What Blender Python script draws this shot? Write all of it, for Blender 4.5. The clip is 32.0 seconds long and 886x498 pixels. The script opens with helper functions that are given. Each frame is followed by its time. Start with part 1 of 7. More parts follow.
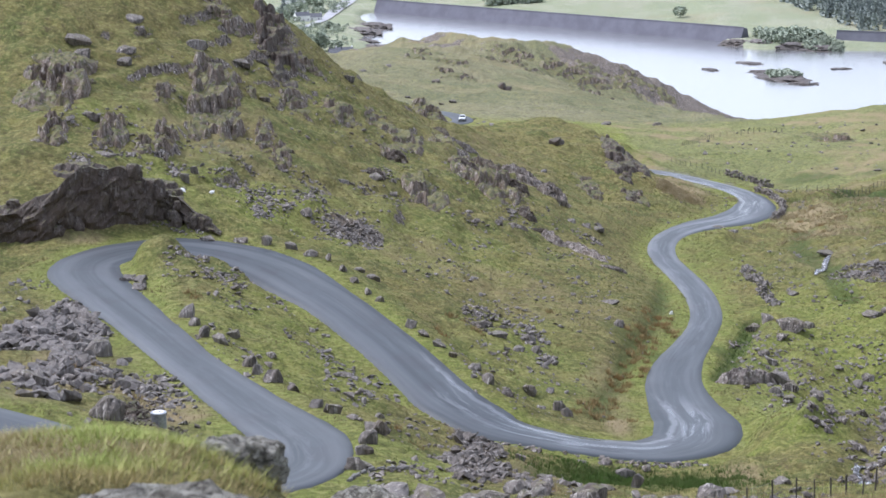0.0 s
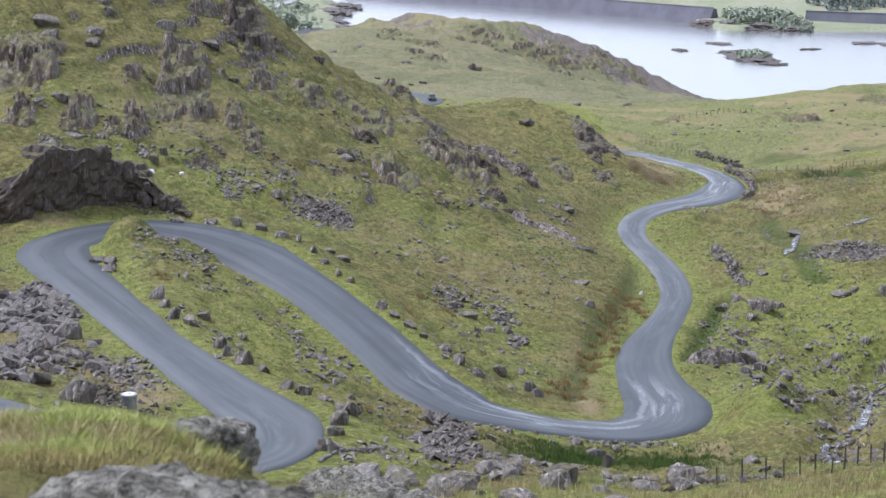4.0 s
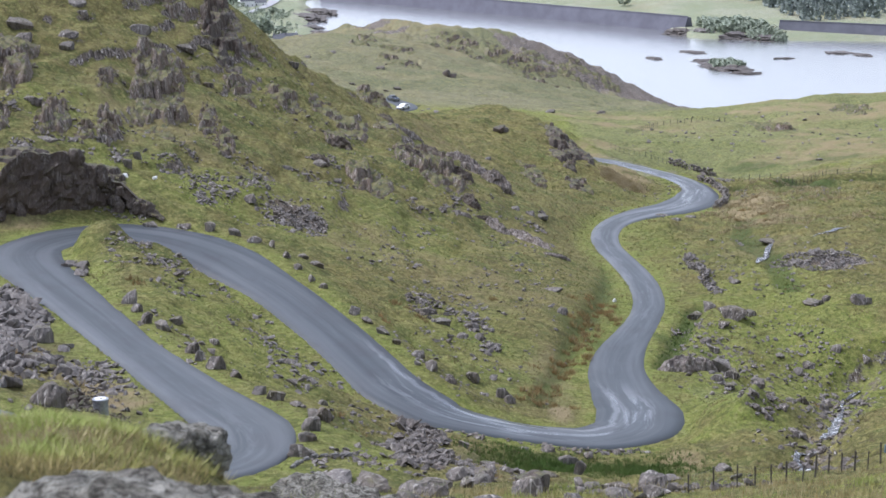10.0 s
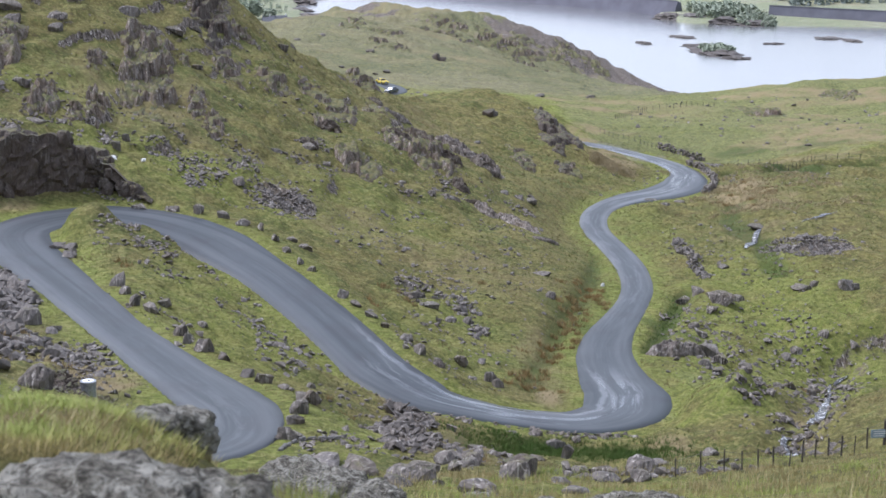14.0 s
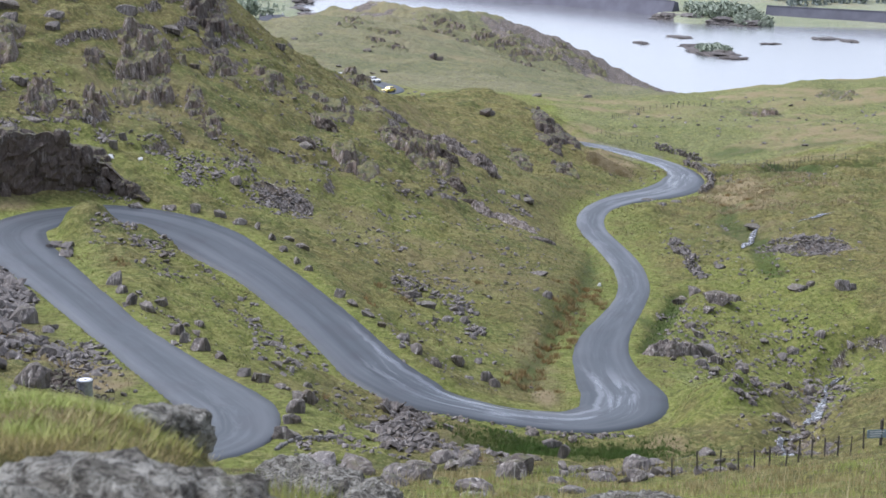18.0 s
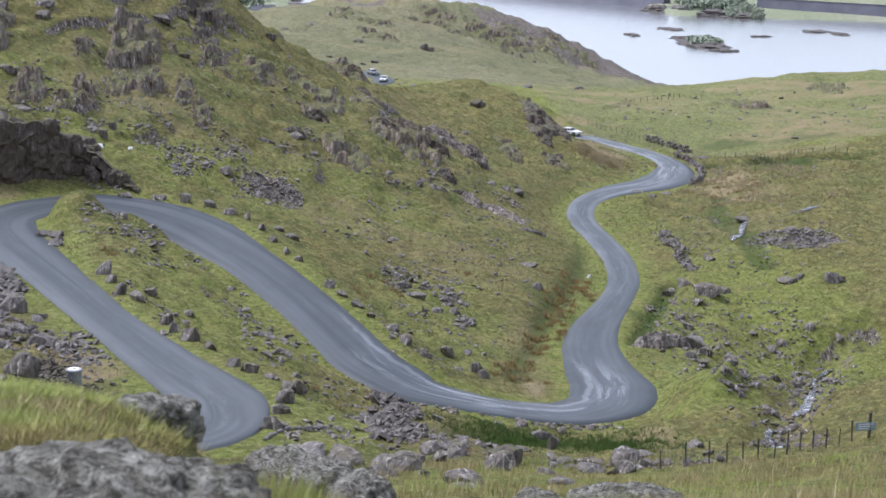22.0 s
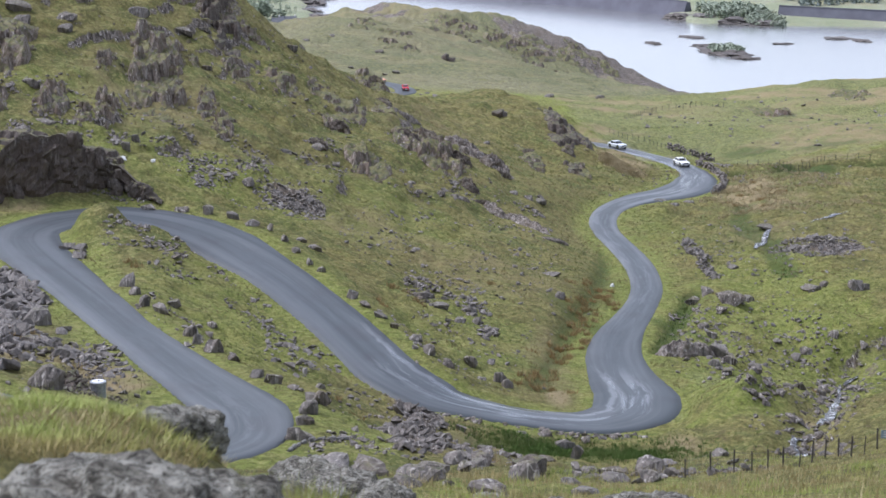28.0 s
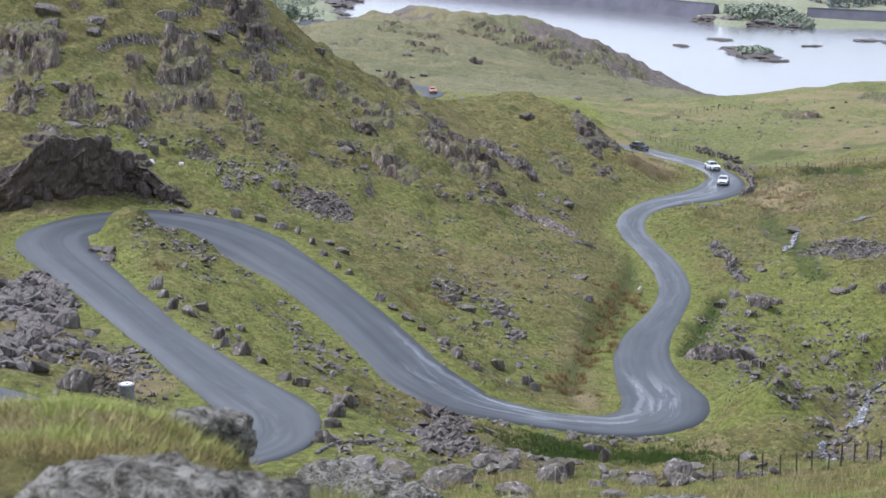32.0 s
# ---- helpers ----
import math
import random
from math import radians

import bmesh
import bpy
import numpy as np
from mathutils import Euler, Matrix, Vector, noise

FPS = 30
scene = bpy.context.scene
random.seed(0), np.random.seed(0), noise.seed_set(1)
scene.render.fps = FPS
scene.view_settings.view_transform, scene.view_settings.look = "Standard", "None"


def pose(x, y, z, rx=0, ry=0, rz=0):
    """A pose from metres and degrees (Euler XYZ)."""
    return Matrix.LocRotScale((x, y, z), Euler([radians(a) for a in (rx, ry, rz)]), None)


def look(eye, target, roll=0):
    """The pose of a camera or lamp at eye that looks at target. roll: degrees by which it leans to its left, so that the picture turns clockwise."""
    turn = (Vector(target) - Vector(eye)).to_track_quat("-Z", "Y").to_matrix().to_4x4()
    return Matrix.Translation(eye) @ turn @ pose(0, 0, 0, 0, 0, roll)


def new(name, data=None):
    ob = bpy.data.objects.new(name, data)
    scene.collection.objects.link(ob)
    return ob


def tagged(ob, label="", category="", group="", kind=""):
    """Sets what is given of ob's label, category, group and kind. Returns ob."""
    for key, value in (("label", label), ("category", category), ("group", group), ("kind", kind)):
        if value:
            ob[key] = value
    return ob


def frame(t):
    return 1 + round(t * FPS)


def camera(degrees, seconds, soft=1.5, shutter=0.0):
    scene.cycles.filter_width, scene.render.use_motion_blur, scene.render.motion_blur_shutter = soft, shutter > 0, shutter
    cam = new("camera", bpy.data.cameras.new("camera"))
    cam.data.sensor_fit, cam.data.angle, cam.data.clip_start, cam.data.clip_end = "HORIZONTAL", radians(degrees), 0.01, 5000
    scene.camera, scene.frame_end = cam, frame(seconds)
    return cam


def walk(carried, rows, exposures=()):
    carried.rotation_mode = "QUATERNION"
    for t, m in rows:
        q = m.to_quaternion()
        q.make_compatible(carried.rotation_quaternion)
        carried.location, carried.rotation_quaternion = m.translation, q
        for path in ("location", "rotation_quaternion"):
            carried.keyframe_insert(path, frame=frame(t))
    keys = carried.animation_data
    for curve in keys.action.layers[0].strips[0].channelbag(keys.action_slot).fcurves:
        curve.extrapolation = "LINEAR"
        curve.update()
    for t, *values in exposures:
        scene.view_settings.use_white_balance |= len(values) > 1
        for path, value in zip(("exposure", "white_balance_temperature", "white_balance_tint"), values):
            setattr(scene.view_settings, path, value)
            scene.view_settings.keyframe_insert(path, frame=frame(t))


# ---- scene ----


# ---- camera and its way: it stands on the hillside and is only turned ----
EYE = (0.0, 0.0, 160.0)
cam = camera(28.0, 32.0, 1.6)
cam.data.dof.use_dof = True
cam.data.dof.focus_distance = 190.0
cam.data.dof.aperture_fstop = 4.2
PATH = [
    (0, -11.906, 1.511, -0.241), (0.5, -12.002, 1.265, -0.143), (1, -12.226, 0.996, -0.128), (1.5, -12.414, 1.002, -0.189),
    (2, -12.724, 1.125, -0.266), (2.5, -12.504, 1.310, -0.459), (3, -12.418, 1.180, -0.265), (3.5, -12.499, 0.911, -0.206),
    (4, -12.526, 0.540, -0.174), (4.5, -12.501, 0.371, -0.066), (6.5, -12.280, 0.035, 0.004), (7, -12.532, 0.078, 0.177),
    (7.5, -12.645, 0.005, 0.156), (8, -12.454, 0.139, 0.053), (8.5, -11.802, 0.242, -0.240), (9, -12.000, 0.000, 0.000),
    (9.5, -12.353, -0.213, 0.294), (10, -12.320, -0.337, 0.378), (10.5, -12.543, -0.654, 0.620), (11, -12.516, -0.787, 0.547),
    (11.5, -12.535, -0.756, 0.554), (12, -12.393, -0.710, 0.383), (12.5, -12.526, -0.674, 0.504), (13, -12.692, -0.478, 0.476),
    (13.5, -12.736, -0.612, 0.630), (14, -12.844, -0.716, 0.732), (14.5, -12.783, -0.662, 0.706), (16.5, -12.774, -0.979, 0.857),
    (17, -12.925, -0.927, 0.966), (17.5, -12.935, -0.812, 0.854), (18, -12.857, -0.820, 0.855), (18.5, -12.854, -0.845, 0.854),
    (19, -12.742, -0.875, 0.863), (19.5, -12.732, -1.012, 0.980), (20, -12.879, -1.260, 1.100), (20.5, -12.988, -1.240, 1.089),
    (21, -12.865, -1.332, 1.088), (21.5, -12.856, -1.190, 1.083), (22, -13.142, -1.158, 1.194), (22.5, -13.338, -1.124, 1.184),
    (23, -13.744, -0.939, 1.355), (23.5, -13.666, -0.807, 1.280), (24, -13.001, -0.710, 1.025), (24.5, -12.480, -0.759, 0.941),
    (25, -12.742, -0.641, 0.926), (25.5, -12.831, -0.720, 1.040), (27.5, -12.923, -0.235, 0.712), (28, -12.832, -0.405, 0.627),
    (28.5, -12.714, -0.379, 0.573), (29, -12.562, -0.008, 0.584), (29.5, -12.887, -0.256, 0.758), (30, -12.689, -0.435, 0.603),
    (30.5, -13.072, 0.015, 0.564), (31, -12.870, 0.321, 0.388), (31.5, -12.781, 0.420, 0.443), (32, -12.748, 0.506, 0.433),
]
walk(cam, [(t, pose(*EYE, 90 + tilt, 0, turn) @ pose(0, 0, 0, 0, 0, lean)) for t, tilt, turn, lean in PATH], [(0, 0.92, 5900, 16), (5, 0.84, 5900, 16), (12, 0.77, 5900, 16), (32, 0.74, 5900, 16)])

# ---- overcast daylight ----
SUN_HEIGHT, SUN_TURN = radians(58), radians(-70)
world = bpy.data.worlds.new("overcast_sky")
scene.world = world
world.use_nodes = True
wn, wl = world.node_tree.nodes, world.node_tree.links
sky = wn.new("ShaderNodeTexSky")
sky.sky_type = "NISHITA"
sky.sun_disc = False
sky.sun_elevation, sky.sun_rotation = SUN_HEIGHT, SUN_TURN
sky.air_density, sky.dust_density, sky.ozone_density = 1.0, 2.2, 1.0
grey = wn.new("ShaderNodeHueSaturation")
grey.inputs["Saturation"].default_value = 0.4
wl.new(sky.outputs[0], grey.inputs["Color"])
wl.new(grey.outputs[0], wn["Background"].inputs[0])
wn["Background"].inputs[1].default_value = 0.155
sun = new("sun", bpy.data.lights.new("sun", "SUN"))
sun.data.energy, sun.data.angle, sun.data.color = 1.4, radians(18), (1.0, 0.985, 0.96)
sun.matrix_world = look((math.sin(SUN_TURN) * 300 * math.cos(SUN_HEIGHT), math.cos(SUN_TURN) * 300 * math.cos(SUN_HEIGHT), 300 * math.sin(SUN_HEIGHT)), (0, 0, 0))
scene.view_settings.exposure = 0.94


# ---- materials ----
class Shader:
    """A node material in the making."""

    def __init__(self, name, rough=0.8, metal=0.0, spec=0.4):
        self.mat = bpy.data.materials.new(name)
        self.mat.use_nodes = True
        self.n, self.l = self.mat.node_tree.nodes, self.mat.node_tree.links
        self.bsdf = self.n["Principled BSDF"]
        self.bsdf.inputs["Roughness"].default_value = rough
        self.bsdf.inputs["Metallic"].default_value = metal
        self.bsdf.inputs["Specular IOR Level"].default_value = spec

    def put(self, socket, value):
        if isinstance(value, bpy.types.NodeSocket):
            self.l.new(value, socket)
        else:
            socket.default_value = value

    def place(self, sx=1.0, sy=1.0, sz=1.0, source="position"):
        """Coordinates in metres, stretched."""
        if source == "position":
            out = self.n.new("ShaderNodeNewGeometry").outputs["Position"]
        elif source == "uv":
            out = self.n.new("ShaderNodeTexCoord").outputs["UV"]
        else:
            out = self.n.new("ShaderNodeTexCoord").outputs["Object"]
        m = self.n.new("ShaderNodeMapping")
        m.inputs["Scale"].default_value = (sx, sy, sz)
        self.l.new(out, m.inputs["Vector"])
        return m.outputs[0]

    def noise(self, where, scale, detail=4.0, rough=0.6, warp=0.0):
        t = self.n.new("ShaderNodeTexNoise")
        t.inputs["Scale"].default_value, t.inputs["Detail"].default_value, t.inputs["Roughness"].default_value = scale, detail, rough
        t.inputs["Distortion"].default_value = warp
        self.l.new(where, t.inputs["Vector"])
        return t.outputs[0]

    def cells(self, where, scale, feature="F1"):
        t = self.n.new("ShaderNodeTexVoronoi")
        t.feature = feature
        t.inputs["Scale"].default_value = scale
        self.l.new(where, t.inputs["Vector"])
        return t.outputs["Distance"]

    def span(self, value, a, b, lo=0.0, hi=1.0):
        m = self.n.new("ShaderNodeMapRange")
        m.interpolation_type = "SMOOTHSTEP"
        self.put(m.inputs["Value"], value)
        for key, v in (("From Min", a), ("From Max", b), ("To Min", lo), ("To Max", hi)):
            m.inputs[key].default_value = v
        return m.outputs[0]

    def calc(self, op, a, b=0.0):
        m = self.n.new("ShaderNodeMath")
        m.operation, m.use_clamp = op, False
        self.put(m.inputs[0], a)
        self.put(m.inputs[1], b)
        return m.outputs[0]

    def mix(self, fac, a, b):
        m = self.n.new("ShaderNodeMix")
        m.data_type = "RGBA"
        self.put(m.inputs[0], fac)
        for socket, v in ((m.inputs[6], a), (m.inputs[7], b)):
            self.put(socket, v if isinstance(v, bpy.types.NodeSocket) else (*v, 1))
        return m.outputs[2]

    def attribute(self, name):
        a = self.n.new("ShaderNodeAttribute")
        a.attribute_name = name
        s = self.n.new("ShaderNodeSeparateColor")
        self.l.new(a.outputs["Color"], s.inputs[0])
        return s.outputs

    def chance(self):
        return self.n.new("ShaderNodeObjectInfo").outputs["Random"]

    def island(self):
        return self.n.new("ShaderNodeNewGeometry").outputs["Random Per Island"]

    def done(self, colour, rough=None, height=None, strength=0.5, distance=0.1):
        self.put(self.bsdf.inputs["Base Color"], colour if isinstance(colour, bpy.types.NodeSocket) else (*colour, 1))
        if rough is not None:
            self.put(self.bsdf.inputs["Roughness"], rough)
        if height is not None:
            b = self.n.new("ShaderNodeBump")
            b.inputs["Strength"].default_value, b.inputs["Distance"].default_value = strength, distance
            self.l.new(height, b.inputs["Height"])
            self.l.new(b.outputs[0], self.bsdf.inputs["Normal"])
        return self.mat


def rock_colour(s, p, tall=0.32, warm=0.0, light=1.0):
    """Grey-brown slate with steep pale and dark streaks, lichen, rusty stains and damp seams."""
    streak = s.noise(s.place(2.6, 1.6, tall), 1.1, 6, 0.7, 0.4)
    fine = s.noise(p, 4.5, 5, 0.72)
    c = s.mix(s.span(streak, 0.4, 0.58), (0.04, 0.032, 0.026), tuple(v * light for v in (0.2, 0.172, 0.148)))
    c = s.mix(s.span(fine, 0.54, 0.66, 0, 0.65), c, (0.33, 0.305, 0.275))
    c = s.mix(s.span(s.noise(s.place(3.2, 2.0, tall * 0.8), 1.0, 5, 0.7, 0.6), 0.6 - 0.05 * light, 0.68 - 0.04 * light, 0, 0.85), c, (0.6, 0.56, 0.51))
    c = s.mix(s.span(fine, 0.45, 0.36, 0, 0.6), c, (0.05, 0.045, 0.042))
    c = s.mix(s.span(s.noise(p, 0.35, 4), 0.5, 0.66, 0, 0.5), c, (0.15, 0.115, 0.075))
    c = s.mix(s.span(s.noise(p, 0.8, 5, 0.7), 0.56, 0.66, 0, 0.55), c, (0.045, 0.04, 0.04))
    if warm:
        c = s.mix(s.span(s.noise(p, 0.45, 4, 0.7), 0.35, 0.6, 0.1, warm), c, (0.16, 0.1, 0.06))
    return c, fine, streak


def patchy(s, p, c):
    """Tussocks, bleached tips and dark roots that mottle all the grass."""
    clump, fine, tuft = s.noise(p, 0.42, 7, 0.72), s.noise(p, 1.4, 8, 0.82), s.noise(p, 5.0, 5, 0.8)
    c = s.mix(s.span(clump, 0.5, 0.62, 0, 0.45), c, (0.088, 0.08, 0.026))
    c = s.mix(s.span(clump, 0.48, 0.36, 0, 0.5), c, (0.26, 0.245, 0.075))
    c = s.mix(s.span(fine, 0.52, 0.585, 0, 0.6), c, (0.062, 0.06, 0.02))
    c = s.mix(s.span(fine, 0.485, 0.415, 0, 0.6), c, (0.33, 0.31, 0.12))
    return s.mix(s.span(tuft, 0.52, 0.6, 0, 0.5), c, (0.05, 0.052, 0.02)), clump, fine, tuft


def upward(s, noisy, a, b, amount):
    """Where a surface faces the sky, unevenly: moss and turf lodge there."""
    split = s.n.new("ShaderNodeSeparateXYZ")
    s.l.new(s.n.new("ShaderNodeNewGeometry").outputs["Normal"], split.inputs[0])
    return s.span(s.calc("ADD", split.outputs[2], s.calc("MULTIPLY", s.calc("SUBTRACT", noisy, 0.5), 1.3)), a, b, 0, amount)


def make_ground():
    s = Shader("moorland_turf", 0.9, 0, 0.12)
    p = s.place()
    rock, rush, straw = s.attribute("cover")[:3]
    lush = s.n.new("ShaderNodeAttribute")
    lush.attribute_name = "cover"
    lush = lush.outputs["Alpha"]
    broad, mid, spot = s.noise(p, 0.03, 4), s.noise(p, 0.2, 5, 0.62), s.noise(p, 0.6, 4, 0.65)
    c = s.mix(s.span(mid, 0.36, 0.62), (0.098, 0.118, 0.031), (0.185, 0.162, 0.056))
    c = s.mix(s.span(broad, 0.46, 0.6, 0, 0.55), c, (0.165, 0.14, 0.05))
    c = s.mix(s.span(spot, 0.55, 0.68, 0, 0.75), c, (0.1, 0.072, 0.038))
    c = s.mix(s.span(spot, 0.44, 0.32, 0, 0.6), c, (0.13, 0.165, 0.045))
    c = s.mix(s.calc("MULTIPLY", lush, s.span(mid, 0.85, 0.42)), c, (0.19, 0.232, 0.045))
    # above 1, alpha greys the far moor: partly haze put into the turf colour
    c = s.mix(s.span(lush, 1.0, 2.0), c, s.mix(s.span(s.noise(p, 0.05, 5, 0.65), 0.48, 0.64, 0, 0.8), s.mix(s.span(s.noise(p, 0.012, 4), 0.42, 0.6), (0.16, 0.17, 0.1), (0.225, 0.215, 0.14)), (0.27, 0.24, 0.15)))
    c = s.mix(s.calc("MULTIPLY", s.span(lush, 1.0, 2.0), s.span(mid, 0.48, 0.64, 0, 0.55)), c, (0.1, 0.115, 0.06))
    # above 2, the far shore fields are paled again in place of haze
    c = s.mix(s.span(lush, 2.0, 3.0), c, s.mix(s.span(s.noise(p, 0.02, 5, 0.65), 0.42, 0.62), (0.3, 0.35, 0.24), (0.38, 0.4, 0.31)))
    c, clump, fine, tuft = patchy(s, p, c)
    c = s.mix(s.calc("MULTIPLY", straw, s.span(mid, 0.3, 0.6)), c, (0.28, 0.225, 0.125))
    c = s.mix(s.calc("MULTIPLY", rush, s.span(fine, 0.8, 0.35)), c, (0.045, 0.08, 0.018))
    c = s.mix(0.05, c, (0.2, 0.19, 0.175))
    rc, rf, rs = rock_colour(s, p)
    split = s.n.new("ShaderNodeSeparateXYZ")
    s.l.new(s.n.new("ShaderNodeNewGeometry").outputs["Normal"], split.inputs[0])
    edge = s.calc("ADD", rock, s.calc("MULTIPLY", s.calc("SUBTRACT", fine, 0.5), 1.2))
    edge = s.calc("ADD", edge, s.calc("MULTIPLY", s.calc("SUBTRACT", 0.82, split.outputs[2]), 0.9))
    c = s.mix(s.span(edge, 0.44, 0.58), c, rc)
    h = s.calc("ADD", s.calc("MULTIPLY", fine, 0.6), s.calc("ADD", s.calc("MULTIPLY", tuft, 0.2), s.calc("MULTIPLY", clump, 1.3)))
    return s.done(c, None, h, 0.9, 0.42)


def make_rock(name, a, b, amount, damp=0.0, vary=1.0, pale=0.0, tall=0.32, warm=0.0, light=1.0):
    s = Shader(name, 0.75 - 0.25 * damp, 0, 0.3)
    p = s.place()
    c, fine, streak = rock_colour(s, p, tall, warm, light)
    c = s.mix(damp, c, (0.032, 0.023, 0.018))
    c = s.mix(pale, c, (0.36, 0.345, 0.33))
    c = s.mix(s.calc("MULTIPLY", s.island(), 0.3 * vary), c, (0.07, 0.064, 0.06))
    c = s.mix(s.calc("MULTIPLY", s.chance(), 0.35 * vary), c, (0.27, 0.255, 0.24))
    turf = s.mix(s.span(s.noise(p, 0.9, 4), 0.4, 0.6), (0.075, 0.085, 0.026), (0.15, 0.14, 0.048))
    if amount > 0.7:
        c = s.mix(s.span(s.noise(p, 0.55, 5, 0.7), 0.52, 0.62, 0, 0.7), c, s.mix(s.span(fine, 0.4, 0.6), (0.07, 0.052, 0.03), turf))
    c = s.mix(upward(s, s.noise(p, 1.3, 4, 0.65), a, b, amount), c, turf)
    return s.done(c, None, s.calc("ADD", fine, streak), 0.8, 0.14)


def make_asphalt():
    s = Shader("wet_asphalt", 0.4, 0, 0.5)
    uv = s.place(1, 1, 1, "uv")
    split = s.n.new("ShaderNodeSeparateXYZ")
    s.l.new(uv, split.inputs[0])
    along = split.outputs[1]
    lane = s.noise(s.place(0.9, 0.03, 1, "uv"), 1.0, 4, 0.55, 0.6)
    swirl = s.noise(s.place(0.05, 0.09, 1, "uv"), 1.0, 3, 0.5)
    grit = s.noise(uv, 14.0, 3, 0.7)
    patch = s.noise(uv, 0.18, 4)
    c = s.mix(s.span(lane, 0.35, 0.7), (0.037, 0.047, 0.053), (0.047, 0.058, 0.065))
    c = s.mix(s.span(patch, 0.5, 0.62, 0, 0.5), c, (0.032, 0.034, 0.04))
    c = s.mix(s.span(grit, 0.5, 0.7, 0, 0.3), c, (0.1, 0.1, 0.105))
    # tyres keep two bands of each lane paler and smoother
    track = s.span(s.calc("ABSOLUTE", s.calc("SUBTRACT", s.calc("ABSOLUTE", split.outputs[0]), 1.9)), 1.1, 0.3)
    track = s.calc("MULTIPLY", track, s.span(s.noise(s.place(0.3, 0.05, 1, "uv"), 1.0, 3), 0.35, 0.6, 0.3, 1.0))
    c = s.mix(s.calc("MULTIPLY", track, 0.6), c, (0.078, 0.088, 0.095))
    # standing water on the bends and in the wheel tracks
    low = s.calc("MULTIPLY", s.span(along, 750, 768), s.span(along, 806, 782, 0, 0.85))
    far = s.calc("MULTIPLY", s.span(along, 545, 560), s.span(along, 640, 600, 0, 0.7))
    near = s.calc("MULTIPLY", s.span(along, 930, 952), s.span(along, 975, 964, 0, 0.06))
    bends = s.calc("MULTIPLY", s.span(along, 600, 640), s.span(along, 742, 715, 0, 0.1))
    pools = s.calc("ADD", s.calc("ADD", low, far), s.calc("ADD", near, bends))
    middle = s.span(s.calc("ABSOLUTE", s.calc("SUBTRACT", split.outputs[0], s.calc("MULTIPLY", s.calc("SUBTRACT", swirl, 0.35), 3.2))), 2.6, 0.5)
    threads = s.span(s.noise(s.place(1.0, 0.1, 1, "uv"), 1.0, 6, 0.72, 0.9), 0.47, 0.62, 0.1, 1.0)
    # a thread of water follows the inner side of the bends
    drift = s.noise(s.place(0, 0.11, 1, "uv"), 1.0, 3, 0.6)
    inner = s.span(s.calc("ABSOLUTE", s.calc("SUBTRACT", split.outputs[0], s.calc("ADD", s.calc("MULTIPLY", drift, 2.8), 0.9))), 0.5, 0.1)
    inner = s.calc("MULTIPLY", inner, s.calc("ADD", s.calc("MULTIPLY", s.span(along, 750, 762), s.span(along, 815, 795)), s.calc("MULTIPLY", s.span(along, 535, 545), s.span(along, 612, 596))))
    wet = s.calc("MULTIPLY", s.calc("MULTIPLY", middle, threads), s.calc("ADD", s.calc("MULTIPLY", pools, 1.5), 0.05))
    wet = s.calc("MINIMUM", s.calc("ADD", wet, s.calc("MULTIPLY", s.calc("MULTIPLY", inner, s.span(threads, 0.1, 0.5, 0.5, 1.0)), 1.1)), 1.0)
    damp = s.calc("MULTIPLY", s.span(along, 520, 560), s.span(along, 745, 640, 0.25, 1.0))
    damp = s.calc("MULTIPLY", damp, s.calc("ADD", s.calc("MULTIPLY", track, 0.7), 0.3))
    r = s.calc("SUBTRACT", s.span(lane, 0.3, 0.68, 0.6, 0.5), s.calc("ADD", s.calc("MULTIPLY", wet, 0.3), s.calc("MULTIPLY", damp, 0.12)))
    s.put(s.bsdf.inputs["IOR"], s.calc("ADD", s.calc("ADD", s.calc("MULTIPLY", wet, 1.7), s.calc("MULTIPLY", damp, 0.5)), 1.47))
    return s.done(c, r, grit, 0.2, 0.008)


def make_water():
    s = Shader("paled_lake_water", 0.2, 0, 0.5)
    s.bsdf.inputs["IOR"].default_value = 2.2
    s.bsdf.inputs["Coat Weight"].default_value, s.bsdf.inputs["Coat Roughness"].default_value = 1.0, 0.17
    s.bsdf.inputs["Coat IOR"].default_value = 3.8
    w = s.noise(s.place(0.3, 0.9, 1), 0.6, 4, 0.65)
    # the base colour is lifted to add to the brightness of the mirrored sky
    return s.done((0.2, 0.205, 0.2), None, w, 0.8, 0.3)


TURF, ROCK, CRAG = make_ground(), make_rock("weathered_slate", 0.85, 1.25, 0.55), make_rock("mossy_slate_crag", 0.5, 0.9, 0.92, 0.05, 0.1, 0.0, 0.36, 0.4, 1.35)
TIP = make_rock("dark_tip_slate", 5, 6, 0.0, 0.3, 1.0)
SCREE = make_rock("broken_slate", 5, 6, 0.0, 0.0, 1.0, 0.08)
DAMP = make_rock("damp_dark_slate", 0.75, 1.0, 0.65, 0.62, 0.2, 0.0, 0.9, 0.45)
PALE_SLATE = make_rock("smooth_pale_slate", 0.95, 1.3, 0.45, 0.0, 0.3, 0.1, 0.5, 0.15, 1.3)
ISLET_ROCK = make_rock("bare_wet_islet_rock", 5, 6, 0.0, 0.5)
ASPHALT, WATER = make_asphalt(), make_water()

# ---- the lie of the land ----
SWELLS = []


def swell(x, y, radius, height):
    """A broad round rise (or hollow) of the land."""
    SWELLS.append((x, y, radius, height))


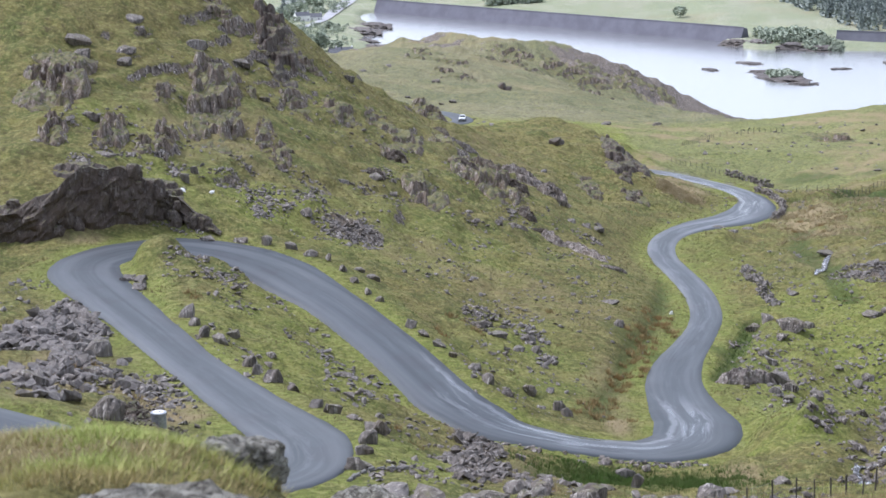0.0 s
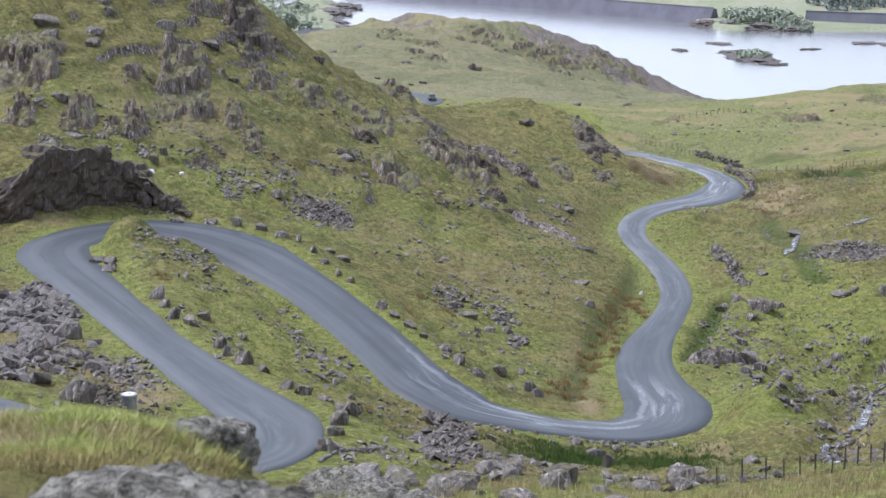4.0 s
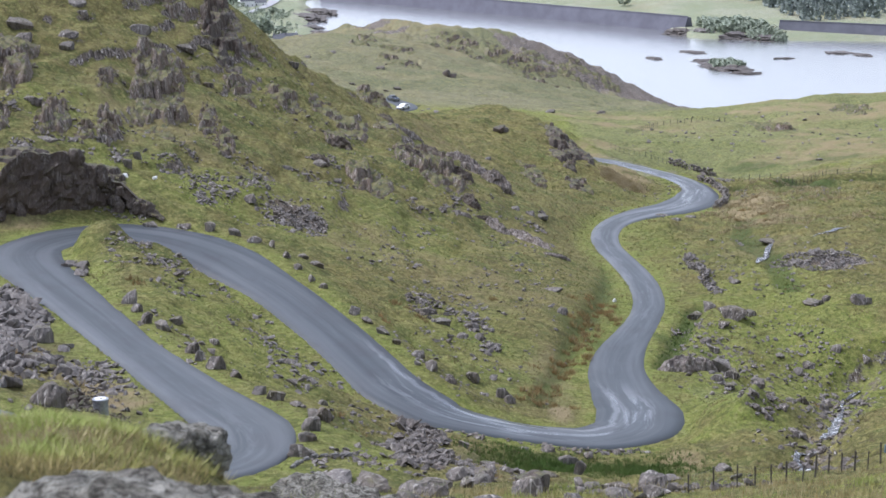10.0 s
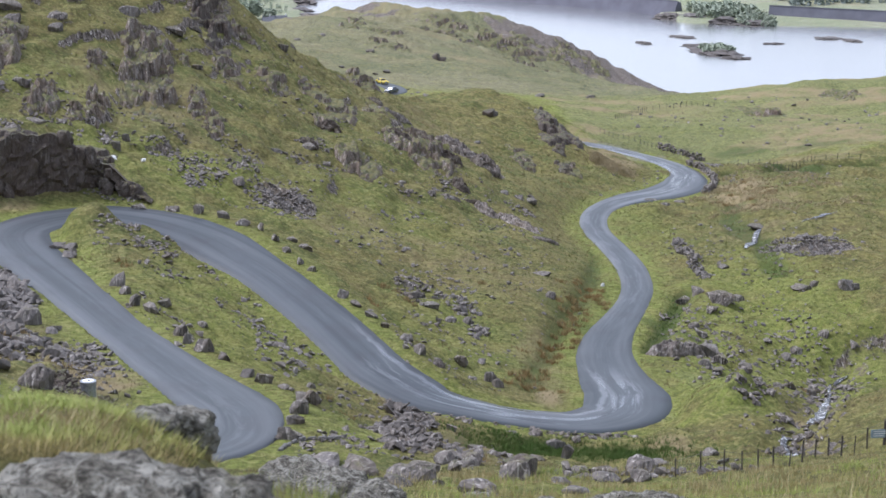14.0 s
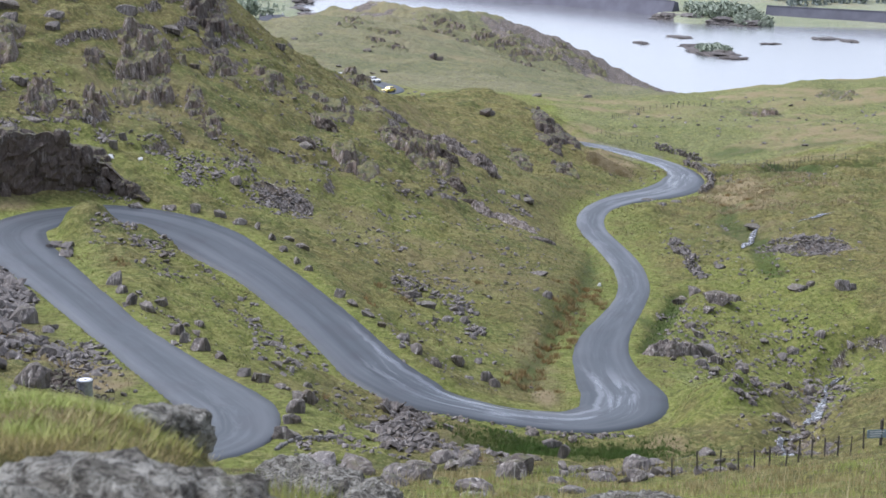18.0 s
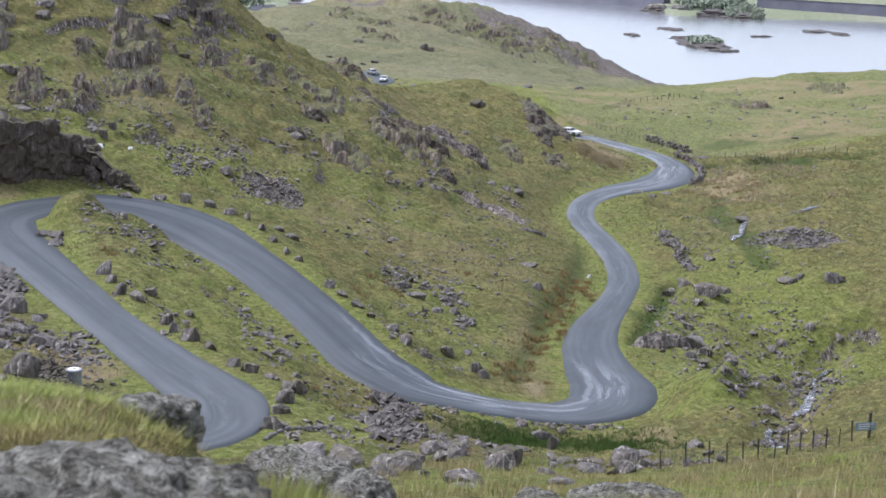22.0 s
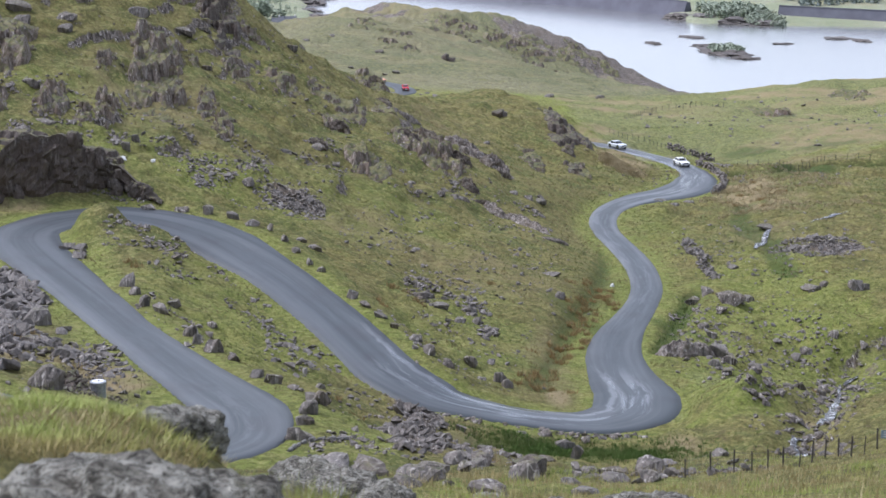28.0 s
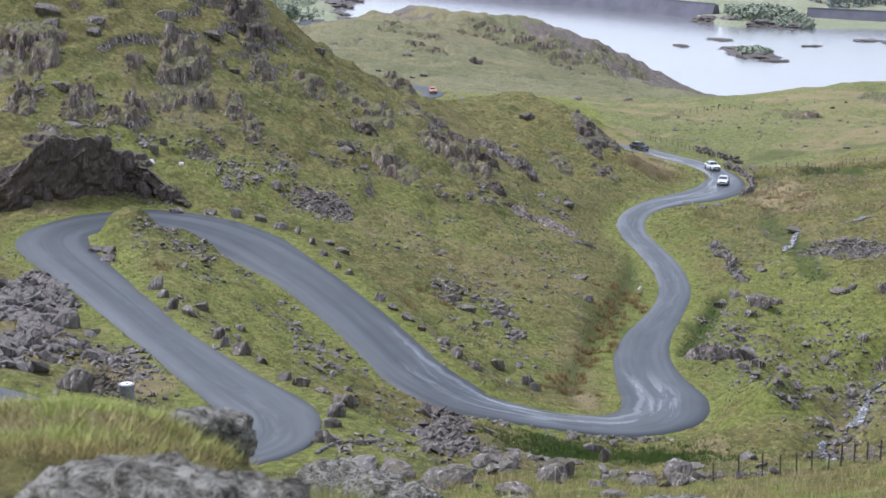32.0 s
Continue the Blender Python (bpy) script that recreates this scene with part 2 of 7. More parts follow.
swell(-100, 300, 90, 25.1)
swell(400, 1120, 320, -23.9)
swell(-90, 130, 50, 14.0)
swell(30, 160, 50, -8.9)
swell(-300, 360, 170, 29.2)
swell(0, 900, 90, 23.5)
swell(30, 280, 50, -6.7)
swell(60, 1080, 170, -31.0)
swell(240, 810, 170, -12.6)
swell(50, 450, 90, -8.7)
swell(-72, 82, 28, 17.2)
swell(-36, 172, 28, 7.9)
swell(-300, 720, 170, 16.0)
swell(-18, 118, 28, 2.1)
swell(330, 270, 170, 15.4)
swell(-54, 316, 28, 17.7)
swell(18, 388, 28, 8.1)
swell(-60, 430, 50, -8.7)
swell(54, 100, 28, 6.4)
swell(-300, 990, 170, 11.4)
swell(90, 370, 50, -0.8)
swell(-150, 190, 50, 2.2)
swell(-100, 900, 90, -9.5)
swell(-50, 750, 90, 12.6)
swell(-72, 190, 28, -5.8)
swell(-54, 226, 28, 5.7)
swell(100, 650, 90, -4.0)
swell(36, 226, 28, -1.5)
swell(18, 118, 28, -1.9)
swell(-54, 100, 28, -0.8)
swell(-90, 244, 28, -5.2)
swell(72, 82, 28, -2.8)
swell(-90, 334, 28, 0.7)
swell(54, 154, 28, 9.8)
swell(72, 172, 28, -12.3)
swell(-120, 990, 170, 14.7)
swell(100, 900, 90, 8.4)
swell(150, 800, 90, -8.3)
swell(250, 900, 90, -10.6)
swell(72, 262, 28, 3.1)
swell(120, 520, 50, 3.1)
swell(-150, 550, 90, -3.1)
swell(-18, 82, 28, -1.5)
swell(150, 250, 50, -4.7)
swell(0, 334, 28, -2.7)
swell(-300, 270, 170, 34.3)
swell(-150, 400, 50, 5.4)
swell(0, 208, 28, 0.4)
swell(54, 388, 28, -10.7)
swell(54, 316, 28, -0.2)
swell(18, 82, 28, 1.0)
swell(72, 208, 28, 4.9)
swell(-54, 370, 28, 4.8)
swell(-72, 280, 28, 6.2)
swell(-150, 310, 50, 9.1)
swell(200, 450, 90, -9.1)
swell(50, 550, 90, -4.7)
swell(0, 650, 90, 4.8)
swell(-18, 406, 28, -1.5)
swell(330, 450, 170, 2.4)
swell(-18, 280, 28, 1.1)
swell(-120, 1080, 170, -19.8)
swell(-200, 850, 90, -6.7)
swell(-54, 154, 28, -6.3)
swell(-36, 136, 28, 2.3)
swell(-54, 262, 28, 2.5)
swell(-36, 352, 28, 6.5)
swell(30, 490, 50, 4.8)
swell(108, 334, 28, -4.1)
swell(-18, 244, 28, 1.5)
swell(400, 960, 320, -21.7)
swell(-72, 352, 28, -5.4)
swell(0, 298, 28, 3.9)
swell(90, 244, 28, -4.2)
swell(-50, 850, 90, -6.9)
swell(18, 352, 28, 5.0)
swell(-72, 100, 28, -10.1)
swell(240, 1120, 320, -18.7)
swell(240, 990, 170, 6.7)
swell(-100, 700, 90, -7.5)
swell(-18, 370, 28, -2.5)
swell(36, 334, 28, -3.8)
swell(-300, 450, 170, 16.0)
swell(-60, 520, 50, -1.9)
swell(-90, 406, 28, -2.5)
swell(-30, 990, 170, 20.1)
swell(150, 520, 50, 4.6)
swell(54, 118, 28, -3.0)
swell(90, 136, 28, 2.2)
swell(-54, 190, 28, -1.6)
swell(100, 800, 90, -6.6)
swell(330, 360, 170, 11.2)
swell(36, 92, 15, 2.2)
swell(30, 168, 7, 1.8)
swell(49, 195, 10, -2.8)
swell(65, 895, 30, 4)
swell(62, 395, 22, 4.5)


def lattice(ix, iy, seed):
    h = (ix * 374761393 + iy * 668265263 + seed * 974634777) & 0xFFFFFFFF
    h = ((h ^ (h >> 13)) * 1274126177) & 0xFFFFFFFF
    return ((h ^ (h >> 16)) & 0xFFFF) / 65535.0


def value_noise(x, y, seed):
    fx, fy = np.floor(x), np.floor(y)
    ix, iy = fx.astype(np.int64), fy.astype(np.int64)
    u, v = x - fx, y - fy
    u, v = u * u * u * (u * (u * 6 - 15) + 10), v * v * v * (v * (v * 6 - 15) + 10)
    a, b = lattice(ix, iy, seed), lattice(ix + 1, iy, seed)
    c, d = lattice(ix, iy + 1, seed), lattice(ix + 1, iy + 1, seed)
    return (a + (b - a) * u) * (1 - v) + (c + (d - c) * u) * v


def fractal(x, y, size, octaves=4, seed=0, gain=0.5):
    """Fractal noise from about -1 to 1; size: metres of its largest lumps."""
    out, amp, tot = 0.0, 1.0, 0.0
    for k in range(octaves):
        a = 0.6 * (k + 1)
        xr, yr = (x * math.cos(a) - y * math.sin(a)) / size, (x * math.sin(a) + y * math.cos(a)) / size
        out = out + amp * (value_noise(xr + 17.3 * k, yr - 9.1 * k, seed + k) * 2 - 1)
        tot, amp, size = tot + amp, amp * gain, size * 0.5
    return out / tot


def step(v, a, b):
    k = np.clip((v - a) / (b - a), 0, 1)
    return k * k * (3 - 2 * k)


# ---- the road: x, y, height, width and bank along its middle, from afar up to the viewpoint ----
FAR_ROAD = [
    (-330, 650, 92, 4), (-260, 630, 91.8, 4), (-190, 600, 91.6, 4), (-120, 568, 91.6, 4), (-64, 545, 91.6, 4), (-40, 533, 91.7, 4), (-24, 525, 91.8, 4.2), (-14.5, 517, 91.9, 4.6), (-9.5, 508, 92, 5.4),
    (-7.5, 500, 92, 6), (-8.5, 494, 92, 6), (-13.5, 489.5, 92, 5), (-22, 487, 92.1, 4.4), (-34, 484, 92.3, 4.2), (-46, 477, 92.7, 4.2), (-51, 465, 93.4, 4.2), (-44, 450, 94.4, 4.2),
    (-29, 436, 95.4, 4.2), (-10, 422, 96.4, 4.2), (8, 405, 97.1, 4.2), (22, 388, 97.7, 4.3),
]
LOWER_ROAD = [
    (33.0, 375.8, 98.0, 3.9, 0.00), (37.4, 371.7, 98.0, 3.7, 0.00), (41.3, 364.6, 98.2, 3.7, 0.00), (45.2, 356.7, 98.4, 3.9, 0.00), (48.5, 348.2, 98.6, 4.6, 0.00),
    (50.3, 340.1, 98.8, 5.2, 0.00), (50.4, 332.7, 99.0, 6.4, 0.00), (49.2, 325.6, 99.2, 8.0, 0.00), (46.9, 318.3, 99.4, 9.2, 0.00), (43.0, 311.3, 99.7, 9.0, 0.00),
    (37.9, 305.6, 100.0, 7.7, 0.00), (33.5, 299.3, 100.3, 5.7, 0.00), (30.2, 291.8, 100.7, 4.7, 0.00), (28.2, 283.6, 101.1, 4.4, 0.00), (27.3, 275.3, 101.4, 4.3, 0.00),
    (27.4, 267.2, 101.7, 4.2, 0.00), (28.1, 259.3, 102.0, 4.3, 0.00), (28.8, 251.0, 102.3, 4.3, 0.00), (29.2, 242.1, 102.7, 4.3, 0.00), (29.0, 233.2, 103.1, 4.2, 0.00),
    (28.2, 224.7, 103.5, 4.1, 0.00), (26.6, 216.4, 103.9, 4.1, 0.00), (24.5, 208.3, 104.3, 4.5, 0.00), (22.4, 200.5, 104.7, 5.2, 0.00), (21.0, 193.7, 105.0, 5.8, 0.00),
    (20.3, 187.4, 105.3, 6.3, 0.00), (20.3, 181.3, 105.5, 7.0, 0.00), (20.6, 175.4, 105.8, 7.9, 0.00), (20.9, 170.8, 106.0, 8.5, 0.00), (19.7, 165.1, 106.2, 8.3, 0.00),
]
MIDDLE_ROAD = [
    (15.9, 161.3, 106.5, 6.8, 0.00), (10.9, 159.8, 107.2, 5.7, 0.00), (5.8, 159.2, 108.2, 6.1, 0.00), (0.9, 159.7, 109.3, 7.3, 0.00), (-3.2, 163.1, 110.4, 7.2, 0.00),
    (-5.2, 166.8, 110.9, 6.7, 0.00), (-7.4, 171.6, 111.5, 6.7, 0.00), (-10.0, 177.2, 112.1, 6.8, 0.00), (-13.1, 183.4, 112.7, 6.9, 0.00), (-16.5, 189.6, 113.4, 6.8, 0.04),
    (-20.2, 195.1, 114.1, 7.6, 0.07), (-23.6, 199.4, 114.8, 8.5, 0.10), (-26.8, 202.1, 115.5, 8.8, 0.10), (-29.8, 203.6, 116.1, 8.8, 0.10), (-33.1, 204.0, 116.7, 8.6, 0.10), (-36.2, 203.0, 117.3, 8.4, 0.10),
    (-39.1, 200.6, 117.7, 7.7, 0.07), (-41.5, 197.1, 118.1, 7.3, 0.05), (-43.0, 192.9, 118.4, 7.0, 0.04), (-43.6, 188.5, 118.7, 6.8, 0.04), (-43.2, 184.0, 118.9, 7.6, 0.00),
]
UPPER_ROAD = [
    (-41.6, 178.8, 119.1, 7.3, 0.00), (-38.7, 172.0, 119.4, 6.8, 0.00), (-35.0, 163.8, 119.8, 6.1, 0.00), (-31.5, 156.0, 120.2, 5.4, 0.00), (-28.3, 148.4, 120.7, 5.0, 0.00),
    (-24.7, 139.9, 121.2, 4.7, 0.00), (-21.1, 131.6, 121.9, 4.8, 0.00), (-17.8, 124.1, 122.5, 5.2, 0.00), (-15.0, 117.6, 123.2, 5.6, 0.00), (-12.9, 112.4, 123.8, 5.9, 0.00),
    (-11.7, 108.5, 124.3, 5.8, 0.00), (-10.9, 102.9, 124.9, 4.7, 0.00), (-11.9, 98.5, 125.5, 4.1, 0.00), (-14.0, 96.2, 126.0, 4.3, 0.00), (-18.0, 97.0, 126.4, 4.2, 0.00),
    (-24.8, 100.3, 127.1, 4.2, 0.00), (-29.8, 102.6, 127.6, 4.2, 0.00), (-35.1, 104.5, 128.2, 4.2, 0.00),
]

ROAD = np.array([p + (0.0,) for p in FAR_ROAD] + LOWER_ROAD + MIDDLE_ROAD + UPPER_ROAD, float)


def spline(points, spacing):
    """A smooth line through the points, sampled about evenly."""
    p = np.vstack([2 * points[0] - points[1], points, 2 * points[-1] - points[-2]])
    out = []
    for i in range(1, len(p) - 2):
        n = max(2, int(np.hypot(*(p[i + 1] - p[i])[:2]) / spacing))
        t = np.linspace(0, 1, n, endpoint=False)[:, None]
        out.append(0.5 * (2 * p[i] + (p[i + 1] - p[i - 1]) * t + (2 * p[i - 1] - 5 * p[i] + 4 * p[i + 1] - p[i + 2]) * t ** 2 + (3 * p[i] - p[i - 1] - 3 * p[i + 1] + p[i + 2]) * t ** 3))
    return np.vstack(out + [points[-1:]])


LINE = spline(ROAD, 0.7)
LENGTH = np.concatenate([[0], np.cumsum(np.hypot(*np.diff(LINE[:, :2], axis=0).T))])


def bare_land(x, y):
    """Height of the land before the road was cut into it."""
    d = np.maximum(y, 0.0)
    z = 158.3 - 58 * (1 - np.exp(-(d / 110.0) ** 1.25)) - np.maximum(0, y - 430) * 0.075
    for cx, cy, r, h in SWELLS:
        z = z + h * np.exp(-((x - cx) ** 2 + (y - cy) ** 2) / (r * r))
    far = np.hypot(x, y)
    near = step(far, 60, 140)
    z = z + near * fractal(x, y, 26, 4, 3) * 1.2 + fractal(x, y, 7.5, 4, 11) * 0.6 + np.abs(fractal(x, y, 4.2, 3, 15)) * 0.5 * step(far, 60, 110) * step(far, 20, 90) + fractal(x, y, 1.9, 3, 23) * 0.24
    hill = step(y, 208, 226) * (1 - step(y, 390, 430)) * (1 - step(x + 0.12 * (y - 230), 26, 48))
    u, v = x * 0.8 - y * 0.35, x * 0.35 + y * 0.8
    z = z + hill * (2.4 * np.abs(fractal(u * 1.3, v * 0.6, 15, 4, 37)) - 0.7)
    z = z + step(y, 430, 700) * (fractal(x, y, 70, 5, 41) * 5.0 + np.abs(fractal(x, y, 28, 4, 43)) * 3.0)
    z = z + step(y, 790, 850) * (1 - step(y, 1000, 1080)) * (np.abs(fractal(x * 1.2 + y * 0.3, y * 0.5, 20, 4, 53)) * 5.5 - 1.6)
    z = z + (1.0 + 0.07 * np.clip(x + 2, -3.5, 0)) * 0.93 * np.exp(-((x + 4.6) / 2.95) ** 8 - ((y - 13.6) / 2.2) ** 2)
    z = z - 1.3 * step(x, -0.9, 0.4) * step(y, 4, 8) * (1 - step(y, 17, 23)) * (1 - step(x, 9, 13))
    z = z + (0.34 * np.abs(fractal(x, y, 3.2, 3, 131)) + 0.22 * fractal(x, y, 1.5, 2, 133)) * step(far, 85, 120) * (1 - step(far, 420, 520))
    z = z + 1.5 * (np.abs(fractal(x * 0.6, y, 20, 4, 141)) - 0.25) * step(y, 350, 390) * step(x, 52, 70) * (1 - step(y, 520, 600))
    # the lake basin: near shore, wooded left shore, far shore
    jut = step(x, 222, 246)
    shore = (1993 - 1.069 * x) * (1 - jut) + (1662 - 0.1 * (x - 271)) * jut + fractal(x, y, 60, 3, 51) * 7
    wet = step(x + 0.04 * (y - 1660) + fractal(x, y, 70, 3, 57) * 26, -135, -100) * step(shore - y, 0, 30) * step(y, 1000, 1120)
    beyond = np.maximum(0, y - shore)
    left = np.maximum(0, -110 - x)
    rim = 3 + 0.05 * beyond + 0.03 * left + fractal(x, y, 160, 4, 61) * 5 * step(beyond, 0, 150)
    rim = np.minimum(rim, 75)
    down = step(y, 1050, 1450)
    z = z * (1 - down) + np.maximum(rim, 2) * down
    return z * (1 - wet) + -7 * wet


def axis(stops):
    """Grid lines: (from, spacing) steps up to the last stop, with spacing growing evenly between."""
    out = [stops[0][0]]
    for (a, sa), (b, sb) in zip(stops, stops[1:]):
        while out[-1] < b:
            k = np.clip((out[-1] - a) / (b - a), 0, 1)
            out.append(out[-1] + sa + (sb - sa) * k)
    return np.array(out)


GX = axis([(-4500, 300), (-700, 40), (-260, 8), (-100, 1.2), (-62, 0.55), (72, 0.55), (130, 1.6), (320, 8), (900, 40), (4500, 300)])
GY = axis([(-3000, 300), (-200, 20), (0, 1.0), (8, 0.35), (24, 0.4), (60, 0.7), (100, 0.5), (225, 0.55), (390, 0.9), (520, 1.6), (1050, 6), (2400, 18), (4900, 300)])
XX, YY = np.meshgrid(GX, GY)
LAND = bare_land(XX, YY)
COVER = np.zeros(XX.shape + (4,), np.float32)
COVER[..., 3] = 0


def window(x, y, r):
    i0, i1 = np.searchsorted(GX, [x - r, x + r])
    j0, j1 = np.searchsorted(GY, [y - r, y + r])
    return slice(j0, j1), slice(i0, i1)


def cut_road():
    """Lay the land against the road's edges."""
    near = np.full(XX.shape, 99.0)
    level, half, south = np.zeros(XX.shape), np.zeros(XX.shape), np.zeros(XX.shape)
    tan = np.gradient(LINE[:, :2], axis=0)
    tan /= np.hypot(*tan.T)[:, None]
    for (x, y, z, w, bank), (tx, ty) in zip(LINE, tan):
        win = window(x, y, 14)
        d = np.hypot(XX[win] - x, YY[win] - y)
        m = d - w / 2 < near[win] - half[win]
        across = np.clip((XX[win] - x) * ty - (YY[win] - y) * tx, -w / 2, w / 2)
        near[win][m], level[win][m], half[win][m] = d[m], (z + bank * across)[m], w / 2
        south[win][m] = (y - YY[win])[m]
    gap = near - half
    verge = np.where(gap < 99 - 4, gap, 99)
    k = 1 - step(verge, 0.9, 7.0)
    # the lower verge falls away gently, so that the carriageway lies open to the valley
    low = np.minimum(LAND, level + 0.11 * np.maximum(verge - 0.8, 0) + 0.15 + 25 * step(verge, 4.5, 11) ** 2)
    land = np.where((verge < 11) & (south > -0.5), low, LAND)
    bank = level - 0.05 + 0.04 * fractal(XX, YY, 1.5, 2, 71)
    return np.where(verge < 90, land * (1 - k) + bank * k - 0.3 * (1 - step(verge, -0.55, 0.1)), LAND), verge


LAND, VERGE = cut_road()


def knoll(x, y, wide, deep, rise):
    """A small knob of ground between the roads."""
    k = np.exp(-(((XX - x) / wide) ** 2 + ((YY - y) / deep) ** 2) ** 1.5)
    LAND[...] += k * rise * step(VERGE, 0.3, 2.5)


knoll(-36.0, 186, 3.0, 4.0, 2.5)
knoll(-32.5, 185, 4.0, 5.0, 0.9)
knoll(-13, 361, 4, 5, 1.5)
knoll(30.1, 169.5, 4.0, 6, 1.7)
knoll(28.6, 163.6, 3.4, 5, 1.9)
knoll(27.0, 159.0, 3.2, 5, 1.5)
knoll(25.0, 174.0, 3.0, 5, -0.5)
knoll(34, 359, 7, 10, -2.8)
knoll(-12.5, 357, 3.2, 4, 1.0)



def ease(x0, x1, y0, y1, rounds):
    """Wear a sharp bank down to an even slope, clear of the road."""
    i0, i1 = np.searchsorted(GX, [x0, x1])
    j0, j1 = np.searchsorted(GY, [y0, y1])
    win = (slice(j0, j1), slice(i0, i1))
    keep = step(VERGE[win], 1.5, 3.5) * step(XX[win], x0, x0 + 3) * step(-XX[win], -x1, 3 - x1) * step(YY[win], y0, y0 + 5) * step(-YY[win], -y1, 5 - y1)
    for k in range(rounds):
        z = LAND[win]
        p = np.pad(z, 1, mode="edge")
        LAND[win] = z + keep * 0.8 * ((p[:-2, 1:-1] + p[2:, 1:-1] + p[1:-1, :-2] + p[1:-1, 2:]) / 4 - z)


ease(4, 34, 165, 312, 40)


def terrace():
    """Slate breaks through the hillside in steep steps; the turf lies on the ledges between."""
    where = step(fractal(XX, YY, 24, 4, 101), -0.05, 0.3) * step(VERGE, 5, 12) * step(YY, 216, 232) * (1 - step(YY, 380, 420)) * (1 - step(XX + 0.12 * (YY - 230), 22, 40))
    rough = fractal(XX, YY, 11, 4, 103) * 2.2
    t = (LAND + rough) / 3.4
    f = t - np.floor(t)
    stepped = (np.floor(t) + 0.25 * f + 0.75 * step(f, 0.5, 0.95)) * 3.4 - rough
    where = where * 0.6
    return LAND * (1 - where) + stepped * where, where


LAND, STEPPED = terrace()
# hummocks and hollows in the pasture and on the far moor
LAND += 1.0 * fractal(XX, YY, 17, 4, 181, 0.5) * step(XX, 30, 45) * step(YY, 385, 410) * (1 - step(YY, 620, 700)) * step(VERGE, 3, 9)
LAND += 1.0 * fractal(XX, YY, 7.5, 4, 171, 0.5) * step(XX, 22, 30) * step(YY, 140, 160) * (1 - step(YY, 320, 360)) * step(VERGE, 1.5, 5) * (1 - step(XX, 90, 130))

COVER[..., 3] = np.clip((1 - step(VERGE, 0.8, 4.5)) * 0.85 * (YY < 460), 0, 1)
COVER[..., 3] = np.maximum(COVER[..., 3], step(YY, 440, 560) * 0.75 * (1 - step(YY, 800, 840)))
COVER[..., 2] = step(YY, 440, 560) * step(fractal(XX, YY, 55, 4, 47), 0.2, 0.6) * 0.5
COVER[..., 2] = np.maximum(COVER[..., 2], step(YY, 372, 392) * step(XX, 30, 40) * (YY < 560) * step(fractal(XX * 0.45, YY, 14, 4, 147), -0.02, 0.26) * 0.85)
COVER[..., 2] = np.maximum(COVER[..., 2], step(YY, 800, 860) * (YY < 1100) * step(fractal(XX, YY, 30, 5, 48, 0.65), 0.0, 0.35) * 0.5)
# alpha over 1 gives paler moor grass and, farther off, painted haze
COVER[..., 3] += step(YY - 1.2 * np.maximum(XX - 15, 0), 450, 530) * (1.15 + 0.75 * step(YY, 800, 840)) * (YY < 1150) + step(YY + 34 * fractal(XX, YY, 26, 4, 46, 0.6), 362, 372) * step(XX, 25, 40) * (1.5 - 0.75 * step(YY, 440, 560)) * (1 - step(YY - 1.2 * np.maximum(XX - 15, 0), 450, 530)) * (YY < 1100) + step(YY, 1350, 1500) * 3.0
COVER[..., 0] = step(YY, 790, 850) * (YY < 1080) * step(fractal(XX, YY, 24, 5, 49, 0.7) + 0.2 * step(XX, 10, 60), 0.02, 0.2) * 0.8


FALL = np.hypot(np.gradient(LAND, GY, axis=0), np.gradient(LAND, GX, axis=1))
COVER[..., 0] = np.maximum(COVER[..., 0], step(FALL + 0.3 * fractal(XX, YY, 3, 3, 105), 0.75, 1.25) * STEPPED * 0.95)


def ground_at(x, y):
    i = int(np.clip(np.searchsorted(GX, x) - 1, 0, len(GX) - 2))
    j = int(np.clip(np.searchsorted(GY, y) - 1, 0, len(GY) - 2))
    u, v = (x - GX[i]) / (GX[i + 1] - GX[i]), (y - GY[j]) / (GY[j + 1] - GY[j])
    return float((LAND[j, i] * (1 - u) + LAND[j, i + 1] * u) * (1 - v) + (LAND[j + 1, i] * (1 - u) + LAND[j + 1, i + 1] * u) * v)


def sheet(name, verts, faces, material, smooth=True):
    me = bpy.data.meshes.new(name)
    verts, faces = np.asarray(verts, np.float32), np.asarray(faces, np.int32)
    me.vertices.add(len(verts))
    me.vertices.foreach_set("co", verts.ravel())
    k = faces.shape[1]
    me.loops.add(faces.size)
    me.loops.foreach_set("vertex_index", faces.ravel())
    me.polygons.add(len(faces))
    me.polygons.foreach_set("loop_start", np.arange(0, faces.size, k, dtype=np.int32))
    me.polygons.foreach_set("use_smooth", np.full(len(faces), smooth))
    me.materials.append(material)
    me.update(calc_edges=True)
    return me


def grid_faces(rows, cols):
    a = (np.arange(rows - 1)[:, None] * cols + np.arange(cols - 1)[None, :]).ravel()
    return np.stack([a, a + 1, a + cols + 1, a + cols], 1)


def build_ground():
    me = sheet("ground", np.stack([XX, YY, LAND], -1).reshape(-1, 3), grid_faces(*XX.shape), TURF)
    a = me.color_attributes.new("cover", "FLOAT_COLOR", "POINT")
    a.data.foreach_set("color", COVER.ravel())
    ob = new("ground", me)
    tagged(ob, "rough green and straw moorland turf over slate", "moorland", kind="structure")


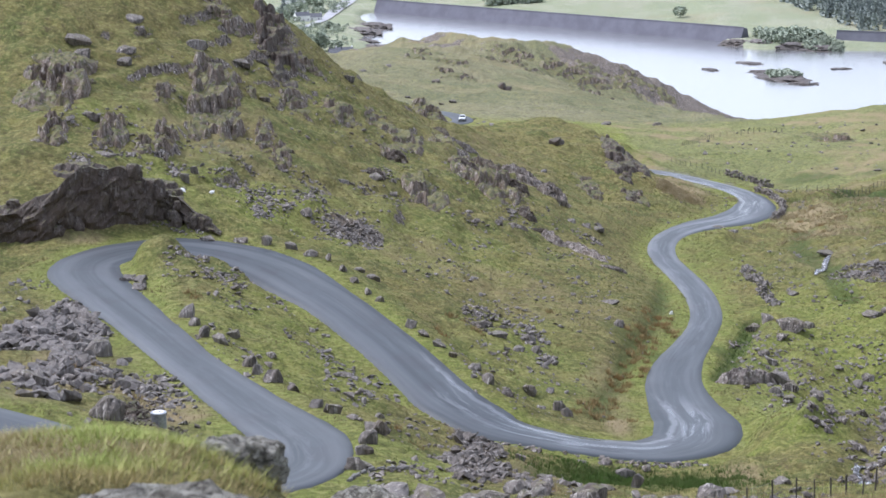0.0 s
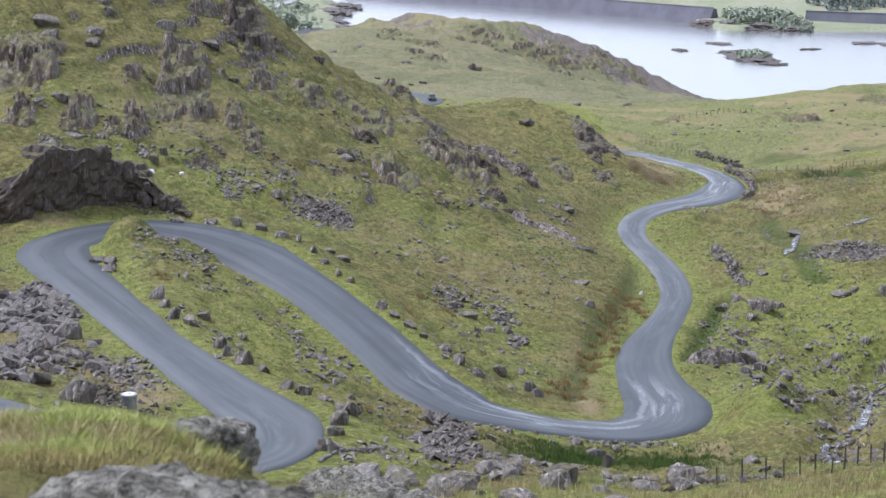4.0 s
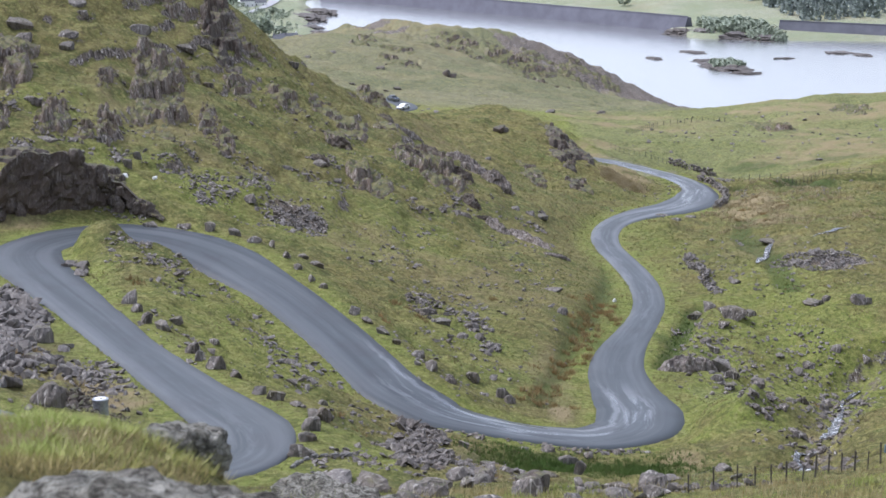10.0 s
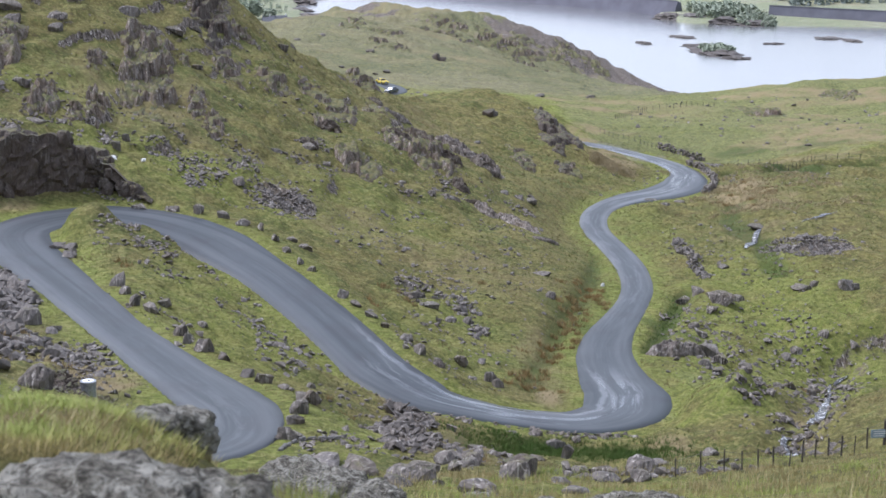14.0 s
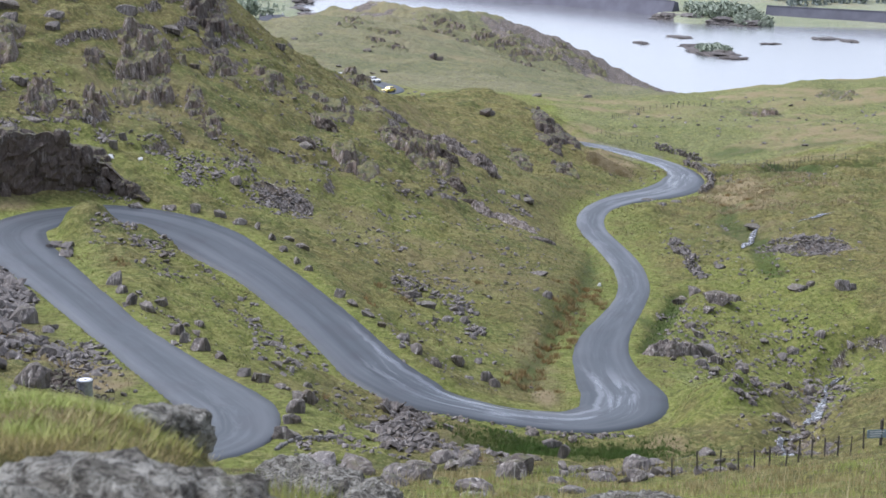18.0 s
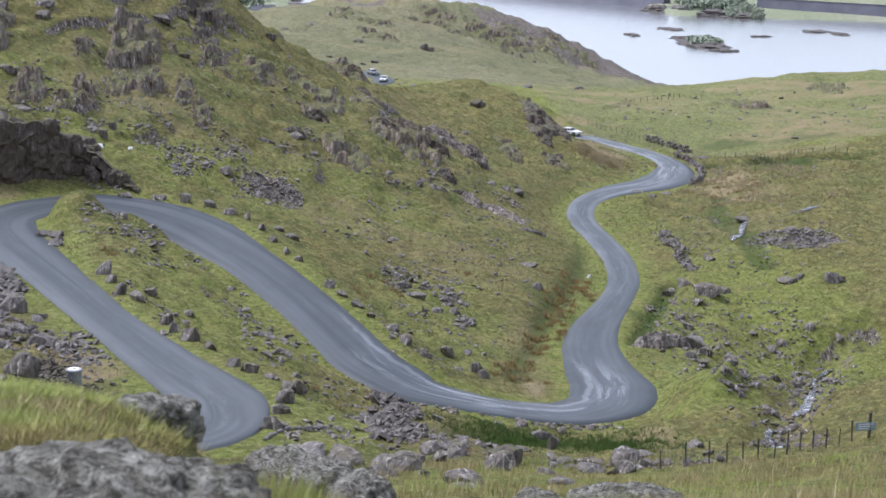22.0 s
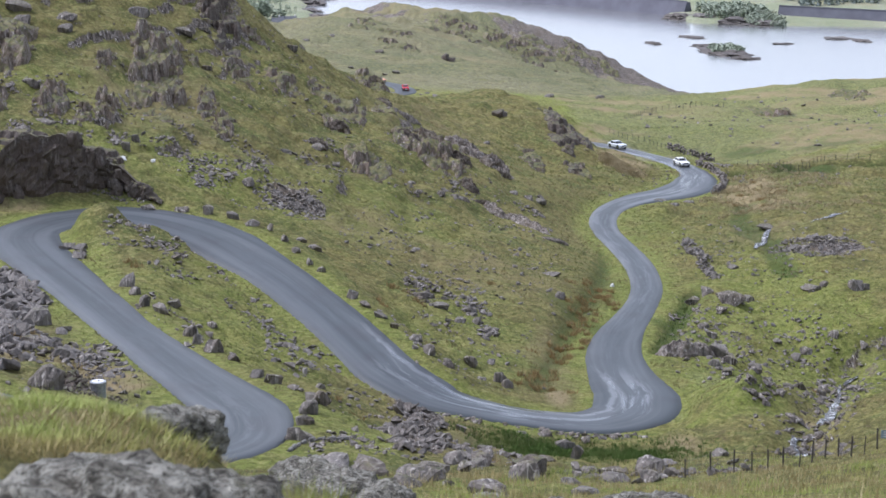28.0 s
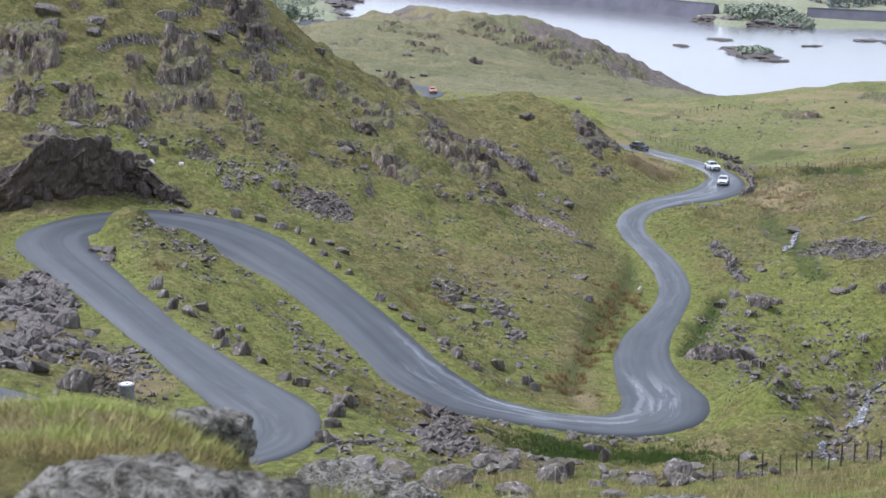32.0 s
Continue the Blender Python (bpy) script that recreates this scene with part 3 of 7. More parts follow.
def build_road():
    p = LINE
    tan = np.gradient(p[:, :2], axis=0)
    tan /= np.hypot(*tan.T)[:, None]
    side = np.stack([tan[:, 1], -tan[:, 0]], 1)
    prof = np.array([-1.06, -1.0, -0.66, -0.33, 0, 0.33, 0.66, 1.0, 1.06])
    drop = np.array([-0.3, 0, 0.035, 0.05, 0.055, 0.05, 0.035, 0, -0.3])
    ragged = 1 + 0.035 * fractal(LENGTH, LENGTH * 0, 3.0, 3, 5)
    off = prof[None, :] * p[:, 3:4] / 2 * ragged[:, None]
    v = np.empty((len(p), len(prof), 3))
    v[..., 0], v[..., 1] = p[:, None, 0] + side[:, None, 0] * off, p[:, None, 1] + side[:, None, 1] * off
    v[..., 2] = p[:, None, 2] + drop[None, :] + p[:, 4:5] * off
    f = grid_faces(len(p), len(prof))
    me = sheet("road", v.reshape(-1, 3), f, ASPHALT)
    uv = np.stack([off, np.broadcast_to(LENGTH[:, None], off.shape)], -1).reshape(-1, 2)
    layer = me.uv_layers.new(name="lane")
    layer.data.foreach_set("uv", uv[f.ravel()].astype(np.float32).ravel())
    tagged(new("road", me), "narrow winding grey asphalt road, wet and shining", "road", kind="structure")


def build_lake():
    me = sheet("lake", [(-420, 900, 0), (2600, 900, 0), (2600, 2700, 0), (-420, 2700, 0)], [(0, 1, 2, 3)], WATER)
    tagged(new("water", me), "lake mirroring the overcast sky, its colour paled as sheen", "lake", kind="structure")


# ---- rocks ----
def arrays(bm):
    bmesh.ops.triangulate(bm, faces=bm.faces)
    bm.verts.index_update()
    out = np.array([v.co[:] for v in bm.verts]), np.array([[v.index for v in f.verts] for f in bm.faces])
    bm.free()
    return out


def rock_shape(seed, fine):
    """One angular stone about a metre across: verts and triangles."""
    rnd = random.Random(seed)
    bm = bmesh.new()
    for _ in range(rnd.randint(11, 17)):
        p = Vector([rnd.uniform(-1, 1) for _ in range(3)])
        p = p / max(abs(c) for c in p) * rnd.uniform(0.72, 1.0)
        bm.verts.new((p.x * 0.5, p.y * 0.5, p.z * 0.5))
    bmesh.ops.convex_hull(bm, input=bm.verts)
    bmesh.ops.delete(bm, geom=[v for v in bm.verts if not v.link_faces], context="VERTS")
    bmesh.ops.triangulate(bm, faces=bm.faces)
    if fine:
        bmesh.ops.subdivide_edges(bm, edges=bm.edges, cuts=2, use_grid_fill=True)
        bmesh.ops.smooth_vert(bm, verts=bm.verts, factor=0.35, use_axis_x=True, use_axis_y=True, use_axis_z=True)
        for v in bm.verts:
            v.co += Vector([rnd.uniform(-1, 1) for _ in range(3)]) * 0.022
            v.co *= 1.12 + 0.12 * noise.noise(v.co * 4 + Vector((seed, 0, 0)))
    return arrays(bm)


def crag_shape(seed):
    """A blunt mass of slate with steep flutes."""
    bm = bmesh.new()
    bmesh.ops.create_icosphere(bm, subdivisions=3, radius=1)
    for v in bm.verts:
        x, y, z = v.co
        k = (abs(x) ** 3.5 + abs(y) ** 3.5 + abs(z) ** 3.5) ** (-1 / 3.5)
        p = v.co * k * 0.5
        q = Vector((p.x * 9, p.y * 6, p.z * 1.6)) + Vector((seed * 3.1, 0, 0))
        f = 1 + 0.2 * noise.fractal(p * 2.3 + Vector((0, seed * 1.7, 0)), 0.9, 2.0, 4) - 0.42 * abs(noise.noise(q))
        v.co = Vector((p.x * f, p.y * f, p.z * (0.6 + 0.4 * f)))
    return arrays(bm)


SHAPES = [rock_shape(100 + k, False) for k in range(18)]
STONES = [sheet("boulder", *rock_shape(100 + k, True), ROCK, False) for k in range(18)]
SLABS = [sheet("slab", *crag_shape(k), CRAG, False) for k in range(12)]


WHITE_BLOCK = Shader("white_block_surface", 0.5, 0, 0.4)
WHITE_BLOCK = WHITE_BLOCK.done(WHITE_BLOCK.mix(WHITE_BLOCK.noise(WHITE_BLOCK.place(), 3.0), (0.6, 0.6, 0.58), (0.8, 0.8, 0.79)))
PALE_STONES = [sheet("boulder", *rock_shape(140 + k, True), SCREE, False) for k in range(6)]
WHITE_STONE = sheet("white_block", *rock_shape(107, True), WHITE_BLOCK, False)
DARK_STONES = [sheet("boulder", *rock_shape(130 + k, True), DAMP, False) for k in range(6)]
DARK_SLABS = [sheet("slab", *crag_shape(60 + k), DAMP, False) for k in range(6)]


def joined(name, items, material=None, smooth=False):
    """Many stones as one mesh. items: (shape number, 3 x 3 matrix, place)."""
    vs, fs, n = [], [], 0
    for k, m, at in items:
        v, f = SHAPES[k]
        vs.append(v @ np.asarray(m).T + np.asarray(at))
        fs.append(f + n)
        n += len(v)
    return sheet(name, np.vstack(vs), np.vstack(fs), material or ROCK, smooth)


def turned(rnd, sx, sy, sz, tilt=25.0):
    e = Euler((radians(rnd.uniform(-tilt, tilt)), radians(rnd.uniform(-tilt, tilt)), rnd.uniform(0, 6.28)))
    return np.array(e.to_matrix()) @ np.diag((sx, sy, sz))


def bare_rock(x, y, wide, deep, strength=1.0, rise=0.0):
    """Turf gives way to bare rock over an uneven oval of the land."""
    win = window(x, y, max(wide, deep) * 0.9)
    u, v = (XX[win] - x) / (wide / 2), (YY[win] - y) / (deep / 2)
    r = np.hypot(u, v) + 0.45 * fractal(XX[win], YY[win], 5, 3, 91)
    m = (1 - step(r, 0.55, 1.15)) * step(VERGE[win], 0.3, 1.2)
    COVER[win][..., 0] = np.maximum(COVER[win][..., 0], m * strength)
    if rise:
        ridged = np.abs(fractal(XX[win] * 1.6 + YY[win] * 0.5, YY[win] * 0.5, 5.5, 3, 95))
        LAND[win] += m * rise * (0.7 - 1.8 * ridged) * step(VERGE[win], 1.5, 4)


def cover(x, y, wide, deep, turn, channel, strength):
    """A soft patch of other growth: 1 rushes, 2 straw and bracken, 3 lush grass."""
    win = window(x, y, max(wide, deep) * 0.8)
    a = radians(turn)
    dx, dy = XX[win] - x, YY[win] - y
    u, v = (dx * math.cos(a) + dy * math.sin(a)) / (wide / 2), (dy * math.cos(a) - dx * math.sin(a)) / (deep / 2)
    m = 1 - step(np.hypot(u, v) + 0.4 * fractal(XX[win], YY[win], 4, 3, 93), 0.5, 1.2)
    COVER[win][..., channel] = np.maximum(COVER[win][..., channel], m * strength)


def gully(points, wide, depth, channel=1, strength=0.8):
    """A drain or stream bed worn into the land."""
    line = spline(np.array([(x, y, 0, 0) for x, y in points], float), 0.8)
    near = np.full(XX.shape, 99.0)
    for x, y in line[:, :2]:
        win = window(x, y, wide)
        near[win] = np.minimum(near[win], np.hypot(XX[win] - x, YY[win] - y))
    m = (1 - step(near + 0.3 * fractal(XX, YY, 2, 2, 97) * (near < 90), 0, wide)) * step(VERGE, 0.4, 1.6)
    LAND[...] -= m * depth
    COVER[..., channel] = np.maximum(COVER[..., channel], step(m, 0.15, 0.7) * strength)


def heights(x, y):
    """The height of the land at many places."""
    i, j = np.clip(np.searchsorted(GX, x) - 1, 0, len(GX) - 2), np.clip(np.searchsorted(GY, y) - 1, 0, len(GY) - 2)
    u, v = (x - GX[i]) / (GX[i + 1] - GX[i]), (y - GY[j]) / (GY[j + 1] - GY[j])
    return (LAND[j, i] * (1 - u) + LAND[j, i + 1] * u) * (1 - v) + (LAND[j + 1, i] * (1 - u) + LAND[j + 1, i + 1] * u) * v


def crag_face(x, y, wide, deep, tall, fine, seed):
    """Bedrock that stands out of the slope: fluted buttresses with steep fronts, ledges between them."""
    nu, nv = int(np.clip(wide / fine, 14, 70)), int(np.clip(deep / fine / 1.3, 14, 80))
    u, v = np.meshgrid(np.linspace(-1, 1, nu), np.linspace(-1, 1, nv))
    px, py = x + u * wide / 2 - 0.1 * v * deep / 2, y + v * deep / 2
    k = wide / 8.0
    edge = np.hypot(u, v) + 0.5 * fractal(px, py, 3.2 * k, 3, seed) + 0.25 * fractal(px, py * 0.4, 1.1 * k, 2, seed + 3)
    m = (1 - step(edge, 0.5, 0.95)) * (1 - step(np.maximum(np.abs(u), np.abs(v)), 0.78, 0.97))
    flute = np.abs(fractal(px - 0.2 * py, py * 0.22, 2.0 * k, 4, seed + 5, 0.55))
    base = heights(px, py)
    rough = tall * (1.1 * fractal(px, py * 0.5, 4.5 * k, 3, seed + 7) + 0.5 * flute + 0.3 * fractal(px + 0.3 * py, py * 0.7, 1.1, 3, seed + 9, 0.6))
    t = (base + rough) / tall
    f = t - np.floor(t)
    stepped = (np.floor(t) + 0.2 * f + 0.8 * step(f, 0.42, 0.68)) * tall - 0.75 * rough
    z = base + m * np.minimum(stepped - base + 0.32 * tall, tall) - 0.5 * (1 - step(m, 0.0, 0.25))
    return np.stack([px - x, py - y, z], -1), m


OUTCROPS = []


def outcrop(x, y, wide, deep, block, label, density=1.0, upright=0.75):
    """A crag of steep slate ribs that breaks through the turf, with loose slabs about it."""
    rnd = random.Random(int(x * 31 + y * 17))
    bare_rock(x, y, wide * 1.1, deep * 1.1, 0.5, 0.25 * block)
    OUTCROPS.append((x, y, wide, deep, block, label, density, upright, rnd))


def raise_outcrops():
    for x, y, wide, deep, block, label, density, upright, rnd in OUTCROPS:
        ob = new("rock_outcrop")
        ob.location = (x, y, ground_at(x, y))
        tagged(ob, label, "rock outcrop", "slate crags on the moor")
        v, m = crag_face(x, y, wide * 1.25, deep * 1.15, block * (0.9 + 0.6 * upright) * (1.0 if y < 600 else 0.6), 0.2 if y < 600 else 0.8, rnd.randrange(900))
        heathery = "dark" in label and y < 600
        v[..., 2] -= ob.location.z
        faces = grid_faces(*m.shape)
        faces = faces[m.ravel()[faces].max(1) > 0.02]
        face = new("crag_face", sheet("crag_face", v.reshape(-1, 3), faces, DAMP if heathery else CRAG, False))
        face.parent = ob
        block = block * (1.2 if block < 3 else 0.8)
        n = int(max(3, min(16 if y < 600 else 8, density * 0.6 * wide * deep / block ** 2)))
        bias = rnd.uniform(-8, 8)
        for i in range(n):
            u, v = rnd.gauss(0, 0.5), rnd.gauss(0, 0.5)
            if u * u + v * v > 1.3:
                continue
            px, py = x + u * wide / 2 + 0.2 * v * wide, y + v * deep / 2
            if road_gap(px, py) < 1.2:
                continue
            s = block * rnd.uniform(0.4, 1.2) * (1 - 0.3 * (u * u + v * v))
            if rnd.random() < upright:
                e = Euler((radians(rnd.gauss(-32, 8)), radians(rnd.gauss(10 + bias, 7)), radians(rnd.gauss(8, 14))))
                size = (s * rnd.uniform(0.5, 1.0), s * rnd.uniform(0.9, 1.4), s * rnd.uniform(1.1, 1.9))
            else:
                e = Euler((radians(rnd.uniform(-14, 14)), radians(rnd.uniform(-14, 14)), rnd.uniform(0, 6.28)))
                size = (s * 1.5, s * rnd.uniform(0.8, 1.3), s * rnd.uniform(0.55, 0.85))
            c = new("slab", SLABS[rnd.randrange(12)])
            c.parent = ob
            c.matrix_local = Matrix.LocRotScale((px - x, py - y, ground_at(px, py) - ob.location.z - 0.3 * size[2]), e, size)


def rib(x0, y0, x1, y1, tall, material, label="rounded rib of bedrock lying down the slope"):
    """A whaleback of bedrock from end to end, steep in front, its beds split along its length."""
    seed = int(x0 * 7 + y0 * 3) % 997
    mid = ((x0 + x1) / 2, (y0 + y1) / 2)
    z0, z1 = ground_at(x0, y0), ground_at(x1, y1)
    along = Vector((x1 - x0, y1 - y0, z1 - z0))
    half = along.length * 0.6
    u, v = np.meshgrid(np.linspace(-1, 1, 46), np.linspace(-1, 1, 26))
    body = np.clip(1 - np.abs(u) ** 2.6 - np.abs(v) ** 2.6, 0, 1) ** 0.45
    beds = np.abs(fractal(u * half * 0.3 + 40, v * tall * 2.4 + 0.5 * u * half, 1.1, 4, seed, 0.6))
    lumps = fractal(u * half + 20, v * tall + 20, 1.6, 4, seed + 3, 0.6)
    z = tall * (body * (1.0 + 0.45 * lumps - 0.75 * beds) - 0.35)
    x = u * half + 0.35 * tall * fractal(u * 3, v * 3, 1.0, 3, seed + 7)
    y = v * tall * 0.95 + 0.3 * tall * fractal(u * half, v * 2, 1.2, 3, seed + 9) - 0.15 * z
    ob = new("rock_rib", sheet("rock_rib", np.stack([x, y, z], -1).reshape(-1, 3), grid_faces(26, 46), material, False))
    ob.matrix_world = Matrix.Translation((*mid, max((z0 + z1) / 2, ground_at(*mid)))) @ along.to_track_quat("X", "Z").to_matrix().to_4x4()
    tagged(ob, label, "rock outcrop", "bedrock ribs")


def rock_face(points, label):
    """A quarried face: x, y of its foot and its height, from end to end; it leans back into the hill."""
    p = spline(np.array([(x, y, h, 0) for x, y, h in points], float), 0.45)
    rows = np.concatenate([np.linspace(0, 1, 15), [1.04, 1.12, 1.3, 1.6]])
    v = np.empty((len(rows), len(p), 3))
    for k, f in enumerate(rows):
        up = min(f, 1)
        back = 0.22 * up * p[:, 2] + np.maximum(0, f - 1) * 9
        a, b = np.arange(len(p)) * 0.45, np.full(len(p), up * 6.0)
        blocky = np.round(fractal(a, b * 1.3, 3.4, 2, 77) * 3.5) / 3.5 * 1.3 + np.round(fractal(a * 1.2 + b * 0.5, b * 1.1, 1.7, 2, 79) * 3) / 3 * 0.6 + fractal(a, b * 1.5, 0.8, 3, 85) * 0.35 + fractal(a, b * 0.4, 9, 2, 99) * 2.2
        v[k, :, 0] = p[:, 0] + fractal(a, b, 1.0, 2, 81) * 0.2
        v[k, :, 1] = p[:, 1] + back - blocky * (0.25 + 0.75 * math.sin(math.pi * min(1, up * 0.9 + 0.1)))
        base = np.array([ground_at(c, d) for c, d in p[:, :2]]) - 0.4
        ragged = 1 + (0.1 * fractal(a, b * 0, 4.5, 2, 87) + 0.07 * np.round(fractal(a, b * 0, 1.6, 2, 89) * 2) / 2) * step(p[:, 2], 1, 4)
        v[k, :, 2] = base + (p[:, 2] * ragged + 0.4) * up + 0.35 * fractal(a, b, 1.8, 3, 83) * up - max(0, f - 1.1) * 4.5
    ob = new("quarry_cliff", sheet("quarry_cliff", v.reshape(-1, 3), grid_faces(*v.shape[:2]), DAMP, False))
    tagged(ob, label, "cliff")
    rnd = random.Random(12)
    for i in range(64):
        c = rnd.randrange(len(p))
        up, s = rnd.random() ** 0.8, rnd.uniform(0.7, 1.7)
        if p[c, 2] < 1.0:
            continue
        slab = new("slab", DARK_SLABS[rnd.randrange(6)])
        slab.parent = ob
        e = Euler((radians(rnd.gauss(-14, 8)), radians(rnd.gauss(6, 10)), radians(rnd.gauss(0, 25))))
        slab.matrix_local = Matrix.LocRotScale((p[c, 0], p[c, 1] + 0.22 * up * p[c, 2] + 0.2, ground_at(p[c, 0], p[c, 1]) + up * p[c, 2] * 0.95), e, (s * 1.1, s, s * rnd.uniform(1, 1.9)))


def boulder(x, y, wide, tall, label="grey angular slate boulder lying on the turf", group="boulders on the moor", sink=0.4):
    rnd = random.Random(int(x * 53 + y * 29))
    fall = max(0.0, min(0.9, (ground_at(x, y + 0.5 * wide) - ground_at(x, y - 0.5 * wide)) / wide))
    z = ground_at(x, y) - 0.22 * fall * wide
    kinds = DARK_STONES if "dark" in label else PALE_STONES if "pale" in label else STONES
    ob = new("boulder", kinds[rnd.randrange(len(kinds))])
    e = Euler((radians(rnd.uniform(-12, 12)) + 0.6 * math.atan(fall), radians(rnd.uniform(-12, 12)), radians(rnd.uniform(-35, 35))))
    ob.matrix_world = Matrix.LocRotScale((x, y, z + tall * (0.5 - sink)), e, (wide, wide * rnd.uniform(0.65, 0.95), tall * 1.15))
    tagged(ob, label, "boulder", group)
    return ob


def pale_block(x, y, wide, tall):
    """A white block that stands out on the hillside, added as a stand-in for a white spot."""
    ob = new("white_block", WHITE_STONE)
    ob.matrix_world = Matrix.LocRotScale((x, y, ground_at(x, y) + tall * 0.08), Euler((0.25, 0.15, 0.7)), (wide, wide * 0.7, tall * 0.7))
    tagged(ob, "white stone-shaped block lying on the turf", "boulder", "white boulders")


def scree(name, x, y, wide, deep, turn, count, lo, hi, label, flat=0.55, bare=0.7, keep_off=0.3, pile=0.0, material=None):
    """A spill of loose stones."""
    rnd = random.Random(int(x * 13 + y * 7 + count))
    a = radians(turn)
    if bare:
        bare_rock(x, y, wide, deep, bare)
    items = []
    for i in range(int(count * (1 if pile else 2.2))):
        r, th = math.sqrt(rnd.random()) ** 1.3, rnd.uniform(0, 6.283)
        u, v = r * math.cos(th) * wide / 2, r * math.sin(th) * deep / 2
        px, py = x + u * math.cos(a) - v * math.sin(a), y + u * math.sin(a) + v * math.cos(a)
        if road_gap(px, py) < keep_off or (not pile and value_noise(np.array(px / 2.6), np.array(py / 4.0), count) + 0.5 * value_noise(np.array(px / 7), np.array(py / 9), count + 1) < rnd.uniform(0.55, 0.95)):
            continue
        s = lo * (hi / lo) ** (rnd.random() ** 1.7)
        items.append((rnd.randrange(18), turned(rnd, s, s * rnd.uniform(0.6, 1), s * flat * rnd.uniform(0.6, 1.2), 35), (px, py, ground_at(px, py) + s * 0.12 + pile * rnd.random() * (1 - r))))
    if items:
        tagged(new(name, joined(name, items, material or (TIP if "tip" in label or "dark" in label else SCREE))), label, "loose stones", kind="stuff")


def road_gap(x, y):
    i = int(np.clip(np.searchsorted(GX, x), 0, len(GX) - 1))
    j = int(np.clip(np.searchsorted(GY, y), 0, len(GY) - 1))
    return float(VERGE[j, i])



# ---- plain parts ----
def plain(name, colour, rough=0.6, metal=0.0, spec=0.4, grain=0.25, size=3.0):
    """A painted or natural surface with dirt and a little relief."""
    s = Shader(name, rough, metal, spec)
    p = s.place(1, 1, 1, "object")
    n = s.noise(p, size, 4, 0.65)
    dark = tuple(c * (1 - grain) for c in colour)
    light = tuple(min(1, c * (1 + grain)) for c in colour)
    return s.done(s.mix(s.span(n, 0.3, 0.7), dark, light), s.span(n, 0.2, 0.8, max(0.02, rough - 0.08), min(1, rough + 0.08)), n, 0.15, 0.01)


def leafy(name, a, b):
    s = Shader(name, 0.8, 0, 0.2)
    c = s.mix(s.island(), a, b)
    c = s.mix(s.span(s.noise(s.place(), 0.4, 3), 0.4, 0.65, 0, 0.6), c, tuple(x * 0.7 for x in a))
    return s.done(c)


GLASS = plain("car_glass", (0.02, 0.024, 0.028), 0.06, 0, 0.8, 0.1)
CHROME = plain("chrome", (0.6, 0.6, 0.62), 0.2, 1.0, 0.5, 0.05)
RUBBER = plain("tyre_rubber", (0.02, 0.02, 0.02), 0.85)
LAMP = plain("lamp_glass", (0.75, 0.75, 0.7), 0.15, 0, 0.7, 0.05)
RED_LAMP = plain("tail_lamp", (0.35, 0.02, 0.015), 0.2, 0, 0.6, 0.1)
DARK_TRIM = plain("dark_trim", (0.025, 0.025, 0.027), 0.5)
POST = plain("weathered_post", (0.085, 0.075, 0.065), 0.9, 0, 0.2, 0.35, 9)
WIRE = plain("fence_wire", (0.16, 0.16, 0.16), 0.5, 0.6)
WHITEWASH = plain("whitewashed_wall", (0.78, 0.78, 0.76), 0.8, 0, 0.2, 0.08, 0.6)
SLATE_ROOF = plain("slate_roof", (0.11, 0.115, 0.13), 0.6, 0, 0.4, 0.3, 0.8)
WINDOW = plain("dark_window", (0.03, 0.035, 0.04), 0.1, 0, 0.7, 0.1)
# dark stone lifted towards blue-grey, with the haze of distance in its colour
DAM_STONE = plain("hazed_dam_stone", (0.14, 0.14, 0.165), 0.9, 0, 0.2, 0.14, 0.06)
GALVANISED = plain("galvanised_steel", (0.36, 0.38, 0.41), 0.4, 0.7, 0.5, 0.25, 6)
WHITE_PAINT = plain("white_paint", (0.8, 0.8, 0.8), 0.5, 0, 0.4, 0.05)
SIGN_BLUE = plain("faded_blue_board", (0.26, 0.34, 0.4), 0.5, 0, 0.4, 0.2)
LANE = plain("pale_lane", (0.36, 0.36, 0.37), 0.6, 0, 0.4, 0.15, 0.05)
# far foliage: greens paled and greyed to carry the distance haze
HAZED_LEAF = leafy("hazed_leaves", (0.3, 0.35, 0.26), (0.38, 0.42, 0.33))
HAZED_NEEDLE = leafy("hazed_needles", (0.27, 0.31, 0.28), (0.33, 0.37, 0.34))
KERB = plain("kerb_stone", (0.17, 0.165, 0.155), 0.85, 0, 0.3, 0.4, 3)
BARK = plain("bark", (0.07, 0.055, 0.045), 0.95, 0, 0.1, 0.4, 2)


def make_foam():
    s = Shader("white_water", 0.25, 0, 0.5)
    n = s.noise(s.place(2.2, 2.2, 2.2), 1.2, 5, 0.7)
    return s.done(s.mix(s.span(n, 0.5, 0.66), (0.06, 0.06, 0.058), (0.62, 0.64, 0.65)), None, n, 0.6, 0.1)


def make_grass(name, low, high, dry, mottled=True):
    s = Shader(name, 0.75, 0, 0.2)
    c = s.mix(s.island(), low, high)
    c = s.mix(s.span(s.noise(s.place(), 0.35, 4), 0.45, 0.66, 0, 0.85), c, dry)
    return s.done(patchy(s, s.place(), c)[0] if mottled else c)


FOAM = make_foam()
GRASS = make_grass("green_grass", (0.115, 0.15, 0.04), (0.225, 0.25, 0.08), (0.25, 0.235, 0.1))
STRAW = make_grass("bleached_moor_grass", (0.22, 0.175, 0.085), (0.38, 0.33, 0.2), (0.25, 0.175, 0.08))
NEAR_GRASS = make_grass("long_bank_grass", (0.29, 0.36, 0.09), (0.46, 0.5, 0.17), (0.44, 0.37, 0.15), False)
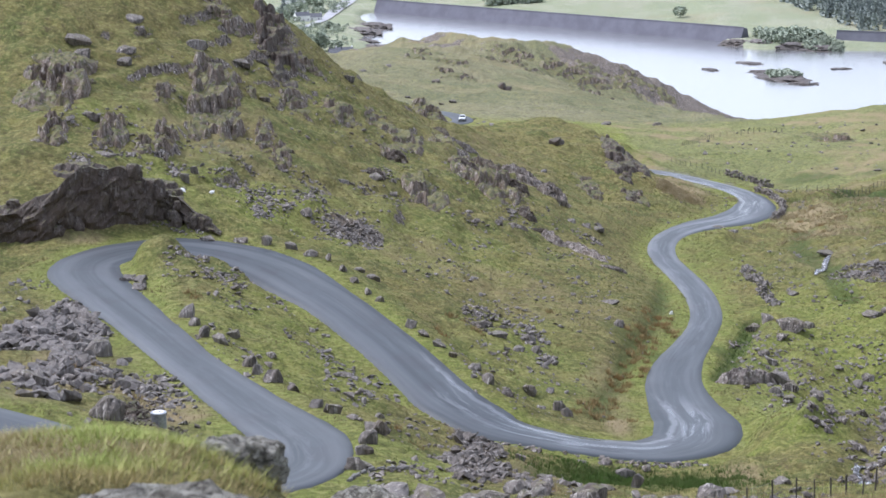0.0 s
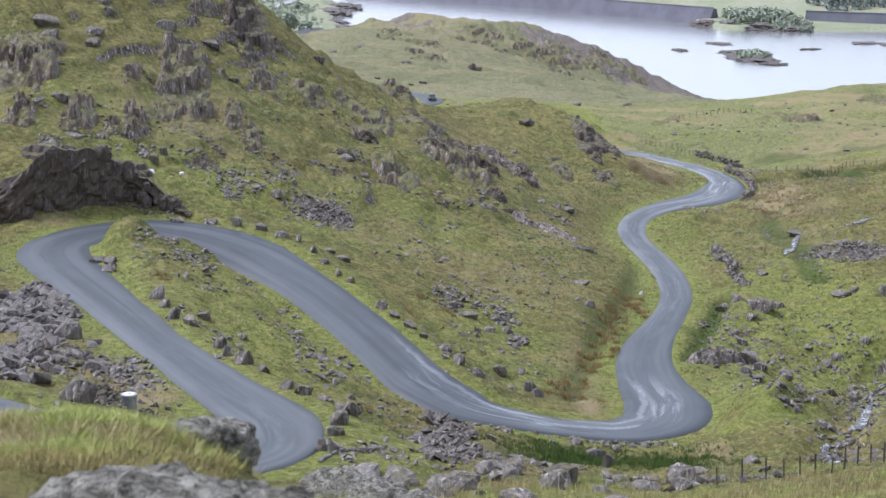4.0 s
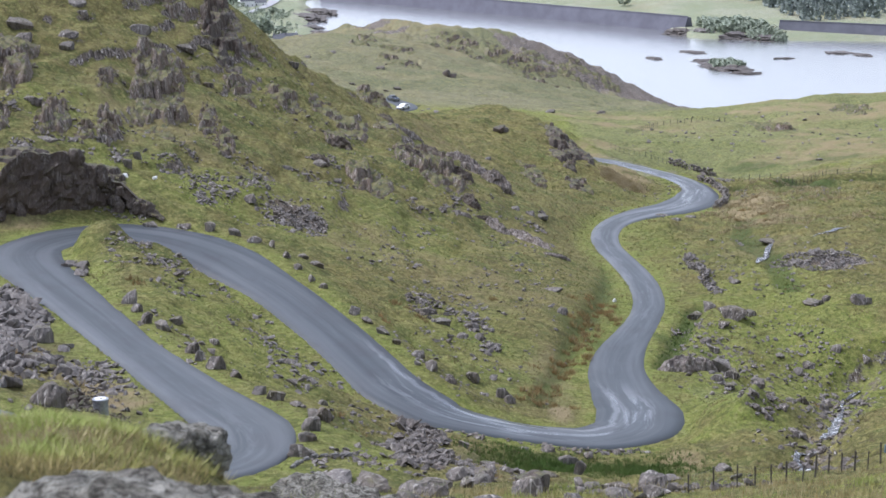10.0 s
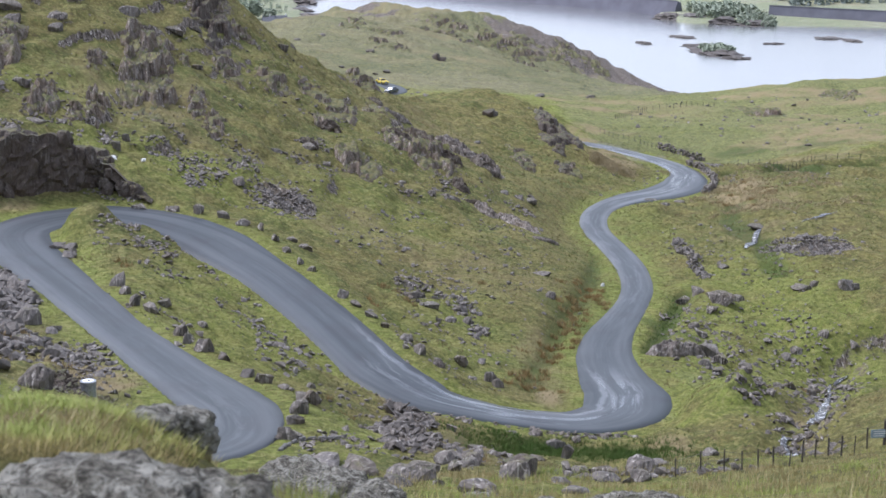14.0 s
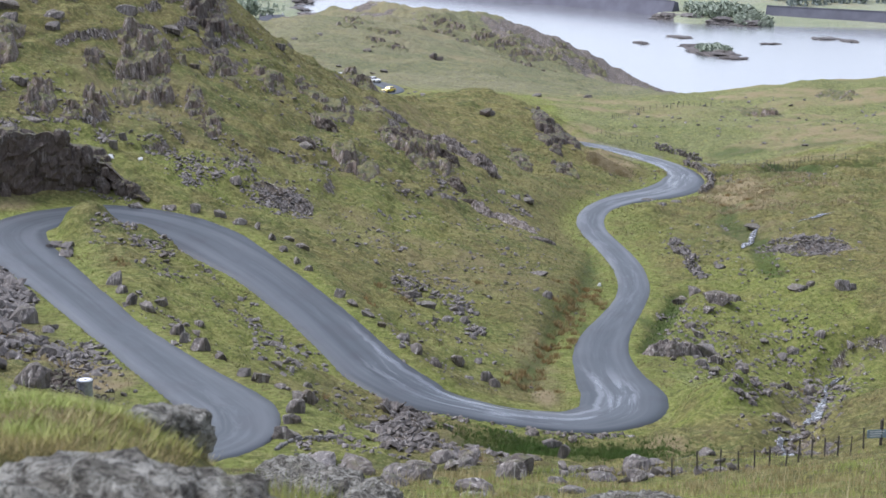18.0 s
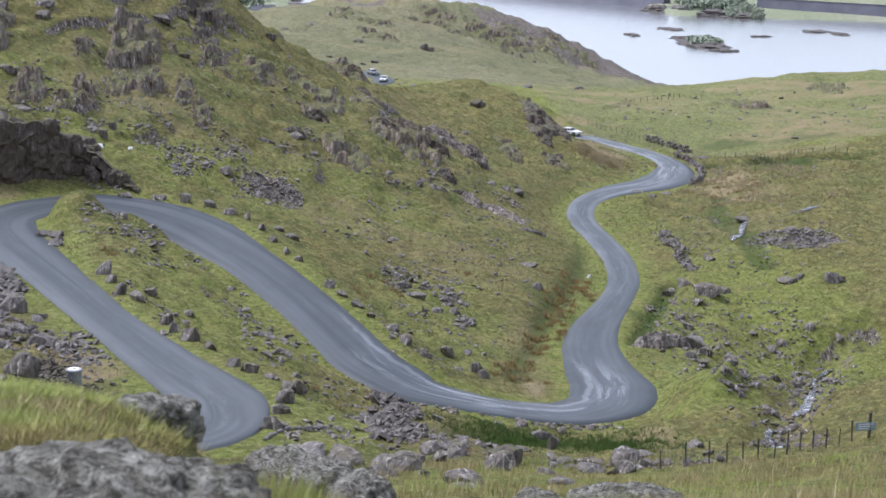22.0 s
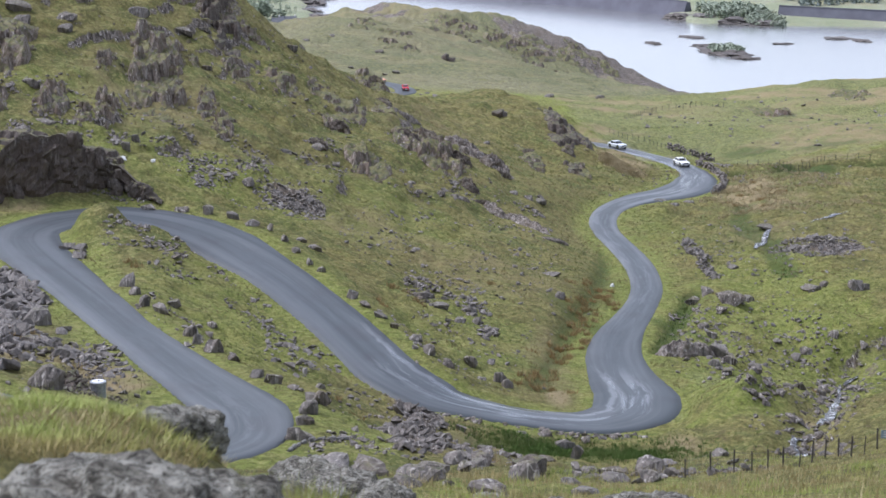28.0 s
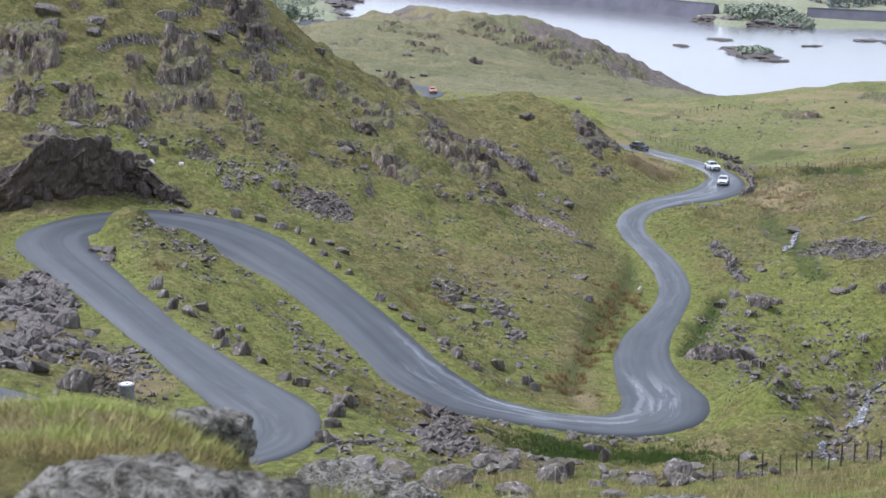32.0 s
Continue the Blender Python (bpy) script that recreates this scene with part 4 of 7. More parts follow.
NEAR_STRAW = make_grass("bleached_bank_grass", (0.34, 0.27, 0.12), (0.5, 0.44, 0.25), (0.33, 0.27, 0.12), False)
PALE_STRAW = make_grass("pale_straw", (0.33, 0.27, 0.16), (0.5, 0.43, 0.28), (0.34, 0.28, 0.15), False)
TAWNY = make_grass("tawny_tussock_grass", (0.23, 0.165, 0.07), (0.4, 0.31, 0.16), (0.3, 0.19, 0.08), False)
RUSH = make_grass("green_rushes", (0.06, 0.115, 0.022), (0.125, 0.19, 0.05), (0.13, 0.16, 0.05), False)


def part(name, bm, material, parent, label=""):
    me = bpy.data.meshes.new(name)
    bm.to_mesh(me)
    bm.free()
    me.materials.append(material)
    ob = new(name, me)
    ob.parent = parent
    if label:
        ob["label"] = label
    return ob


def block(x0, x1, y0, y1, z0, z1, bevel=0.0):
    bm = bmesh.new()
    bmesh.ops.create_cube(bm, size=1, matrix=Matrix.LocRotScale(((x0 + x1) / 2, (y0 + y1) / 2, (z0 + z1) / 2), None, (x1 - x0, y1 - y0, z1 - z0)))
    if bevel:
        bmesh.ops.bevel(bm, geom=bm.edges, offset=bevel, segments=2, affect="EDGES")
    return bm


def drum(radius, z0, z1, sides=12, at=(0, 0), axis="z", top=None, bevel=0.0):
    bm = bmesh.new()
    bmesh.ops.create_cone(bm, cap_ends=True, segments=sides, radius1=radius, radius2=radius if top is None else top, depth=z1 - z0)
    if bevel:
        bmesh.ops.bevel(bm, geom=[e for e in bm.edges if len(e.link_faces) == 2 and e.calc_face_angle(0) > 1], offset=bevel, segments=2, affect="EDGES")
    m = Matrix.Translation((*at, (z0 + z1) / 2))
    if axis == "y":
        m = Matrix.Translation((at[0], (z0 + z1) / 2, at[1])) @ Matrix.Rotation(radians(90), 4, "X")
    bmesh.ops.transform(bm, matrix=m, verts=bm.verts)
    return bm


def loft(rings):
    """A closed skin over rings of equally many points."""
    bm = bmesh.new()
    vs = [[bm.verts.new(p) for p in r] for r in rings]
    n = len(rings[0])
    for a, b in zip(vs, vs[1:]):
        for i in range(n):
            bm.faces.new((a[i], a[(i + 1) % n], b[(i + 1) % n], b[i]))
    bm.faces.new(vs[0][::-1])
    bm.faces.new(vs[-1])
    bmesh.ops.recalc_face_normals(bm, faces=bm.faces)
    for f in bm.faces:
        f.smooth = False
    return bm


def strut(a, b, r, sides=5):
    a, b = Vector(a), Vector(b)
    bm = bmesh.new()
    bmesh.ops.create_cone(bm, cap_ends=True, segments=sides, radius1=r, radius2=r, depth=(b - a).length)
    bmesh.ops.transform(bm, matrix=Matrix.Translation((a + b) / 2) @ (b - a).to_track_quat("Z", "Y").to_matrix().to_4x4(), verts=bm.verts)
    return bm


def thing(name, at, label, category, group="", turn=0.0):
    ob = new(name)
    ob.matrix_world = pose(*at, 0, 0, turn)
    return tagged(ob, label, category, group)


# ---- drains and the stream bed ----
gully([(26.4, 258.4), (24.6, 243.4), (22.0, 226.0), (19.4, 212.3), (16.9, 202.8), (14.9, 193.2), (13.1, 184.0), (10.9, 171.8)], 1.9, 0.7, 1, 0.6)
gully([(34.1, 223.0), (31.5, 212.6), (28.6, 201.6), (25.9, 191.0)], 2.2, 1.1, 1, 0.9)
gully([(53.8, 200.1), (50.8, 198.2), (48.4, 195.0), (45.4, 187.7), (41.2, 173.6), (36.9, 157.8), (34.2, 149.9), (32.5, 145.9), (20.3, 92.4)], 4.4, 1.7, 0, 0.5)
gully([(53.4, 296.3), (50.0, 282.0), (48.3, 264.9), (50.3, 256.9), (48.3, 240.3), (48.0, 231.0)], 3.0, 0.5)
gully([(58.2, 336.3), (65.9, 331.3), (78.7, 350.3), (90.3, 351.6)], 4.0, 2.0, 1, 1.0)
gully([(4.4, 138.7), (8.4, 143.0), (13.0, 146.2), (17.8, 145.7)], 5.0, 0.8, 1, 0.6)
for x, y, wide, deep in ((29.8, 168.5, 5, 12), (28.0, 162.0, 5, 9), (26.0, 156.5, 6, 6), (23.0, 166.0, 3.5, 16)):
    cover(x, y, wide, deep, 15, 3, 1.0)
cover(40.0, 200.0, 36, 60, 0, 3, 0.75)
cover(34.8, 156.6, 2.2, 3.0, 0, 2, 1.0)
# ---- crags on the hillside ----
outcrop(-40.0, 260.0, 7.4, 40.0, 2.5, "tall pale slate crag with upright ribs on the hillside", 1.0, 0.95)
outcrop(-43.4, 271.0, 4.6, 13.2, 1.0, "tall pale slate crag with upright ribs on the hillside", 1.0, 0.9)
outcrop(-61.0, 248.3, 9.0, 25.0, 2.5, "craggy grey slate outcrop with steep ribs in the turf", 1.0, 0.9)
outcrop(-50.0, 232.0, 4.2, 12.5, 1.6, "craggy grey slate outcrop with steep ribs in the turf", 1.0, 0.9)
outcrop(-43.6, 236.8, 3.1, 13.1, 1.6, "craggy grey slate outcrop with steep ribs in the turf", 1.0, 0.95)
outcrop(-45.6, 230.5, 2.3, 8.0, 1.2, "craggy grey slate outcrop with steep ribs in the turf", 1.0, 0.9)
outcrop(-46.9, 254.6, 2.3, 13.1, 1.2, "craggy grey slate outcrop with steep ribs in the turf", 1.0, 0.9)
outcrop(-56.5, 227.3, 3.4, 8.3, 1.5, "craggy grey slate outcrop with steep ribs in the turf", 1.0, 0.8)
outcrop(-36.1, 300.6, 6.8, 24.0, 2.2, "dark slate crag standing out on the skyline", 1.0, 0.9)
outcrop(-44.3, 295.6, 7.1, 5.8, 1.6, "craggy grey slate outcrop with steep ribs in the turf", 1.0, 0.5)
outcrop(-33.6, 287.9, 4.5, 5.9, 1.5, "dark blocky slate outcrop below the skyline", 1.0, 0.5)
outcrop(-30.8, 280.2, 5.6, 11.2, 1.5, "craggy grey slate outcrop with steep ribs in the turf", 1.0, 0.8)
outcrop(-23.9, 285.1, 5.9, 12.1, 1.5, "craggy grey slate outcrop with steep ribs in the turf", 1.0, 0.7)
outcrop(-29.4, 248.0, 2.7, 13.7, 1.2, "craggy grey slate outcrop with steep ribs in the turf", 1.0, 0.9)
outcrop(-32.6, 254.8, 2.5, 14.6, 1.0, "craggy grey slate outcrop with steep ribs in the turf", 1.0, 0.9)
outcrop(-11.9, 354.4, 6.6, 16.0, 1.7, "rounded slate crag on the ridge", 1.0, 0.3)
outcrop(-15.0, 276.6, 3.9, 8.4, 1.2, "craggy grey slate outcrop with steep ribs in the turf", 1.0, 0.5)
outcrop(-8.9, 257.4, 6.8, 14.9, 1.8, "fluted slate buttress low on the slope", 1.0, 0.95)
outcrop(-3.3, 280.9, 5.5, 18.0, 1.8, "craggy grey slate outcrop with steep ribs in the turf", 1.0, 0.9)
outcrop(1.4, 277.4, 7.2, 22.0, 1.9, "fluted slate buttress low on the slope", 1.0, 0.95)
outcrop(25.8, 352.7, 5.9, 26.0, 1.8, "dark heathery slate crag on the hill nose", 1.0, 0.6)
outcrop(27.1, 321.4, 3.8, 11.2, 0.9, "craggy grey slate outcrop with steep ribs in the turf", 1.0, 0.5)
outcrop(-8.0, 298.4, 4.8, 12.0, 1.1, "craggy grey slate outcrop with steep ribs in the turf", 1.0, 0.3)
outcrop(-18.2, 292.9, 4.7, 11.2, 1.0, "craggy grey slate outcrop with steep ribs in the turf", 1.0, 0.5)
outcrop(-13.3, 288.1, 5.6, 13.2, 1.0, "craggy grey slate outcrop with steep ribs in the turf", 1.0, 0.6)
outcrop(18.3, 321.9, 4.2, 21.6, 0.9, "craggy grey slate outcrop with steep ribs in the turf", 1.0, 0.4)
outcrop(-30.1, 301.6, 4.5, 3.7, 1.2, "craggy grey slate outcrop with steep ribs in the turf", 1.0, 0.3)
outcrop(40.9, 822.9, 31.6, 26.0, 5.5, "dark heathery crag on the far knoll", 0.8, 0.3)
outcrop(49.9, 724.4, 23.3, 26.0, 5.5, "dark heathery crag on the far knoll", 0.8, 0.3)
outcrop(-12.5, 667.6, 15.0, 26.0, 4, "dark heathery crag on the far knoll", 0.7, 0.2)
outcrop(115.8, 1004.5, 29.2, 26.0, 4.5, "dark heathery crag on the far knoll", 0.8, 0.3)
outcrop(-23.8, 720.2, 18.4, 26.0, 4, "dark heathery crag on the far knoll", 0.6, 0.2)
outcrop(9.5, 835.0, 21.3, 26.0, 4.5, "dark heathery crag on the far knoll", 0.6, 0.2)
outcrop(-26.3, 765.9, 12.7, 26.0, 3.2, "dark heathery crag on the far knoll", 0.7, 0.4)
outcrop(-13.1, 708.4, 11.8, 26.0, 3.2, "dark heathery crag on the far knoll", 0.7, 0.4)
outcrop(-3.3, 798.0, 13.3, 26.0, 3.2, "dark heathery crag on the far knoll", 0.7, 0.4)
outcrop(10.9, 816.0, 13.6, 26.0, 3.2, "dark heathery crag on the far knoll", 0.7, 0.4)
outcrop(20.7, 795.1, 13.2, 26.0, 3.2, "dark heathery crag on the far knoll", 0.7, 0.4)
outcrop(30.1, 846.0, 14.1, 26.0, 3.2, "dark heathery crag on the far knoll", 0.7, 0.4)
outcrop(38.5, 822.2, 13.7, 26.0, 3.2, "dark heathery crag on the far knoll", 0.7, 0.4)
outcrop(49.6, 856.4, 14.3, 26.0, 3.2, "dark heathery crag on the far knoll", 0.7, 0.4)
outcrop(60.4, 854.1, 14.2, 26.0, 3.2, "dark heathery crag on the far knoll", 0.7, 0.4)
outcrop(64.6, 836.6, 14.0, 26.0, 3.2, "dark heathery crag on the far knoll", 0.7, 0.4)
outcrop(47.4, 735.2, 12.3, 26.0, 3.2, "dark heathery crag on the far knoll", 0.7, 0.4)
outcrop(36.4, 842.3, 21.6, 26.0, 4, "dark heathery crag on the far knoll", 0.9, 0.4)
outcrop(71.0, 866.8, 11.7, 26.0, 4, "dark heathery crag on the far knoll", 1.0, 0.5)
outcrop(83.0, 863.8, 13.9, 25.8, 3.5, "dark heathery crag on the far knoll", 0.9, 0.3)
outcrop(46.4, 762.3, 22.0, 26.0, 4, "dark heathery crag on the far knoll", 0.9, 0.4)
outcrop(91.7, 475.9, 10.9, 26.0, 2, "low grey outcrop on the moor", 0.6, 0.1)
outcrop(118.4, 496.0, 9.8, 26.0, 2, "low grey outcrop on the moor", 0.6, 0.1)
outcrop(25.2, 339.4, 4.4, 14.0, 1.3, "dark heathery slate crag on the hill nose", 1.0, 0.5)
outcrop(30.0, 346.4, 2.9, 14.0, 1.2, "dark heathery slate crag on the hill nose", 1.0, 0.5)
outcrop(26.2, 319.3, 3.1, 12.1, 0.9, "dark heathery slate crag on the hill nose", 1.0, 0.5)
outcrop(25.0, 359.0, 3.9, 14.0, 1.2, "dark heathery slate crag on the hill nose", 1.0, 0.5)
# ---- the cut face above the hairpin ----
rock_face([(-63.5, 201.4, 5.0), (-59.6, 202.0, 4.4), (-55.7, 202.2, 4.8), (-51.7, 202.4, 5.4), (-49.8, 203.6, 6.2), (-47.5, 205.6, 7.0), (-44.6, 207.6, 6.5), (-42.1, 209.2, 5.8), (-39.7, 210.4, 4.3), (-37.1, 211.2, 2.7), (-34.6, 211.6, 1.0), (-32.6, 211.8, 0.3)], "dark fractured slate face cut above the hairpin")
outcrop(-49.5, 217.3, 9.0, 4.0, 1.1, "broken dark slabs along the brow of the cut face", 1.0, 0.2)
outcrop(-41.5, 218.4, 6.5, 6.0, 1.0, "broken dark slabs along the brow of the cut face", 1.0, 0.2)
raise_outcrops()
rib(2.7, 299.2, 8.2, 290.4, 2.5, PALE_SLATE)
rib(2.0, 283.1, 6.0, 279.6, 1.7, DAMP)
rib(8.8, 289.1, 12.2, 286.1, 2.3, PALE_SLATE)
rib(-5.8, 281.8, -1.7, 278.3, 2.0, DAMP)
rib(-7.6, 299.5, -2.3, 302.3, 1.3, PALE_SLATE)
rib(-2.5, 296.9, 1.5, 287.6, 1.3, DAMP)
rib(6.6, 261.3, 10.4, 262.3, 0.9, DAMP)
rib(8.1, 261.1, 10.7, 257.0, 1.6, PALE_SLATE)
rib(11.4, 261.0, 16.4, 250.7, 1.4, PALE_SLATE)
rib(16.1, 246.2, 19.3, 247.5, 0.7, PALE_SLATE)
rib(3.0, 257.3, 5.4, 258.3, 0.75, PALE_SLATE)
rib(5.0, 268.6, 6.5, 265.0, 1.5, DAMP)
rib(-16.1, 275.3, -13.4, 273.7, 1.9, DAMP)
rib(-17.6, 258.1, -15.7, 256.2, 1.3, DAMP)
rib(-10.0, 328.3, -8.1, 322.3, 1.3, DAMP)
rib(25.6, 190.2, 31.6, 193.4, 1.8, PALE_SLATE, "smooth pale slate hump beside the lower bend")
# ---- boulders along the road ----
boulder(-33.8, 208.6, 2.10, 1.21, "squared grey stone set along the road verge", group="stones along the road verge")
boulder(-30.0, 209.2, 1.85, 0.98, "squared grey stone set along the road verge", group="stones along the road verge")
boulder(-26.6, 209.4, 1.60, 1.81, "squared grey stone set along the road verge", group="stones along the road verge")
boulder(-23.8, 208.5, 1.47, 1.65, "squared grey stone set along the road verge", group="stones along the road verge")
boulder(-21.3, 207.1, 1.83, 1.12, "squared grey stone set along the road verge", group="stones along the road verge")
boulder(-19.2, 206.3, 0.91, 1.26, "squared grey stone set along the road verge", group="stones along the road verge")
boulder(-17.3, 202.3, 1.31, 1.02, "squared grey stone set along the road verge", group="stones along the road verge")
boulder(-15.3, 206.5, 1.58, 0.89, "squared grey stone set along the road verge", group="stones along the road verge")
boulder(-15.4, 198.2, 1.17, 0.93, "squared grey stone set along the road verge", group="stones along the road verge")
boulder(-13.5, 203.2, 2.03, 1.02, "squared grey stone set along the road verge", group="stones along the road verge")
boulder(-13.8, 194.5, 1.09, 1.12, "squared grey stone set along the road verge", group="stones along the road verge")
boulder(-12.1, 192.4, 1.13, 0.97, "squared grey stone set along the road verge", group="stones along the road verge")
boulder(-8.4, 184.6, 1.20, 1.33, "squared grey stone set along the road verge", group="stones along the road verge")
boulder(-6.9, 181.8, 1.18, 1.12, "squared grey stone set along the road verge", group="stones along the road verge")
boulder(-5.2, 178.6, 1.48, 1.04, "squared grey stone set along the road verge", group="stones along the road verge")
boulder(-3.7, 176.0, 1.05, 0.77, "squared grey stone set along the road verge", group="stones along the road verge")
boulder(-1.5, 173.0, 1.44, 0.88, "squared grey stone set along the road verge", group="stones along the road verge")
boulder(0.0, 169.6, 1.32, 1.48, "squared grey stone set along the road verge", group="stones along the road verge")
boulder(1.9, 167.6, 1.50, 1.04, "squared grey stone set along the road verge", group="stones along the road verge")
boulder(4.2, 175.4, 1.36, 1.67, "squared grey stone set along the road verge", group="stones along the road verge")
boulder(6.5, 177.5, 1.17, 0.78, "squared grey stone set along the road verge", group="stones along the road verge")
boulder(7.2, 171.5, 1.54, 1.63, "squared grey stone set along the road verge", group="stones along the road verge")
boulder(7.9, 169.8, 1.22, 1.37, "squared grey stone set along the road verge", group="stones along the road verge")
boulder(-27.9, 158.8, 1.62, 1.74, "squared grey stone set along the road verge", group="stones along the road verge")
boulder(-26.5, 154.7, 1.11, 1.13, "squared grey stone set along the road verge", group="stones along the road verge")
boulder(-24.8, 149.3, 0.98, 1.64, "squared grey stone set along the road verge", group="stones along the road verge")
boulder(-23.1, 147.0, 1.67, 1.51, "squared grey stone set along the road verge", group="stones along the road verge")
boulder(-23.2, 155.8, 1.40, 0.91, "squared grey stone set along the road verge", group="stones along the road verge")
boulder(-20.2, 141.7, 0.85, 0.62, "squared grey stone set along the road verge", group="stones along the road verge")
boulder(-19.1, 137.2, 1.40, 1.21, "squared grey stone set along the road verge", group="stones along the road verge")
boulder(-18.2, 133.6, 0.80, 1.27, "squared grey stone set along the road verge", group="stones along the road verge")
boulder(-16.5, 130.8, 1.57, 1.44, "squared grey stone set along the road verge", group="stones along the road verge")
boulder(-14.7, 127.8, 1.00, 0.84, "squared grey stone set along the road verge", group="stones along the road verge")
boulder(-19.4, 153.2, 1.01, 0.78, "squared grey stone set along the road verge", group="stones along the road verge")
boulder(-12.2, 121.3, 1.24, 0.89, "squared grey stone set along the road verge", group="stones along the road verge")
boulder(-11.0, 119.4, 1.29, 0.96, "squared grey stone set along the road verge", group="stones along the road verge")
boulder(-10.9, 119.1, 0.64, 0.79, "squared grey stone set along the road verge", group="stones along the road verge")
boulder(-9.5, 117.5, 0.99, 0.56, "squared grey stone set along the road verge", group="stones along the road verge")
boulder(-7.8, 113.6, 1.09, 0.84, "squared grey stone set along the road verge", group="stones along the road verge")
boulder(-7.8, 109.4, 0.73, 0.81, "squared grey stone set along the road verge", group="stones along the road verge")
boulder(-7.5, 106.1, 0.83, 0.63, "squared grey stone set along the road verge", group="stones along the road verge")
boulder(-7.6, 102.2, 1.12, 0.91, "squared grey stone set along the road verge", group="stones along the road verge")
boulder(-12.0, 148.2, 1.33, 0.87, "squared grey stone set along the road verge", group="stones along the road verge")
boulder(-9.2, 142.8, 0.86, 0.63, "squared grey stone set along the road verge", group="stones along the road verge")
# ---- other boulders ----
boulder(-56.2, 278.2, 3.94, 1.81, sink=0.5)
boulder(-54.3, 276.0, 2.17, 2.15, sink=0.5)
boulder(-61.6, 264.5, 4.36, 2.60, sink=0.5)
boulder(-60.4, 260.8, 3.48, 2.14, sink=0.5)
boulder(-54.4, 264.7, 3.01, 1.30, sink=0.5)
boulder(-54.0, 261.7, 2.48, 2.39, sink=0.5)
boulder(-46.3, 279.4, 4.03, 2.71, sink=0.5)
boulder(-39.6, 282.6, 3.35, 1.37, sink=0.5)
boulder(-36.8, 288.1, 2.34, 1.11, sink=0.5)
boulder(-53.0, 234.6, 2.24, 2.01, sink=0.5)
boulder(-34.9, 273.9, 1.72, 1.42, sink=0.5)
boulder(-24.5, 309.4, 2.11, 1.39, sink=0.5)
boulder(-20.6, 249.1, 1.72, 0.97, sink=0.5)
boulder(-17.0, 256.0, 3.20, 1.16, sink=0.5)
boulder(-23.8, 224.7, 2.40, 1.10, sink=0.5)
boulder(-14.1, 258.2, 1.14, 0.83, sink=0.5)
boulder(-21.9, 229.9, 1.15, 0.74, sink=0.5)
boulder(-14.1, 253.8, 1.59, 0.82, sink=0.5)
boulder(-3.0, 257.6, 1.13, 0.75, sink=0.5)
boulder(1.3, 254.6, 1.43, 1.15, sink=0.5)
boulder(15.2, 274.5, 1.55, 1.07, sink=0.5)
boulder(17.2, 276.9, 1.92, 1.26, sink=0.5)
boulder(14.2, 350.3, 1.74, 1.58, sink=0.5)
boulder(-49.3, 224.1, 2.57, 0.74, sink=0.5)
boulder(-46.6, 226.8, 1.87, 0.74, sink=0.5)
boulder(-51.2, 220.0, 2.11, 0.87, sink=0.5)
boulder(-39.0, 224.3, 1.28, 2.20, sink=0.5)
boulder(-38.4, 228.4, 1.15, 1.64, sink=0.5)
boulder(13.0, 275.3, 1.56, 0.78, sink=0.5)
boulder(17.3, 279.8, 1.72, 1.28, sink=0.5)
boulder(15.5, 222.0, 2.77, 0.77, sink=0.5)
boulder(15.7, 209.4, 1.31, 1.34, sink=0.5)
boulder(-0.4, 197.8, 2.26, 1.38, sink=0.5)
boulder(1.0, 194.8, 2.03, 1.13, sink=0.5)
boulder(4.6, 197.0, 2.05, 1.60, sink=0.5)
boulder(5.1, 192.7, 1.51, 1.23, sink=0.5)
boulder(3.2, 191.3, 1.70, 0.89, sink=0.5)
boulder(6.2, 186.5, 0.69, 0.65, sink=0.5)
boulder(10.0, 324.6, 1.33, 0.92, sink=0.5)
# ---- stones below the near bends ----
boulder(4.9, 86.0, 2.01, 1.58, "large dark slate boulder in rough grass", "boulders below the bend", 0.35)
boulder(12.3, 139.7, 1.09, 1.7, "upright grey stone in the wet hollow", "boulders below the bend", 0.3)
boulder(9.5, 86.2, 1.69, 0.8, "grey slate boulder in rough grass", "boulders below the bend", 0.35)
boulder(11.3, 86.4, 1.52, 0.99, "grey slate boulder in rough grass", "boulders below the bend", 0.35)
boulder(12.5, 88.3, 1.45, 0.54, "pale weathered slab sunk in the grass", "boulders below the bend", 0.35)
boulder(2.6, 67.5, 2.11, 0.69, "pale weathered slab sunk in the grass", "boulders below the bend", 0.35)
boulder(-7.6, 113.6, 1.66, 1.10, "grey slate boulder beside the near bend", "boulders below the bend", 0.35)
boulder(-7.7, 109.1, 1.35, 1.14, "grey slate boulder beside the near bend", "boulders below the bend", 0.35)
boulder(-7.7, 106.0, 1.23, 0.85, "grey slate boulder beside the near bend", "boulders below the bend", 0.35)
boulder(-7.9, 101.9, 1.50, 1.07, "grey slate boulder beside the near bend", "boulders below the bend", 0.35)
boulder(-5.3, 96.6, 3.01, 1.02, "pale weathered slab sunk in the grass", "boulders below the bend", 0.35)
boulder(-3.3, 91.0, 2.13, 0.89, "grey slate boulder in rough grass", "boulders below the bend", 0.35)
boulder(-1.0, 81.8, 1.66, 0.73, "grey slate boulder in rough grass", "boulders below the bend", 0.35)
boulder(0.2, 90.6, 1.76, 1.10, "grey slate boulder in rough grass", "boulders below the bend", 0.35)
boulder(1.6, 98.9, 1.54, 0.88, "grey slate boulder in rough grass", "boulders below the bend", 0.35)
boulder(3.1, 99.5, 1.39, 0.73, "grey slate boulder in rough grass", "boulders below the bend", 0.35)
boulder(8.1, 119.3, 1.58, 0.78, "grey slate boulder in rough grass", "boulders below the bend", 0.35)
